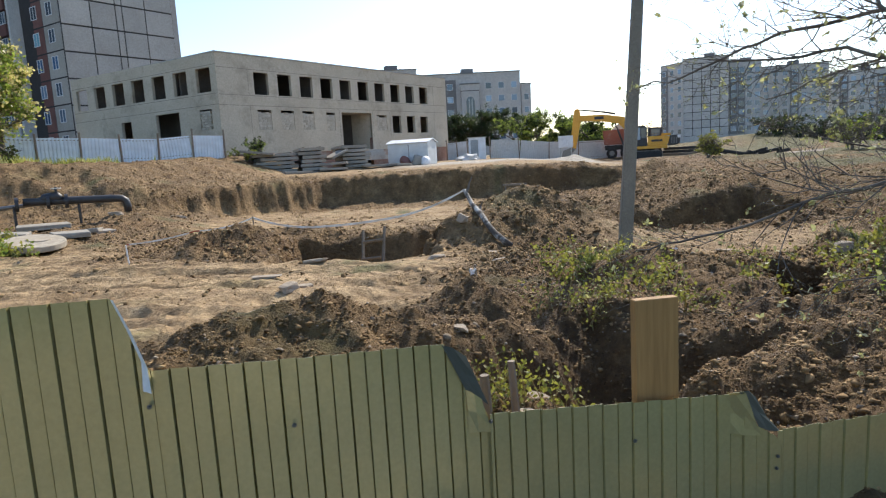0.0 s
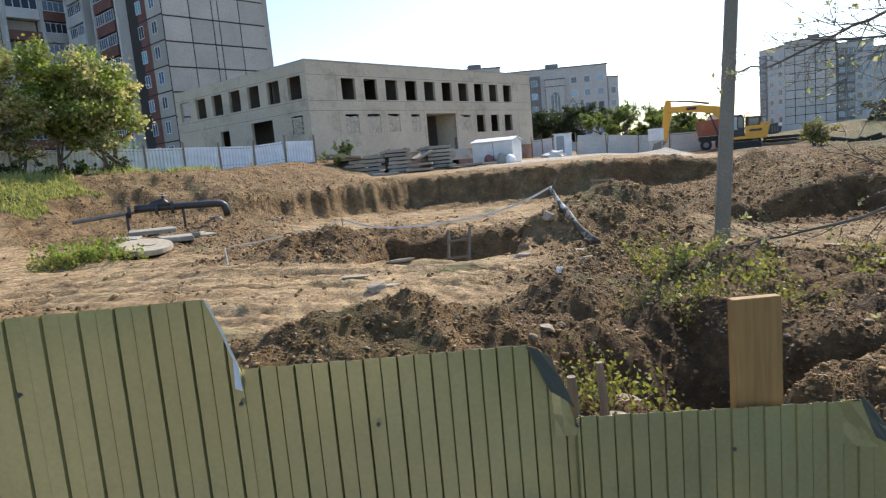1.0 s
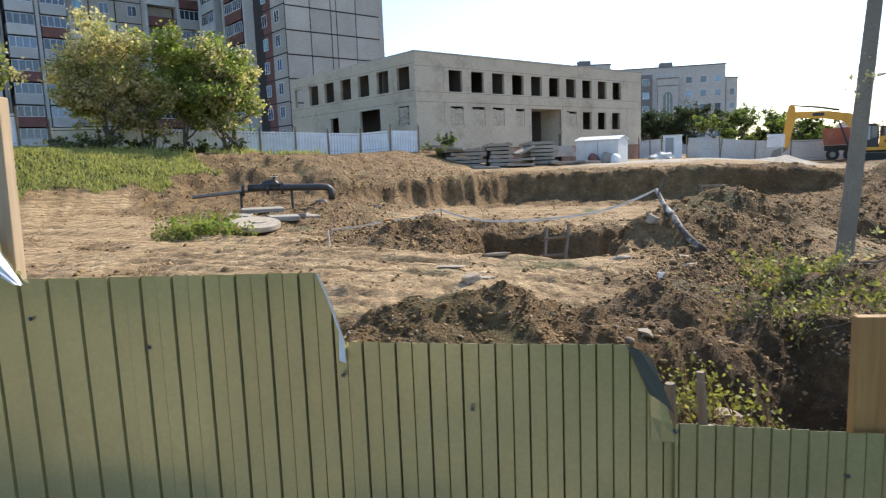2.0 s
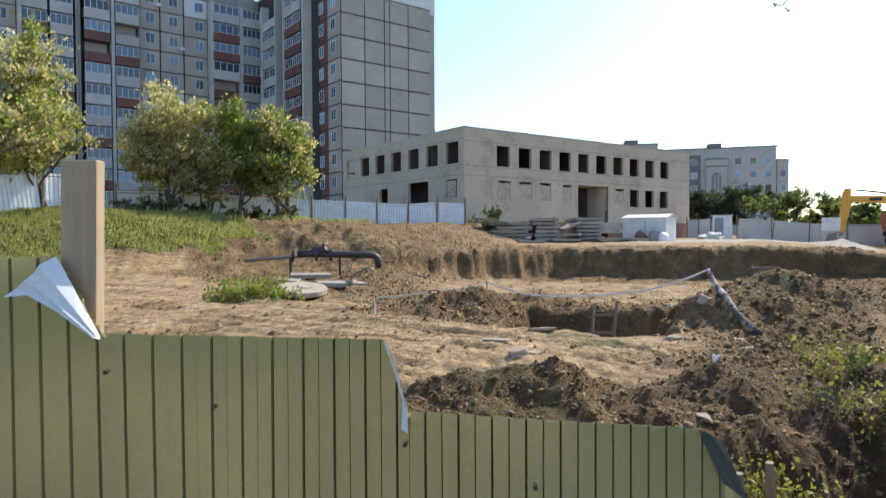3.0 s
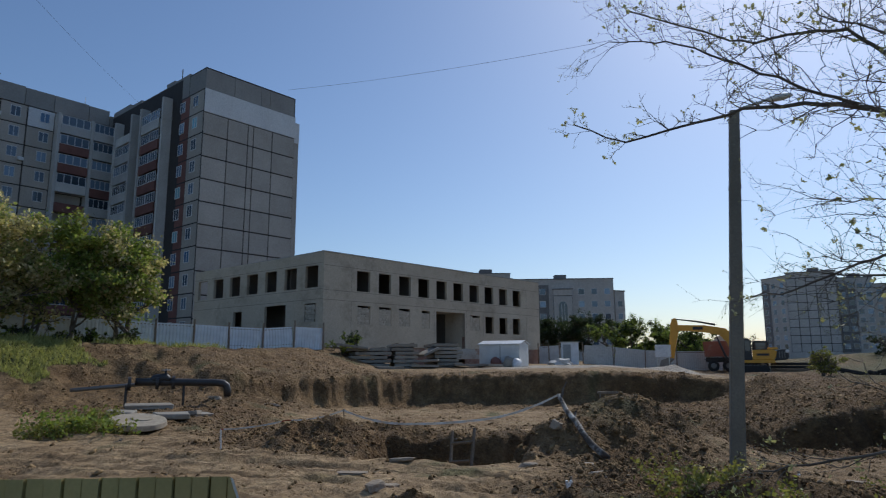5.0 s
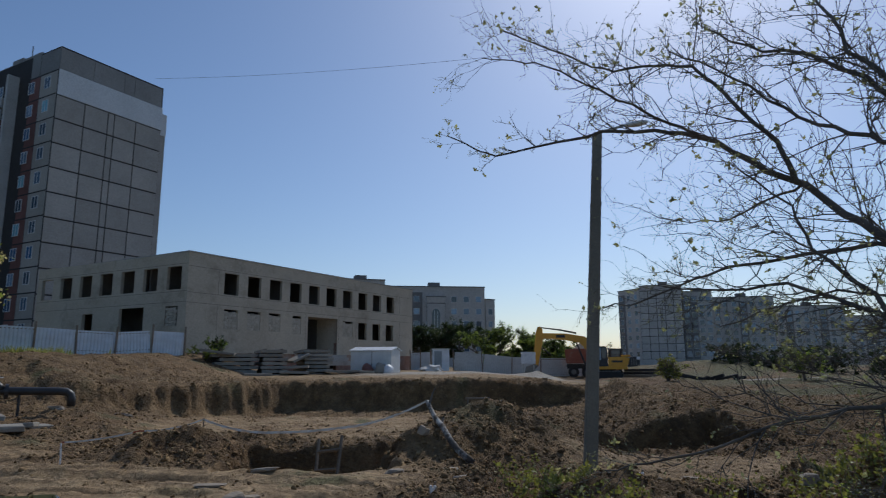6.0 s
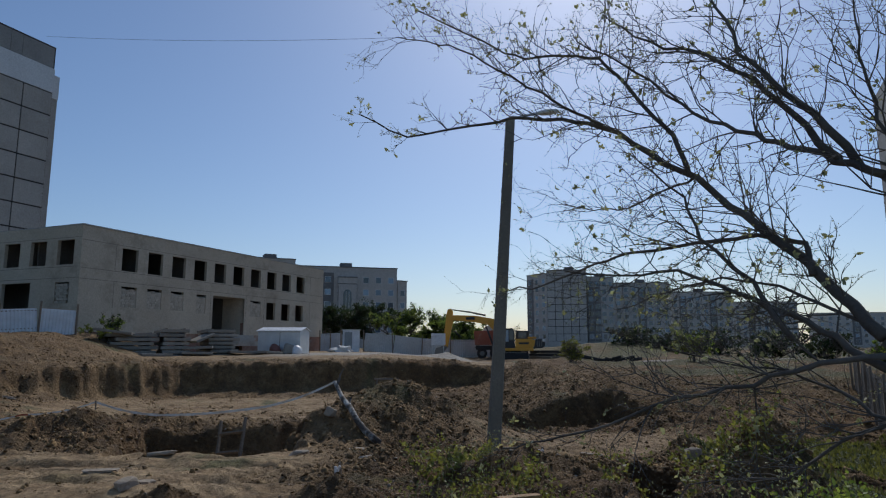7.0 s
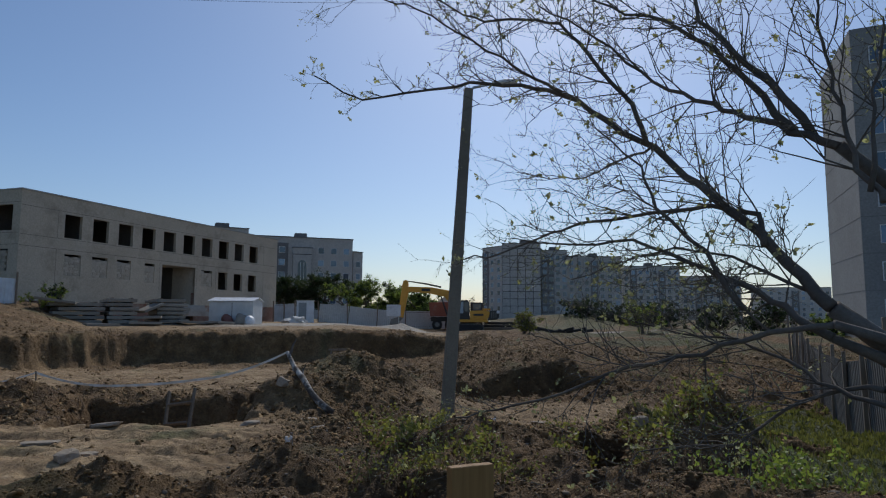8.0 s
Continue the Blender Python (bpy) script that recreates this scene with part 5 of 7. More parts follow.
    stick = plate(bmesh.new(), [(-6.72, 4.95), (-6.92, 5.2), (-7.2, 5.1), (-7.36, 4.5), (-7.42, 2.9), (-7.55, 1.5), (-7.2, 1.42), (-6.95, 2.7), (-6.68, 4.0)], 1.2, 1.55)
    bevelled(stick, 0.03)
    part("stick", stick, YELLOW, ex)
    part("stick_cylinder", tube(bmesh.new(), [(-3.5, 1.37, 4.5), (-5.0, 1.37, 4.82), (-6.85, 1.37, 5.08)], [0.10, 0.085, 0.055], 10), MACHINE_BLACK, ex)
    part("bucket_cylinder", tube(bmesh.new(), [(-7.3, 1.37, 4.3), (-7.5, 1.37, 2.8), (-7.6, 1.37, 1.7)], [0.08, 0.07, 0.05], 10), YELLOW, ex)
    part("boom_cylinder", tube(bmesh.new(), [(-2.7, 1.05, 1.4), (-3.1, 1.05, 2.5), (-3.5, 1.05, 3.6)], [0.10, 0.09, 0.055], 10), MACHINE_BLACK, ex)
    bucket = plate(bmesh.new(), [(-7.2, 1.5), (-7.6, 1.6), (-8.3, 1.35), (-8.5, 0.75), (-8.2, 0.25), (-7.7, 0.15), (-7.1, 0.5), (-7.5, 0.75), (-7.6, 1.1)], 0.85, 1.9)
    part("bucket", bucket, STEEL, ex, "worn steel bucket")
    for y in (0.9, 1.25, 1.6):
        part("bucket_tooth", boxes((-7.2, -6.9, y, y + 0.12, 0.42, 0.54)), STEEL, ex)
    for piece in ex.children:
        if piece.name.split(".")[0] in ("boom", "boom_plate", "boom_cylinder", "stick", "stick_cylinder", "bucket", "bucket_cylinder", "bucket_tooth"):
            piece.location.x = -0.43


build_excavator()


def build_truck():
    m = stand(-15.4, 66.0, z=0.35)
    tk = empty("dump_truck", m, label="parked dump truck with a dusty red tray", category="truck")
    bm = plate(bmesh.new(), [(-1.25, 1.35), (2.6, 1.35), (2.75, 2.75), (2.2, 2.85), (-1.4, 2.75)], 0.0, 2.4)
    bevelled(bm, 0.03)
    tray = part("tray", bm, TRAY_RED, tk, "dusty red steel tray")
    for k in range(6):
        part("tray_rib", boxes((-1.1 + 0.7 * k, -1.0 + 0.7 * k, -0.06, 0.0, 1.4, 2.72)), TRAY_RED, tray)
    part("load", plate(bmesh.new(), [(-0.6, 2.7), (2.0, 2.75), (1.6, 3.25), (0.9, 3.55), (0.1, 3.35)], 0.3, 2.1), TARP, tk, "pale heap of sand in the tray")
    part("chassis", boxes((-1.2, 4.1, 0.5, 1.9, 0.85, 1.3)), MACHINE_BLACK, tk)
    bm = plate(bmesh.new(), [(2.85, 1.0), (4.2, 1.0), (4.3, 1.9), (4.1, 2.75), (2.9, 2.8)], 0.05, 2.4)
    bevelled(bm, 0.05)
    cab = part("cab", bm, MACHINE_BLACK, tk, "dark cab")
    part("cab_window", boxes((3.1, 3.9, 0.03, 0.047, 2.0, 2.6)), GLASS, cab)
    for x in (-0.55, 0.75, 3.55):
        for y in (0.05, 2.35):
            bm = bmesh.new()
            wheel_mesh(bm, (x, y, 0.52), 0.52, 0.36)
            w = part("wheel", bm, RUBBER, tk)
            bm = bmesh.new()
            wheel_mesh(bm, (x, y - 0.02, 0.52), 0.26, 0.38, 14)
            part("rim", bm, STEEL, w)
    part("mudguard", boxes((-1.3, 1.4, -0.02, 0.3, 1.08, 1.14)), MACHINE_BLACK, tk)


build_truck()

# ---------- pipes, hatch and slabs on the left ----------
PIPE_BLACK = plain("black_pipe", (0.035, 0.034, 0.035), 0.45)
g = lambda az, d, dz=0.0: Vector((polar(az, d).x, polar(az, d).y, ground_z(polar(az, d).x, polar(az, d).y) + dz))


def zat(az, d, t):
    return polar(az, d, EYE + d * t)


pipe = empty("water_pipe", label="black flanged water pipe with a bent end on short props", category="pipe")
D_P = 25.5
part("main_pipe", tube(bmesh.new(), [zat(32.6, D_P, -0.0295), zat(29.5, D_P, -0.031), zat(26.6, D_P, -0.0325), zat(26.0, D_P, -0.0335), zat(25.75, D_P, -0.037), zat(25.65, D_P, -0.043), zat(25.65, D_P, -0.052)], [0.13] * 7, 12), PIPE_BLACK, pipe, "", True)
part("thin_pipe", tube(bmesh.new(), [zat(37.0, 26, -0.039), zat(33.5, 25.8, -0.0345), zat(31.0, D_P, -0.032)], [0.07] * 3, 10), STEEL, pipe, "", True)
for az, t in ((31.0, -0.031), (29.8, -0.0315), (33.0, -0.032)):
    a, b = zat(az + 0.12, D_P, t), zat(az - 0.12, D_P, t)
    part("flange", tube(bmesh.new(), [a, b], [0.24, 0.24], 16), PIPE_BLACK, pipe)
part("valve_body", tube(bmesh.new(), [zat(31.6, D_P, -0.031), zat(31.2, D_P, -0.026), zat(30.4, D_P, -0.024), zat(30.0, D_P, -0.031)], [0.10, 0.15, 0.17, 0.12], 10), PIPE_BLACK, pipe, "", True)
part("valve_stem", tube(bmesh.new(), [zat(30.4, D_P, -0.026), zat(30.4, D_P, -0.012)], [0.05, 0.04], 8), PIPE_BLACK, pipe)
part("valve_wheel", tube(bmesh.new(), [zat(30.4, D_P, -0.0145), zat(30.4, D_P, -0.0135)], [0.16, 0.16], 14), TARP, pipe, "pale valve cap")
for az in (29.0, 33.2):
    a = zat(az, D_P, -0.034)
    part("prop", tube(bmesh.new(), [a, Vector((a.x, a.y, ground_z(a.x, a.y) - 0.1))], [0.05, 0.05], 6), PIPE_BLACK, pipe)

hatch_m = stand(32.3, 21.0)
hatch = empty("manhole_slab", hatch_m @ pose(0, 0, 0.12, 9, 2, 0), label="round pale concrete manhole slab lying on the earth", category="manhole slab")
bm = bmesh.new()
bmesh.ops.create_cone(bm, cap_ends=True, segments=28, radius1=0.80, radius2=0.78, depth=0.16)
bevelled(bm, 0.02)
bmesh.ops.translate(bm, vec=(0, 0, 0.08), verts=bm.verts)
part("disc", bm, CONCRETE_PALE := grainy("pale_concrete", (0.33, 0.275, 0.20), (0.47, 0.405, 0.31), 1.2, 14, 0.9, 0, 0.4, 0.01, stain=(0.24, 0.21, 0.17), stain_scale=1.6, stain_lo=0.52), hatch)
bm = bmesh.new()
bmesh.ops.create_cone(bm, cap_ends=True, segments=24, radius1=0.31, radius2=0.30, depth=0.03)
bmesh.ops.translate(bm, vec=(0.12, 0.1, 0.172), verts=bm.verts)
part("lid", bm, CONCRETE_PALE, hatch)
for k, (az, d, w, dp, th, turn, tilt) in enumerate(((29.8, 22.0, 1.0, 0.6, 0.16, 10, 3), (28.9, 22.8, 0.9, 0.5, 0.14, -15, -4), (31.5, 24.4, 1.5, 0.8, 0.15, 5, 2), (27.6, 23.6, 0.7, 0.4, 0.12, 30, 5), (33.5, 23.4, 0.8, 0.5, 0.13, -20, 6))):
    bm = bevelled(boxes((-w / 2, w / 2, -dp / 2, dp / 2, 0, th)), 0.02)
    for v in bm.verts:
        v.co += Vector((noise.noise(v.co * 3 + Vector((k, 0, 0))), noise.noise(v.co * 3 + Vector((0, k, 0))), 0)) * 0.08
    ob = bm_obj("concrete_fragment", bm, SLAB)
    ob.matrix_basis = stand(az, d, turn=turn) @ pose(0, 0, 0.0, tilt, tilt * 0.6, 0)
    tagged(ob, "broken grey concrete piece lying in the dirt", "rubble", "concrete rubble")

# ---------- log, tape, ladder, stakes ----------


def lying(az, d, t, gap):
    """A point on the ground's slope, no farther than d."""
    while d > 11:
        p = zat(az, d, t)
        if p[2] > float(land(np.array([p[0]]), np.array([p[1]]))[0][0]) + gap:
            break
        d -= 0.05
    return zat(az, d, t)


lp = [zat(-2.18, 16.3, -0.0544), lying(-2.82, 16.1, -0.0781, 0.12), lying(-3.48, 15.9, -0.0916, 0.12), lying(-4.13, 15.6, -0.111, 0.12), lying(-4.8, 15.3, -0.126, 0.1), lying(-5.58, 15.0, -0.1378, 0.08), lying(-6.0, 14.8, -0.145, 0.0)]
LOG_BARK = grainy("log_bark", (0.06, 0.048, 0.038), (0.13, 0.105, 0.085), 2, 25, 0.9, 0, 0.5, 0.01, stain=(0.70, 0.65, 0.57), stain_scale=2.6, stain_lo=0.47)
lg = empty("dead_log", label="stripped pale tree trunk leaning on the soil mound", category="log")
part("stem", tube(bmesh.new(), lp, [0.045, 0.06, 0.068, 0.066, 0.07, 0.075, 0.085], 10), LOG_BARK, lg, "", True)
part("twig", tube(bmesh.new(), [lp[1].lerp(lp[0], 0.8), zat(-2.55, 16.3, -0.052), zat(-2.62, 16.3, -0.045), zat(-2.9, 16.3, -0.0355)], [0.04, 0.032, 0.026, 0.012], 6), BARK, lg)
part("side_twig", tube(bmesh.new(), [lp[2], zat(-3.55, 15.8, -0.080), zat(-3.9, 15.7, -0.069)], [0.035, 0.02, 0.008], 6), BARK, lg)
TAPE = plain("barrier_tape_white", (0.84, 0.82, 0.78), 0.4)
TAPE_RED = plain("barrier_tape_red", (0.45, 0.10, 0.06), 0.5)


def tape_run(pts, width, mats, seg=40, label="", stripe=0.35):
    """A sagging band in two colours, thin but with both faces."""
    rows = []
    cat = []
    for (a, b, sag) in pts:
        for i in range(seg):
            t = i / seg
            p = Vector(a).lerp(Vector(b), t)
            p.z -= sag * 4 * t * (1 - t)
            p.z = max(p.z, float(land(np.array([p.x]), np.array([p.y]))[0][0]) + width * 0.8)
            cat.append(p)
    cat.append(Vector(pts[-1][1]))
    tp = empty("barrier_tape", label=label, category="barrier tape")
    runs = []
    run = 0.0
    for i in range(len(cat) - 1):
        run += (cat[i + 1] - cat[i]).length
        which = int(run / stripe) % 6 // 5
        if not runs or runs[-1][0] != which:
            runs.append((which, [], []))
        verts, faces = runs[-1][1:]
        tw = 0.5 + 0.5 * math.sin(i * 0.7)
        w = Vector((0, -0.4 * (1 - tw), 1.0)).normalized() * width / 2
        th = Vector((0, 0.004, 0))
        n0 = len(verts)
        verts += [cat[i] - w, cat[i + 1] - w, cat[i + 1] + w, cat[i] + w]
        verts += [v + th for v in verts[n0:n0 + 4]]
        faces += [(n0, n0 + 1, n0 + 2, n0 + 3), (n0 + 7, n0 + 6, n0 + 5, n0 + 4), (n0, n0 + 4, n0 + 5, n0 + 1), (n0 + 3, n0 + 2, n0 + 6, n0 + 7)]
    for which, verts, faces in runs:
        raw("white_stripe" if which == 0 else "red_stripe", verts, faces, mats[which], tp)


pk = [zat(16.2, 18.5, -0.0755), lying(11.2, 17.6, -0.0965, 0.07), lying(5.2, 16.8, -0.0925, 0.07), lp[0]]
tape_run([(pk[0], pk[1], 0.08), (pk[1], pk[2], 0.03), (pk[2], pk[3], 0.12)], 0.055, (TAPE, TAPE), 36, "sagging twisted white barrier tape tied to the log", 0.42)
tape_run([(pk[0], zat(20.9, 18.8, -0.088), 0.08), (zat(20.9, 18.8, -0.088), zat(26.1, 19.0, -0.098), 0.05)], 0.035, (TAPE, TAPE_RED), 24, "barrier tape between thin pegs", 0.3)
tape_run([(zat(21.0, 18.2, -0.0975), zat(16.4, 18.4, -0.0915), 0.06)], 0.045, (TAPE, TAPE_RED), 30, "slack red and white barrier tape near the ground", 0.16)


def peg(az, d, t_top, name="wooden_peg", mat=None, r=0.022, label="thin wooden peg for the barrier tape"):
    a = zat(az, d, t_top)
    b = Vector((a.x + 0.03, a.y, min(ground_z(a.x, a.y), a.z - 0.2) - 0.1))
    ob = bm_obj(name, tube(bmesh.new(), [b, a], [r, r * 0.8], 6), mat or OLD_WOOD)
    return tagged(ob, label, "peg", "tape pegs")


peg(16.2, 18.5, -0.0735)
peg(26.15, 16.5, -0.0985, mat=TAPE)
peg(-2.75, 9.4, -0.172)
peg(-20.0, 10.6, -0.150)
peg(-1.4, 7.3, -0.205, mat=OLD_WOOD)
peg(-3.1, 3.1, -0.352, 'wooden_stake', OLD_WOOD, 0.03, 'short weathered stake behind the green fence')
peg(-5.6, 3.5, -0.330, 'wooden_stake', OLD_WOOD, 0.026, 'short weathered stake behind the green fence')
# knotted tape hanging on two pegs
for az, d, t0, t1 in ((-2.8, 9.35, -0.178, -0.214), (-20.05, 10.5, -0.154, -0.185)):
    bm = bmesh.new()
    loop = [zat(az + 0.25 * math.sin(k * 0.9), d - 0.04, t0 + (t1 - t0) * k / 8) for k in range(9)]
    loop += [zat(az + 0.75 - 0.5 * k / 8 + 0.15 * math.sin(k), d - 0.05, t1 + (t0 - t1) * k / 8) for k in range(9)]
    tube(bm, loop, [0.022] * 18, 5)
    tagged(bm_obj("knotted_tape", bm, TAPE), "strip of white and red tape knotted on a peg", "barrier tape")
lad = empty("ladder", label="short weathered wooden ladder standing in the square hole", category="ladder")
la, lb, lc, ld_ = zat(6.95, 15.3, -0.108), zat(5.05, 15.3, -0.104), zat(7.35, 14.4, -0.160), zat(5.65, 14.4, -0.159)
part("rail", tube(bmesh.new(), [lc - Vector((0, 0, 0.6)), la], [0.045, 0.04], 6), LADDER_WOOD, lad)
part("rail", tube(bmesh.new(), [ld_ - Vector((0, 0, 0.6)), lb], [0.045, 0.04], 6), LADDER_WOOD, lad)
for t in (0.14, 0.64, -0.4):
    part("rung", tube(bmesh.new(), [lc.lerp(la, t), ld_.lerp(lb, t)], [0.038, 0.038], 6), LADDER_WOOD, lad)

# ---------- overhead wires ----------


def wire(name, a, b, sag, r, label):
    pts = []
    for i in range(41):
        t = i / 40
        p = Vector(a).lerp(Vector(b), t)
        p.z -= sag * 4 * t * (1 - t)
        pts.append(p)
    return tagged(bm_obj(name, tube(bmesh.new(), pts, [r] * 41, 5), MACHINE_BLACK), label, "cable")


wire("overhead_cable", polar(21.5, 88.6, 38.95), polar(-55, 60.0, 26.9), 1.8, 0.016, "thin dark cable slung between the tower roofs")
wire("overhead_cable", polar(33.5, 100.0, 38.5), polar(60, 40.0, 33.0), 1.0, 0.012, "thin dark cable running off the block roof")

# ---------- bent corners of the green fence ----------


def flap(pts_front, mat, label, th=0.0015, ribs=2):
    """A folded piece of sheet: rows of places (x, y, z) in the fence's own frame, creased between rows."""
    verts, faces = [], []
    nrow, ncol = len(pts_front), len(pts_front[0])
    for k in (0, 1):
        for row in pts_front:
            for (x, y, z) in row:
                verts.append(FENCE_M @ Vector((x, y + k * th, z)))
    n = nrow * ncol
    for r in range(nrow - 1):
        for c in range(ncol - 1):
            a = r * ncol + c
            faces.append((a, a + 1, a + ncol + 1, a + ncol))
            faces.append((n + a, n + a + ncol, n + a + ncol + 1, n + a + 1))
    return raw("bent_corner", verts, faces, mat, GREEN_FENCE, label)


# the big peeled corner showing its bright bare back
FLAP_BRIGHT = sheet_metal("bare_bright_sheet", (0.74, 0.75, 0.76), (0.6, 0.6, 0.6), 0.3)
fold = [Vector((-1.195, -0.003, 1.558)), Vector((-1.14, -0.004, 1.46)), Vector((-1.085, -0.004, 1.36)), Vector((-1.03, -0.004, 1.265))]
tip = Vector((-1.335, -0.075, 1.42))
grid_rows = []
for k, f in enumerate(fold):
    row = []
    reach = 1 - k / 3
    for c in range(6):
        t = c / 5 * max(reach, 0.05)
        q = f.lerp(tip + (f - fold[0]) * 0.12, t)
        q.y -= 0.028 * math.sin(min(t * 2.2, 1) * math.pi) + 0.010 * (c % 2)
        row.append((q.x, q.y, q.z))
    grid_rows.append(row)
flap(grid_rows, FLAP_BRIGHT, "peeled corner with a bright bare back")
# creased corners bent backwards; the dark ones have their shade put into the colour
flap([[(1.005, 0.014, 0.998), (1.05, 0.035, 0.975), (1.103, 0.06, 0.93)], [(1.045, 0.013, 0.91), (1.09, 0.035, 0.875), (1.135, 0.05, 0.845)], [(1.083, 0.011, 0.822), (1.13, 0.028, 0.785), (1.172, 0.035, 0.745)]], SHEET_BENT_SHADE, "creased corner bent backwards, shade painted into its dark colour")
flap([[(1.083, 0.006, 0.826), (1.11, 0.0, 0.808), (1.138, 0.004, 0.785)], [(1.085, 0.008, 0.75), (1.115, -0.006, 0.74), (1.15, 0.002, 0.725)], [(1.087, 0.012, 0.66), (1.12, 0.008, 0.66), (1.18, 0.008, 0.655)]], GREEN_SHEET, "dented lower corner")
flap([[(2.20, 0.002, 0.654), (2.26, 0.03, 0.645), (2.315, 0.055, 0.60)], [(2.25, 0.0, 0.57), (2.31, 0.03, 0.545), (2.36, 0.045, 0.515)], [(2.285, -0.004, 0.50), (2.34, 0.012, 0.47), (2.405, 0.02, 0.452)]], SHEET_BENT_SHADE, "creased corner bent backwards, shade painted into its dark colour")
flap([[(2.12, -0.002, 0.655), (2.17, -0.012, 0.653), (2.224, -0.002, 0.65)], [(2.12, -0.001, 0.58), (2.18, 0.006, 0.57), (2.27, -0.004, 0.52)], [(2.13, -0.001, 0.50), (2.2, -0.006, 0.48), (2.30, -0.002, 0.46)]], GREEN_SHEET, "dented lower corner")
flap([[(-0.02, -0.003, 1.275), (-0.010, -0.012, 1.272)], [(0.015, -0.003, 1.175), (0.028, -0.012, 1.168)], [(0.045, -0.004, 1.07), (0.062, -0.012, 1.05)], [(0.04, -0.004, 0.975), (0.064, -0.008, 0.965)]], FLAP_BRIGHT, "bright turned-over edge")

# ---------- bare tree beside the walker ----------
LEAF_BUD = leaf_material("opening_bud", (0.26, 0.26, 0.15), (0.42, 0.42, 0.28))
LEAF_YOUNG = leaf_material("young_leaf", (0.20, 0.24, 0.07), (0.34, 0.36, 0.14))
LEAF_GREEN = leaf_material("green_leaf", (0.13, 0.185, 0.035), (0.31, 0.37, 0.095))
LEAF_YELLOW = leaf_material("yellowish_leaf", (0.38, 0.33, 0.17), (0.66, 0.58, 0.37))
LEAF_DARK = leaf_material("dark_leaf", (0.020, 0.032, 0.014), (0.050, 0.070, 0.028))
LEAF_WEED = leaf_material("weed_leaf", (0.11, 0.12, 0.028), (0.30, 0.295, 0.09))
GRASS_DULL = leaf_material("dull_grass_blade", (0.07, 0.08, 0.026), (0.19, 0.19, 0.068))
GRASS = leaf_material("grass_blade", (0.20, 0.22, 0.07), (0.46, 0.45, 0.19))
DRY = leaf_material("dry_stalk", (0.24, 0.19, 0.10), (0.40, 0.33, 0.19))

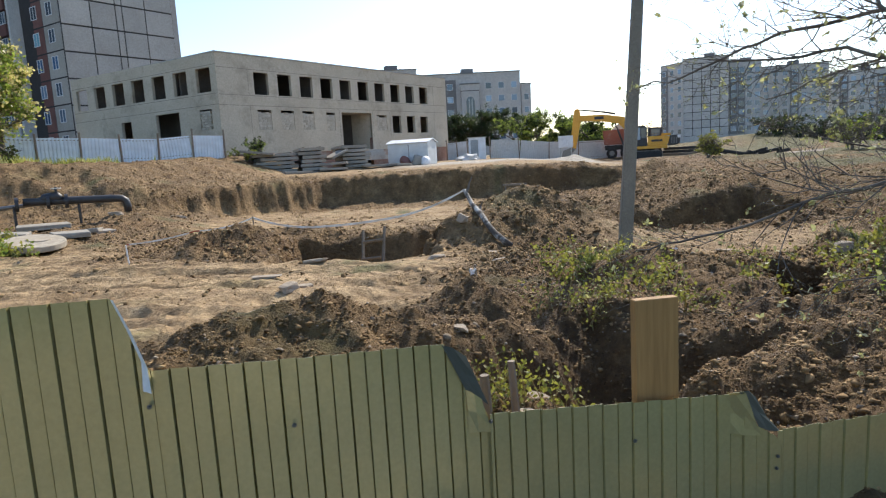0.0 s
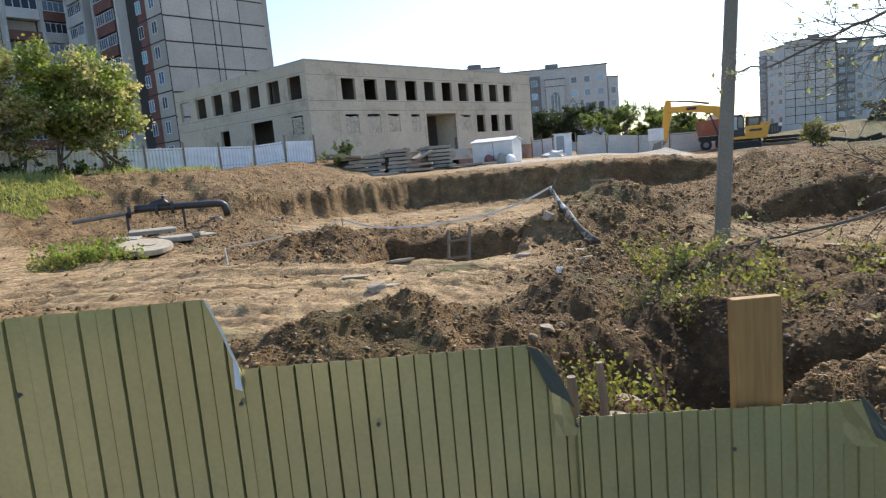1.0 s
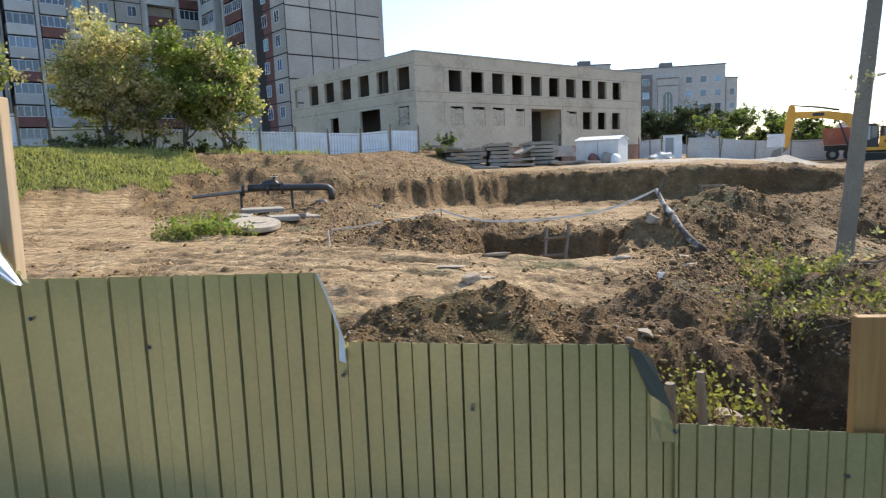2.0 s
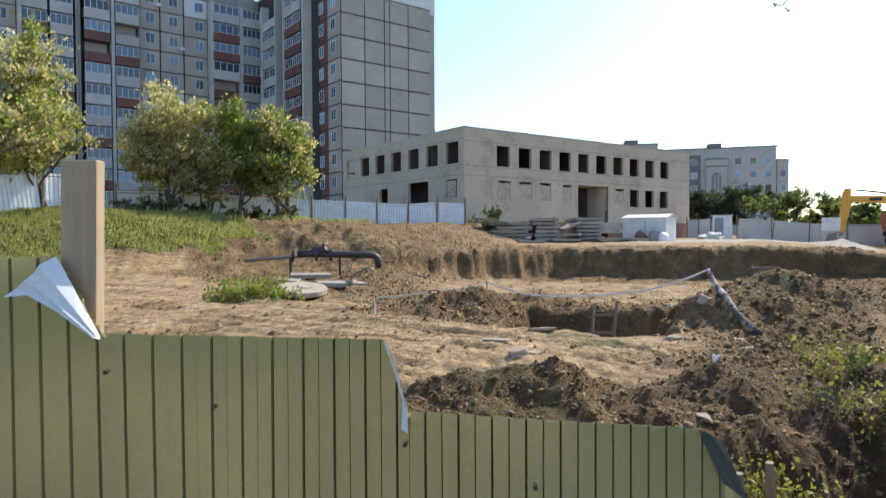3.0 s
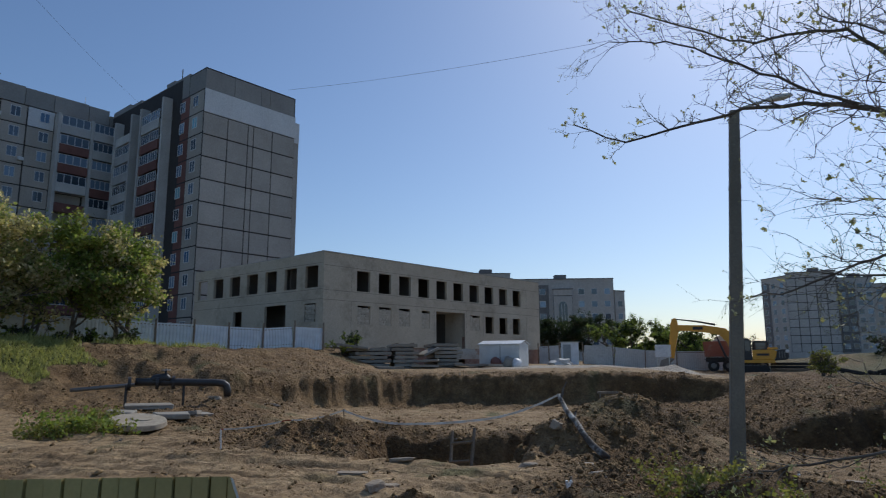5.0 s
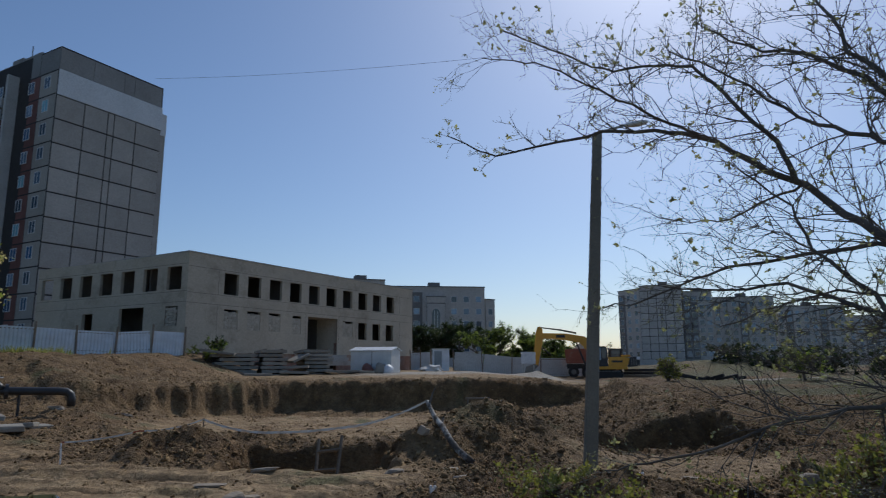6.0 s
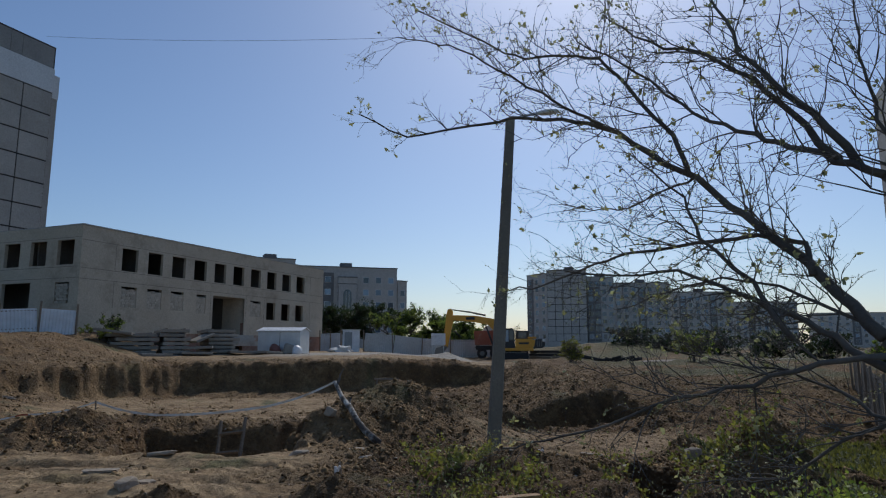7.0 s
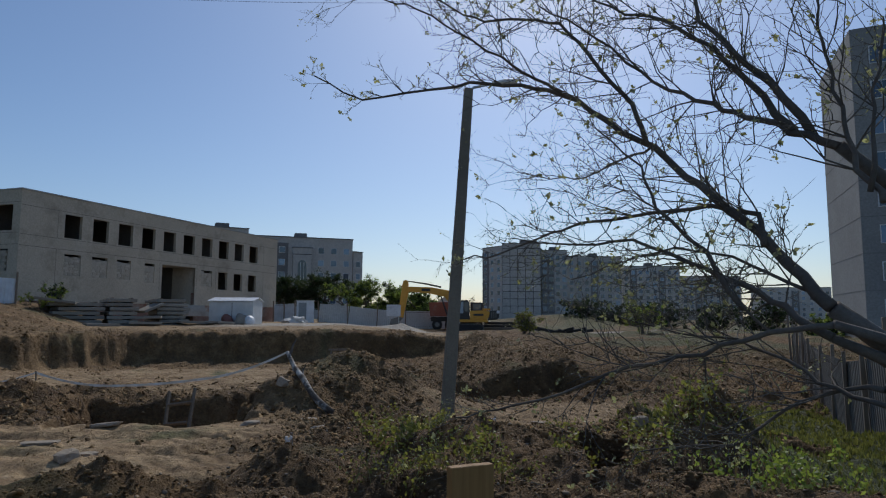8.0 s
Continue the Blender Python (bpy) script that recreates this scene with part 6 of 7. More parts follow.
BOUGHS = [
    ("main", [(2.85, 2.73, 1.67), (2.81, 2.97, 1.92), (2.75, 3.22, 2.18), (2.66, 3.48, 2.45), (2.50, 3.76, 2.74), (2.34, 4.03, 3.00), (2.13, 4.31, 3.27), (1.88, 4.58, 3.41), (1.57, 4.85, 3.47), (1.27, 5.09, 3.49), (0.77, 5.33, 3.42), (0.38, 5.52, 3.67)]),
    ("fork", [(2.46, 3.75, 2.75), (2.42, 3.86, 3.08), (2.30, 4.02, 3.33), (2.17, 4.17, 3.62), (2.10, 4.29, 3.80), (1.89, 4.46, 3.89), (1.63, 4.64, 3.92), (1.43, 4.78, 4.04), (1.09, 4.94, 4.28), (0.82, 5.07, 4.47)]),
    ("spray", [(2.13, 4.31, 3.27), (1.90, 4.30, 3.36), (1.64, 4.30, 3.50), (1.35, 4.50, 3.74), (1.10, 4.67, 3.97), (0.85, 4.80, 4.07), (0.63, 4.96, 4.16)]),
    ("spur", [(2.50, 3.76, 2.74), (2.45, 4.00, 2.74), (2.30, 4.30, 2.66), (2.10, 4.50, 2.66), (1.90, 4.60, 2.72)]),
    ("upper", [(2.82, 2.61, 2.49), (2.77, 2.85, 2.63), (2.70, 3.09, 2.78), (2.62, 3.32, 2.91), (2.50, 3.56, 3.08), (2.36, 3.81, 3.36), (2.16, 4.07, 3.69), (1.93, 4.32, 3.94)]),
    ("upper2", [(2.78, 2.87, 2.63), (2.71, 3.08, 2.98), (2.63, 3.29, 3.27), (2.46, 3.55, 3.54), (2.25, 3.81, 3.71), (2.07, 4.03, 3.97)]),
    ("upper3", [(2.82, 2.76, 2.59), (2.71, 2.92, 2.92), (2.60, 3.07, 3.14), (2.49, 3.20, 3.40), (2.42, 3.31, 3.71), (2.41, 3.36, 3.97)]),
    ("mid", [(2.73, 3.04, 2.01), (2.80, 3.14, 2.22), (2.68, 3.41, 2.30), (2.45, 3.72, 2.30), (2.20, 4.01, 2.28), (1.97, 4.25, 2.21), (1.68, 4.51, 2.08), (1.48, 4.71, 2.05)]),
    ("mid2", [(2.60, 3.09, 1.67), (2.52, 3.28, 1.99), (2.36, 3.52, 2.30), (2.33, 3.66, 2.59), (2.16, 3.87, 2.87)]),
    ("low", [(2.77, 2.67, 1.52), (2.71, 2.89, 1.67), (2.63, 3.11, 1.80), (2.47, 3.38, 1.96), (2.28, 3.65, 2.10), (2.02, 3.93, 2.09), (1.73, 4.19, 2.15)]),
    ("low2", [(2.70, 2.59, 1.59), (2.56, 2.86, 1.54), (2.37, 3.15, 1.43), (2.10, 3.44, 1.35), (1.80, 3.72, 1.15), (1.46, 3.97, 1.04), (1.25, 4.15, 0.97)]),
    ("low3", [(2.84, 2.45, 1.29), (2.76, 2.65, 1.27), (2.65, 2.87, 1.16), (2.52, 3.09, 0.93), (2.33, 3.33, 0.89), (2.19, 3.52, 0.83)]),
    ("right1", [(2.79, 2.35, 2.15), (2.79, 2.48, 2.34), (2.81, 2.57, 2.59), (2.84, 2.66, 2.89), (2.88, 2.74, 3.21), (2.92, 2.80, 3.51)]),
    ("right2", [(2.76, 2.39, 2.22), (2.82, 2.43, 2.52), (2.90, 2.43, 2.84), (2.97, 2.45, 3.12)]),
    ("cross1", [(2.89, 2.69, 1.63), (2.82, 2.96, 1.81), (2.70, 3.26, 1.98), (2.53, 3.56, 2.05), (2.32, 3.87, 2.00), (2.09, 4.16, 1.88)]),
    ("cross2", [(2.76, 2.39, 1.22), (2.73, 2.63, 1.27), (2.70, 2.86, 1.39), (2.59, 3.15, 1.50), (2.43, 3.44, 1.53), (2.20, 3.76, 1.63)]),
]
BOUGH_R = {"spray": (0.013, 0.004), "spur": (0.010, 0.003), "main": (0.036, 0.006), "fork": (0.019, 0.005), "upper": (0.024, 0.005), "upper2": (0.024, 0.005), "upper3": (0.026, 0.005),
          "mid": (0.019, 0.005), "mid2": (0.018, 0.005), "low": (0.024, 0.005), "low2": (0.018, 0.005), "low3": (0.014, 0.004),
          "right1": (0.018, 0.005), "right2": (0.014, 0.004), "cross1": (0.013, 0.004), "cross2": (0.013, 0.004)}


def leaf_quads(verts, faces, c, d, size, rnd, n=1):
    for _ in range(n):
        a = Vector((rnd.gauss(0, 1), rnd.gauss(0, 1), rnd.gauss(0, 1))).normalized()
        a = (a + d * 0.6).normalized()
        b = a.cross(Vector((rnd.gauss(0, 1), rnd.gauss(0, 1), rnd.gauss(0, 1)))).normalized()
        s = size * rnd.uniform(0.6, 1.3)
        k = len(verts)
        verts += [c, c + a * s * 0.5 + b * s * 0.32, c + a * s, c + a * s * 0.5 - b * s * 0.32]
        faces.append((k, k + 1, k + 2, k + 3))


def build_bare_tree():
    rnd = random.Random(17)
    tree = empty("bare_tree", Matrix.Translation((4.0, 2.43, 0.0)), label="dark bare tree with budding twigs, limbs spreading over the site", category="tree")
    off = Vector((-4.0, -2.43, 0.0))
    bm = tube(bmesh.new(), [Vector((4.05, 2.45, -0.4)), Vector((3.95, 2.42, 0.3)), Vector((3.65, 2.45, 0.9)), Vector((3.3, 2.55, 1.28)), Vector((3.05, 2.64, 1.5)), Vector((2.85, 2.73, 1.67))], [0.13, 0.11, 0.09, 0.07, 0.056, 0.047], 10)
    bmesh.ops.translate(bm, vec=off, verts=bm.verts)
    part("trunk", bm, BARK, tree, "", True)
    bm = tube(bmesh.new(), [Vector((3.75, 2.44, 0.8)), Vector((3.5, 2.45, 1.6)), Vector((3.15, 2.5, 2.2)), Vector((2.82, 2.61, 2.49))], [0.06, 0.048, 0.04, 0.031], 8)
    for bx in ([Vector((3.4, 2.52, 1.18)), Vector((3.0, 2.6, 1.42)), Vector((2.77, 2.67, 1.52))], [Vector((3.45, 2.5, 1.1)), Vector((3.0, 2.52, 1.5)), Vector((2.70, 2.59, 1.59))], [Vector((3.6, 2.46, 0.95)), Vector((3.1, 2.42, 1.2)), Vector((2.84, 2.45, 1.29))]):
        tube(bm, bx, [0.045, 0.032, 0.022], 7)
    bmesh.ops.translate(bm, vec=off, verts=bm.verts)
    part("fork", bm, BARK, tree, "", True)
    twigs = bmesh.new()
    lv, lf = [], []

    def twig(p, d, length, r, level):
        n = 5
        pts = [p]
        q, dd = p.copy(), d.copy()
        for i in range(n):
            dd = (dd + Vector((rnd.gauss(0, 0.17), rnd.gauss(0, 0.17), rnd.gauss(0.03, 0.17)))).normalized()
            q = q + dd * length / n
            pts.append(q.copy())
        tube(twigs, pts, [r * (1 - 0.75 * i / n) for i in range(n + 1)], 5 if r > 0.004 else 4, False)
        if level < 2:
            for k in range(rnd.randint(3, 5) if level == 0 else rnd.randint(1, 3)):
                i = rnd.randint(1, n)
                side = dd.cross(Vector((rnd.gauss(0, 1), rnd.gauss(0, 1), rnd.gauss(0, 1)))).normalized()
                twig(pts[i], (dd * 0.75 + side * 0.7).normalized(), length * rnd.uniform(0.35, 0.65), r * 0.62, level + 1)
        for i in range(2, n + 1):
            if rnd.random() < 0.5:      # buds
                leaf_quads(lv, lf, pts[i], dd, 0.013, rnd, 1)
        if rnd.random() < 0.09:
            leaf_quads(lv, lf, pts[-1], dd, 0.034, rnd, rnd.randint(3, 6))

    for name, pts in BOUGHS:
        r0, r1 = BOUGH_R[name]
        pts = [Vector(p) for p in pts]
        fine = []
        for a, b in zip(pts, pts[1:]):
            for k in range(3):
                w = a.lerp(b, k / 3)
                fine.append(w + Vector((rnd.gauss(0, 0.008), rnd.gauss(0, 0.01), rnd.gauss(0, 0.008))))
        fine.append(pts[-1])
        n = len(fine) - 1
        bm = tube(bmesh.new(), fine, [r0 + (r1 - r0) * (i / n) ** 0.8 for i in range(n + 1)], 8)
        bmesh.ops.translate(bm, vec=off, verts=bm.verts)
        part("limb", bm, BARK, tree, "", True)
        for i in range(3, n + 1):
            dd = (fine[i] - fine[i - 1]).normalized()
            for k in range(2 if rnd.random() < 0.55 else 1):
                side = dd.cross(Vector((rnd.gauss(0, 1), rnd.gauss(0, 1), rnd.gauss(0, 1)))).normalized()
                rr = (r0 + (r1 - r0) * (i / n)) * 0.45
                twig(fine[i], (dd * 0.8 + side * 0.75 + Vector((-0.1, 0, 0.05))).normalized(), rnd.uniform(0.3, 0.85) * (1 - (0.72 if name == "main" else 0.42) * i / n), min(max(rr, 0.0028), 0.0055), 0)
    bmesh.ops.translate(twigs, vec=off, verts=twigs.verts)
    tagged(part("twig", twigs, BARK, tree), kind="stuff")
    tagged(raw("young_foliage", [v + off for v in lv], lf, LEAF_BUD, tree, "pale green buds and young leaves"), kind="stuff")


build_bare_tree()

# ---------- leafy trees ----------


def leafy_tree(az, dist, height, rx, mats, leaves, seed, size=0.16, trunk_h=0.28, label="", z=None, name="tree", lean=0.0, stems=1):
    rnd = random.Random(seed)
    base = polar(az, dist)
    base.z = ground_z(base.x, base.y) if z is None else z
    tree = empty(name, Matrix.Translation(base), label=label, category="tree" if name != "bush" else "bush")
    wood = bmesh.new()
    tips = []

    def grow(p, d, length, r, level):
        n = 4
        pts = [p]
        q, dd = p.copy(), d.copy()
        for i in range(n):
            dd = (dd + Vector((rnd.gauss(0, 0.14), rnd.gauss(0, 0.14), rnd.gauss(0.05, 0.1)))).normalized()
            q = q + dd * length / n
            pts.append(q.copy())
            if level >= 2:
                tips.append((q.copy(), dd.copy()))
        tube(wood, pts, [r * (1 - 0.6 * i / n) for i in range(n + 1)], 6 if level < 2 else 4, False)
        if level < 3:
            for k in range((7, 5, 4)[level]):
                i = rnd.randint(2, n) if level else rnd.randint(1, n)
                ang = rnd.uniform(0, 2 * math.pi)
                side = Vector((math.cos(ang), math.sin(ang), rnd.uniform(-0.35, 0.45)))
                grow(pts[i], (dd * (0.65 if level else 0.5) + side * 0.9).normalized(), length * rnd.uniform(0.5, 0.75), r * 0.5, level + 1)

    for s in range(stems):
        d0 = Vector((rnd.gauss(0, 0.22 if stems > 1 else 0.06) + lean, rnd.gauss(0, 0.1), 1)).normalized()
        grow(Vector((rnd.gauss(0, 0.25) if stems > 1 else 0, 0, -0.15)), d0, height * (trunk_h + 0.25), 0.035 * height ** 0.8 / (1 if stems == 1 else 1.5), 0)
    # fit the twigs into the crown's breadth and height
    hx = sorted(max(abs(t[0].x), abs(t[0].y)) for t in tips)[int(len(tips) * 0.95)]
    hz = sorted(t[0].z for t in tips)[int(len(tips) * 0.985)]
    sx_, sz_ = rx / hx, height / hz
    for v in wood.verts:
        f = min(1.0, max(v.co.z, 0) / (height * 0.3))
        v.co = Vector((v.co.x * (1 + (sx_ - 1) * f), v.co.y * (1 + (sx_ - 1) * f), v.co.z * sz_))
    part("trunk", wood, BARK, tree, "", True)
    sets = {m.name: ([], [], m) for m in mats}
    clumps = []
    while len(clumps) < max(110, leaves // 45):
        p, d = tips[rnd.randrange(len(tips))]
        p = Vector((p.x * sx_, p.y * sx_, p.z * sz_))
        if p.z > height * trunk_h * 0.8 or rnd.random() < 0.05:
            clumps.append((p + Vector((rnd.gauss(0, 0.02), rnd.gauss(0, 0.02), rnd.gauss(0, 0.02))) * height, d, rnd.uniform(0.014, 0.05) * height, rnd.choice(mats).name))
    for k in range(leaves):
        p, d, wide, key = clumps[rnd.randrange(len(clumps))]
        v, f, _ = sets[key if rnd.random() < 0.7 else rnd.choice(mats).name]
        leaf_quads(v, f, p + Vector((rnd.gauss(0, 1), rnd.gauss(0, 1), rnd.gauss(0, 0.8))) * wide, d, size, rnd, 1)
    for v, f, m_ in sets.values():
        if f:
            tagged(raw("crown", v, f, m_, tree), kind="stuff")
    return tree


leafy_tree(42.8, 38.5, 6.6, 2.15, [LEAF_YELLOW, LEAF_YELLOW, LEAF_YOUNG], 17000, 1, 0.19, 0.2, "young tree with thin yellowish blossom-like foliage by the fence", stems=2)
leafy_tree(39.9, 39.0, 5.6, 1.6, [LEAF_YELLOW, LEAF_YELLOW, LEAF_GREEN], 10000, 2, 0.19, 0.2, "young yellow-green tree by the pale fence", stems=2)
leafy_tree(37.0, 39.0, 6.2, 1.6, [LEAF_GREEN, LEAF_GREEN, LEAF_WEED], 14000, 3, 0.19, 0.2, "young bright green tree by the pale fence", stems=2)
leafy_tree(33.5, 38.5, 6.0, 1.9, [LEAF_GREEN, LEAF_GREEN, LEAF_YELLOW], 16000, 4, 0.19, 0.17, "green tree with uneven crown by the pale fence", stems=3)
leafy_tree(51.3, 35.5, 7.6, 2.6, [LEAF_GREEN, LEAF_YELLOW], 15000, 5, 0.19, 0.16, "tall yellow-green tree by the grass bank", stems=2)
leafy_tree(56.0, 32.0, 7.6, 2.7, [LEAF_GREEN, LEAF_YELLOW], 9000, 15, 0.19, 0.16, "yellow-green tree past the grass bank", stems=2)
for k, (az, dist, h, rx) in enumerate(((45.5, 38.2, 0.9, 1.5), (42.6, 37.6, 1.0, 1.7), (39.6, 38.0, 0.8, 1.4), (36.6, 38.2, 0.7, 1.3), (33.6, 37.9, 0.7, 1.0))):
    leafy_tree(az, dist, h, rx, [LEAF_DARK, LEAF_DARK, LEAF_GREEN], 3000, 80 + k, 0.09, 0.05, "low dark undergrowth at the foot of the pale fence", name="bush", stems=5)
leafy_tree(15.1, 48.8, 1.75, 0.85, [LEAF_GREEN, LEAF_DARK], 5000, 6, 0.085, 0.05, "small dark green bush at the school corner", name="bush", stems=4)
leafy_tree(16.6, 47.5, 0.8, 0.9, [LEAF_WEED, LEAF_GREEN], 2200, 16, 0.08, 0.05, "low green bush by the pale fence end", name="bush", stems=4)
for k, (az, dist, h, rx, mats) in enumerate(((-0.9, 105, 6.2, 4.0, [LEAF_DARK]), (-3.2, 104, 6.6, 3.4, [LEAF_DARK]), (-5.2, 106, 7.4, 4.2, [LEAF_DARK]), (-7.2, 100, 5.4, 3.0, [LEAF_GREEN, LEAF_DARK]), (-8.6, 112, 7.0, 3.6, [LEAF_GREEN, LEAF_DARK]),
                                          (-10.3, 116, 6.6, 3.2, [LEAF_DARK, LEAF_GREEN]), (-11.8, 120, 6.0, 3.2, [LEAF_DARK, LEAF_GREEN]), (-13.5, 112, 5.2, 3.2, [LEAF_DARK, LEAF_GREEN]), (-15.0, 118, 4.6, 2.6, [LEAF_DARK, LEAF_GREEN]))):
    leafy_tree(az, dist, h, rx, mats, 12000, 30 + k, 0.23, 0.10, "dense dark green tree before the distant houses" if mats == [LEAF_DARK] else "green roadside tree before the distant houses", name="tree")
leafy_tree(-18.2, 150, 5.0, 2.6, [LEAF_DARK], 250, 50, 0.3, 0.2, "nearly bare small tree in the distance")
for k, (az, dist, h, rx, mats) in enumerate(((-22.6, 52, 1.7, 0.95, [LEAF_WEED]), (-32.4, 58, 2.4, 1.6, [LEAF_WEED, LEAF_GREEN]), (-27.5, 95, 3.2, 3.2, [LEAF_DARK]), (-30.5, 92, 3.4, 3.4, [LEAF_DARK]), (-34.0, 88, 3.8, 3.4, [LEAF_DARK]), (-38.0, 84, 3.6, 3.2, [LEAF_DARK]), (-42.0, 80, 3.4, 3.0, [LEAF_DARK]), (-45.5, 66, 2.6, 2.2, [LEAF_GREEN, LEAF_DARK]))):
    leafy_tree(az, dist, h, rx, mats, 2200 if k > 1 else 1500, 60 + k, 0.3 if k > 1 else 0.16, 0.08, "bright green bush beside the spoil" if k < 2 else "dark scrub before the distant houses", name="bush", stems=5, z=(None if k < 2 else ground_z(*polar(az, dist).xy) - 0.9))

# ---------- weeds and grass ----------


def weed(az, dist, h, spread, n_stems, mat, seed, label, leaf=0.05, per=15):
    rnd = random.Random(seed)
    base = polar(az, dist)
    base.z = ground_z(base.x, base.y)
    plant = empty("weed", Matrix.Translation(base), label=label, category="weed", group="weeds on the site")
    stems, v, f = bmesh.new(), [], []
    for s in range(n_stems):
        x, y = rnd.gauss(0, spread * 0.45), rnd.gauss(0, spread * 0.35)
        z0 = ground_z(base.x + x, base.y + y) - base.z
        d = Vector((rnd.gauss(0, 0.35), rnd.gauss(0, 0.35), 1)).normalized()
        hh = h * rnd.uniform(0.45, 1.0)
        p = Vector((x, y, z0 - 0.03))
        pts = [p + d * hh * t + Vector((0, 0, -0.12 * hh * t * t)) + Vector((rnd.gauss(0, 0.01), rnd.gauss(0, 0.01), 0)) for t in (0, 0.35, 0.7, 1.0)]
        tube(stems, pts, [0.006, 0.005, 0.004, 0.002], 4, False)
        for k in range(per):
            t = rnd.uniform(0.15, 1)
            q = p + d * hh * t + Vector((rnd.gauss(0, 0.055), rnd.gauss(0, 0.055), rnd.gauss(0, 0.03)))
            leaf_quads(v, f, q, Vector((0, 0, 0.3)), leaf, rnd, 1)
    tagged(part("stem", stems, DRY, plant), kind="stuff")
    tagged(raw("foliage", v, f, mat, plant), kind="stuff")


W = "yellow-green leafy weed growing from loose soil"
for k, (az, d, h, sp, n, mat) in enumerate(((-14.3, 12.4, 0.55, 0.8, 26, LEAF_WEED), (-16.6, 12.2, 0.6, 0.8, 26, LEAF_YELLOW), (-12.3, 12.0, 0.5, 0.7, 22, LEAF_WEED), (-18.0, 12.3, 0.5, 0.6, 20, LEAF_YELLOW),
                                           (-12.0, 8.6, 0.42, 0.6, 16, LEAF_WEED), (-14.0, 9.6, 0.45, 0.6, 16, LEAF_WEED), (-10.8, 6.6, 0.45, 0.55, 16, LEAF_WEED), (-13.4, 6.4, 0.42, 0.5, 14, LEAF_WEED), (-17.5, 8.0, 0.4, 0.5, 12, LEAF_WEED),
                                           (-5.6, 4.5, 0.5, 0.35, 14, LEAF_WEED), (-3.6, 4.1, 0.4, 0.3, 10, LEAF_WEED), (-8.2, 4.2, 0.35, 0.35, 9, LEAF_WEED), (-29.6, 8.6, 0.5, 0.6, 14, LEAF_WEED), (-33.0, 8.8, 0.45, 0.7, 14, LEAF_WEED), (-20.9, 6.4, 0.4, 0.4, 10, LEAF_WEED),
                                           (-36.0, 9.0, 0.5, 0.8, 16, LEAF_WEED), (-41.0, 7.5, 0.55, 0.8, 18, LEAF_GREEN), (-44.5, 8.5, 0.6, 0.9, 18, LEAF_GREEN), (-31.0, 11.0, 0.4, 0.8, 14, LEAF_WEED), (-24.5, 12.5, 0.4, 0.7, 12, LEAF_WEED), (-16.4, 4.4, 0.7, 0.15, 3, LEAF_WEED))):
    weed(az, d, h, sp, n, mat, 100 + k, W if mat is not LEAF_YELLOW else "pale yellowish weed clump on bare soil", 0.062 if d > 7 else 0.038, 24)
for k, (az, d, h, sp, n) in enumerate(((36.6, 20.8, 0.75, 1.3, 46), (38.6, 20.6, 0.5, 1.0, 26), (35.0, 22.6, 0.55, 0.9, 24), (34.5, 20.6, 0.45, 0.8, 20))):
    weed(az, d, h, sp, n, LEAF_GREEN if k == 0 else LEAF_WEED, 140 + k, "dense dark green weed patch by the pipes", 0.10, 26)


def grass_patch(n, centre, rx, ry, turn, h, seed, label, keep=0.2, mat=None):
    rnd = np.random.RandomState(seed)
    a, r = rnd.uniform(0, 2 * np.pi, n), np.sqrt(rnd.uniform(0, 1, n))
    u, v = r * np.cos(a) * rx, r * np.sin(a) * ry
    c, s = math.cos(radians(turn)), math.sin(radians(turn))
    x, y = centre[0] + u * c - v * s, centre[1] + u * s + v * c
    z, packed, grass, pale = land(x, y)
    ok = grass > keep
    x, y, z = x[ok], y[ok], z[ok]
    m = len(x)
    hh = h * rnd.uniform(0.4, 1.1, m)
    ang = rnd.uniform(0, np.pi, m)
    w = 0.012 + 0.010 * rnd.rand(m)
    if np.hypot(*centre) > 15:
        w = w * 2.2
    lx, ly = rnd.normal(0, 0.35, m) * hh, rnd.normal(0, 0.35, m) * hh
    p0 = np.stack([x - np.cos(ang) * w, y - np.sin(ang) * w, z - 0.02], 1)
    p1 = np.stack([x + np.cos(ang) * w, y + np.sin(ang) * w, z - 0.02], 1)
    p2 = np.stack([x + lx, y + ly, z + hh], 1)
    verts = np.stack([p0, p1, p2], 1).reshape(-1, 3)
    faces = np.arange(3 * m).reshape(-1, 3)
    ob = raw("grass", verts.tolist(), faces.tolist(), mat or GRASS)
    return tagged(ob, label, "grass", kind="stuff")


grass_patch(42000, (-25.5, 22.5), 8.5, 5.0, 45, 0.17, 1, "fresh grass on the bank left of the track")
grass_patch(14000, (11.5, 12.5), 7.0, 4.5, 20, 0.11, 2, "thin fresh grass on the tipped soil", mat=GRASS_DULL)
grass_patch(9000, (9.0, 6.5), 4.5, 3.2, 20, 0.10, 3, "thin fresh grass beside the trench", mat=GRASS_DULL)
grass_patch(9000, (-26.0, 31.0), 12.0, 5.0, 25, 0.4, 4, "rough grass along the foot of the pale fence", 0.1)

# ---------- clods and stones ----------


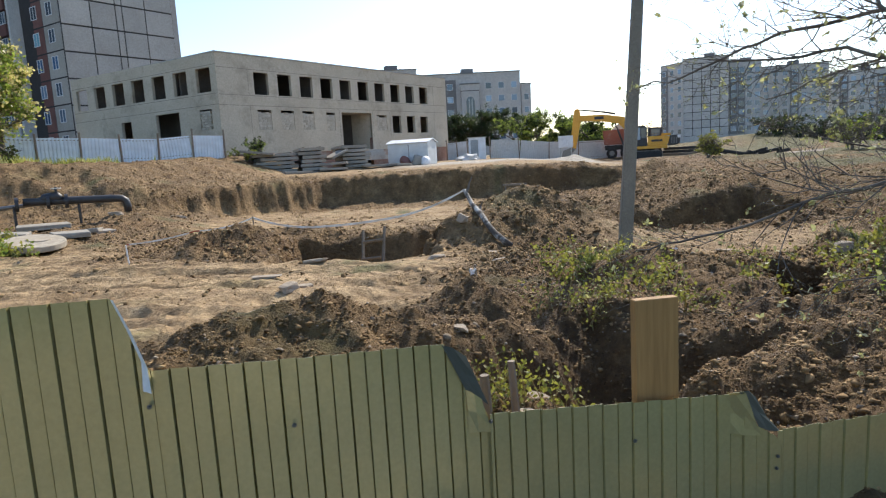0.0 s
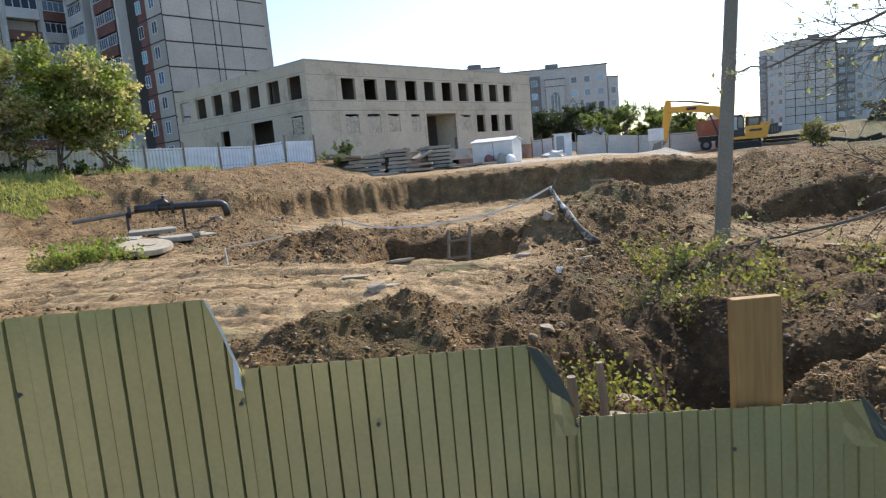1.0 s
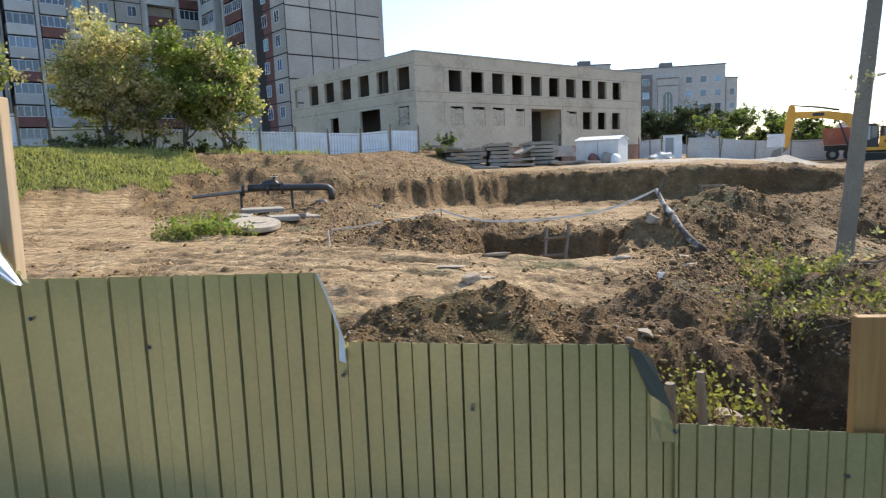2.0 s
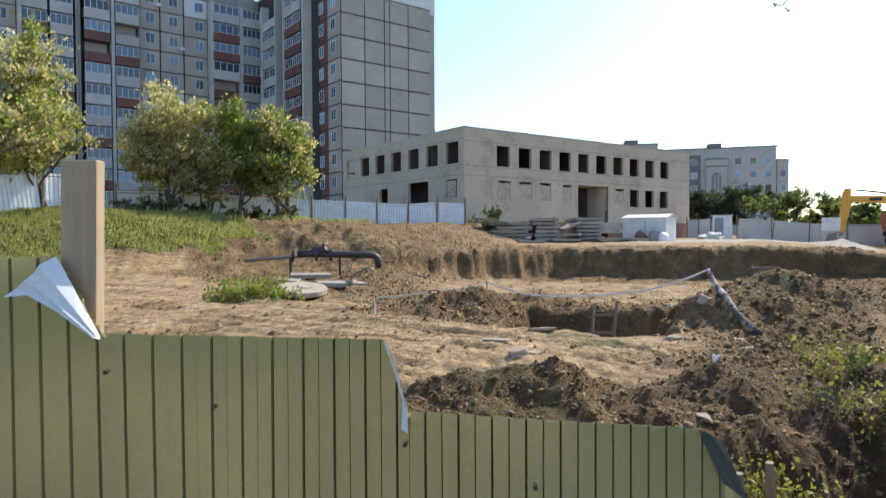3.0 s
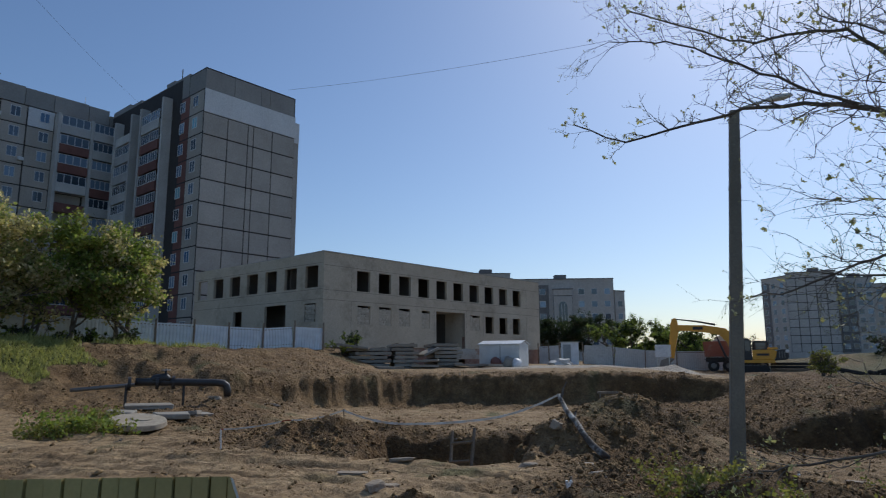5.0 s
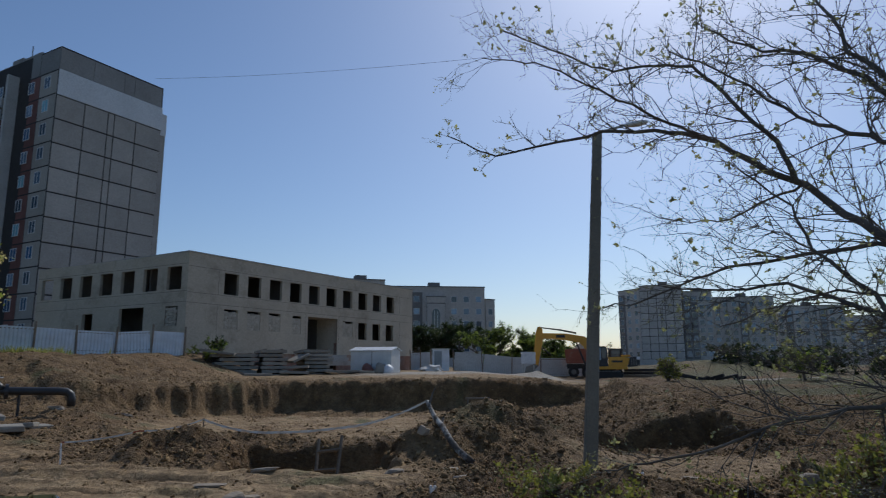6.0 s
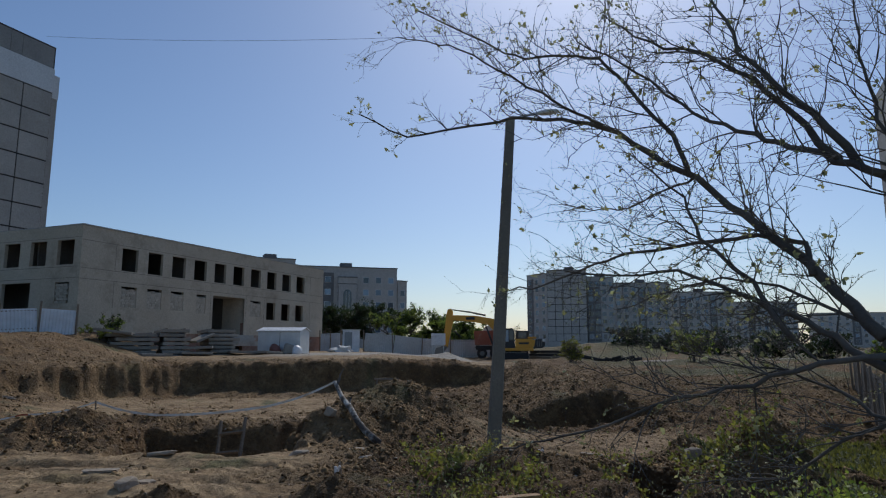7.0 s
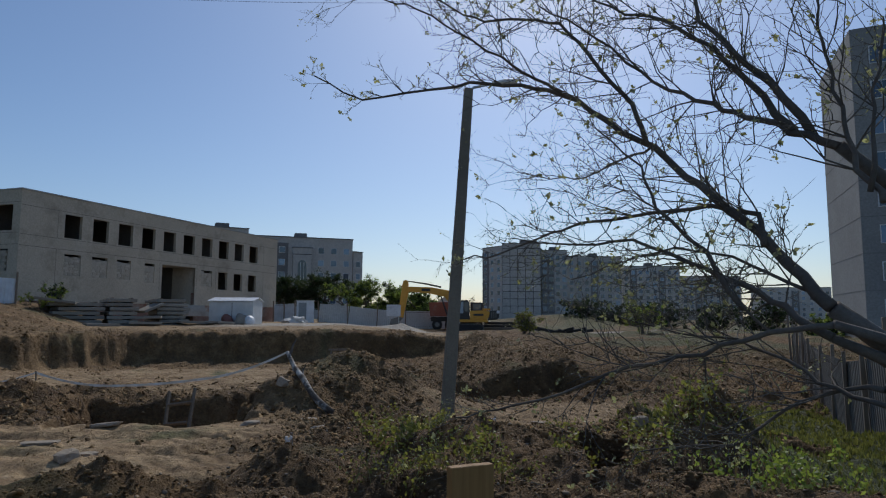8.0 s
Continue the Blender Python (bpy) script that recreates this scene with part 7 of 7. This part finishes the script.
def clods(n, r0, r1, size, seed, mat, label, fine=True):
    rnd = np.random.RandomState(seed)
    base = bmesh.new()
    if fine:
        bmesh.ops.create_icosphere(base, subdivisions=1, radius=1.0)
    else:
        bmesh.ops.create_cone(base, cap_ends=True, cap_tris=True, segments=5, radius1=1.0, radius2=0.45, depth=1.2)
        bmesh.ops.triangulate(base, faces=base.faces)
    base.verts.index_update()
    bv = np.array([v.co[:] for v in base.verts])
    bf = np.array([[v.index for v in f.verts] for f in base.faces])
    base.free()
    az = np.radians(rnd.uniform(-56, 58, n))
    d = np.exp(rnd.uniform(math.log(r0), math.log(r1), n))
    x, y = -np.sin(az) * d, np.cos(az) * d
    z, packed, grass, pale = land(x, y)
    ok = (rnd.rand(n) > np.clip(packed * 1.35, 0, 0.975)) & (grass < 0.5) & (y > 2.6)
    x, y, z = x[ok], y[ok], z[ok]
    m = len(x)
    s = np.clip(size * np.exp(rnd.normal(-0.45, 0.55, m)) * (0.55 + 0.45 * np.clip(np.hypot(x, y) / 10, 0, 2)), 0.006, size * 1.8)
    jit = 1 + 0.45 * rnd.randn(m, len(bv), 1)
    ax = np.stack([rnd.uniform(0.7, 1.4, m), rnd.uniform(0.7, 1.4, m), rnd.uniform(0.5, 0.9, m)], 1)
    v = bv[None] * jit * ax[:, None, :] * s[:, None, None]
    t = rnd.uniform(0, 2 * np.pi, m)
    c, q = np.cos(t)[:, None], np.sin(t)[:, None]
    vx, vy = v[..., 0] * c - v[..., 1] * q, v[..., 0] * q + v[..., 1] * c
    verts = np.stack([vx + x[:, None], vy + y[:, None], v[..., 2] + z[:, None] + 0.15 * s[:, None]], -1).reshape(-1, 3)
    faces = (bf[None] + (np.arange(m) * len(bv))[:, None, None]).reshape(-1, 3)
    me = bpy.data.meshes.new("clods")
    me.vertices.add(len(verts))
    me.vertices.foreach_set("co", verts.ravel())
    me.loops.add(faces.size)
    me.loops.foreach_set("vertex_index", faces.ravel().astype(np.int32))
    me.polygons.add(len(faces))
    me.polygons.foreach_set("loop_start", np.arange(0, faces.size, 3, dtype=np.int32))
    me.update(calc_edges=True)
    return tagged(mesh_obj("soil_clods" if mat is CLOD else "pebbles", me, mat), label, "soil" if mat is CLOD else "stones", kind="stuff")


def clod_material(name, stops):
    m, nt, b = mat_new(name, 0.95)
    gm = nt.nodes.new("ShaderNodeNewGeometry")
    v = coords(nt)
    n = noise_node(nt, 25, 5, 0.7, v)
    col = ramp(nt, gm.outputs["Random Per Island"], stops)
    col = mixed(nt, 0.8, col, ramp(nt, n.outputs[0], [(0.3, (0.7,) * 3), (0.7, (1.2,) * 3)]), "MULTIPLY")
    nt.links.new(col, b.inputs["Base Color"])
    bump(nt, b, n.outputs[0], 0.6, 0.02)
    return m


CLOD = clod_material("soil_clod", [(0.0, (0.10, 0.058, 0.022)), (0.5, (0.215, 0.130, 0.052)), (1.0, (0.38, 0.255, 0.120))])
PEBBLE = clod_material("limestone_pebble", [(0.0, (0.22, 0.165, 0.105)), (1.0, (0.38, 0.31, 0.23))])
clods(75000, 3.0, 14.0, 0.0145, 1, CLOD, "crumbled brown soil clods")
clods(90000, 9.0, 46.0, 0.036, 2, CLOD, "crumbled brown soil clods", False)
clods(2600, 3.2, 30.0, 0.022, 3, PEBBLE, "scattered pale limestone pebbles")

# single pale stones that stand out
rnd_s = random.Random(8)
for k, (az, d, w, dp, th) in enumerate(((16.4, 7.75, 0.26, 0.16, 0.07), (10.6, 7.2, 0.30, 0.22, 0.08), (6.9, 13.2, 0.35, 0.2, 0.12), (-4.0, 12.6, 0.3, 0.22, 0.14), (-5.2, 11.3, 0.3, 0.16, 0.14), (11.3, 13.4, 0.5, 0.25, 0.08), (0.6, 12.9, 0.32, 0.2, 0.1), (-1.9, 15.4, 0.26, 0.22, 0.2),
                                       (15.6, 11.8, 0.5, 0.18, 0.05), (3.2, 6.4, 0.22, 0.15, 0.09), (-1.2, 5.1, 0.11, 0.09, 0.05), (7.2, 5.8, 0.18, 0.13, 0.08), (13.8, 9.4, 0.25, 0.18, 0.12), (12.4, 9.8, 0.22, 0.16, 0.11), (-32.0, 13.0, 0.3, 0.2, 0.2), (-24.0, 16.5, 0.6, 0.35, 0.07), (-8.0, 4.3, 0.16, 0.12, 0.04), (-6.6, 4.0, 0.14, 0.1, 0.04), (26.5, 27.0, 0.5, 0.3, 0.15), (22.0, 27.5, 0.6, 0.2, 0.1))):
    bm = bmesh.new()
    bmesh.ops.create_icosphere(bm, subdivisions=2, radius=0.5)
    for v in bm.verts:
        kx = 1 + 0.5 * noise.noise(v.co * 2.2 + Vector((k * 5.3, 1, 2)))
        c = Vector((max(-0.36, min(0.36, v.co.x)), max(-0.36, min(0.36, v.co.y)), max(-0.34, min(0.34, v.co.z))))
        v.co = Vector((c.x * w * 1.35, c.y * dp * 1.35, c.z * th * 1.35)) * kx
    ob = bm_obj("stone", bm, PEBBLE)
    ob.matrix_basis = stand(az, d, turn=rnd_s.uniform(-40, 40)) @ pose(0, 0, th * 0.3, rnd_s.uniform(-12, 12), rnd_s.uniform(-12, 12), 0)
    tagged(ob, "pale broken limestone piece lying on the soil", "stone", "pale stones on the site")
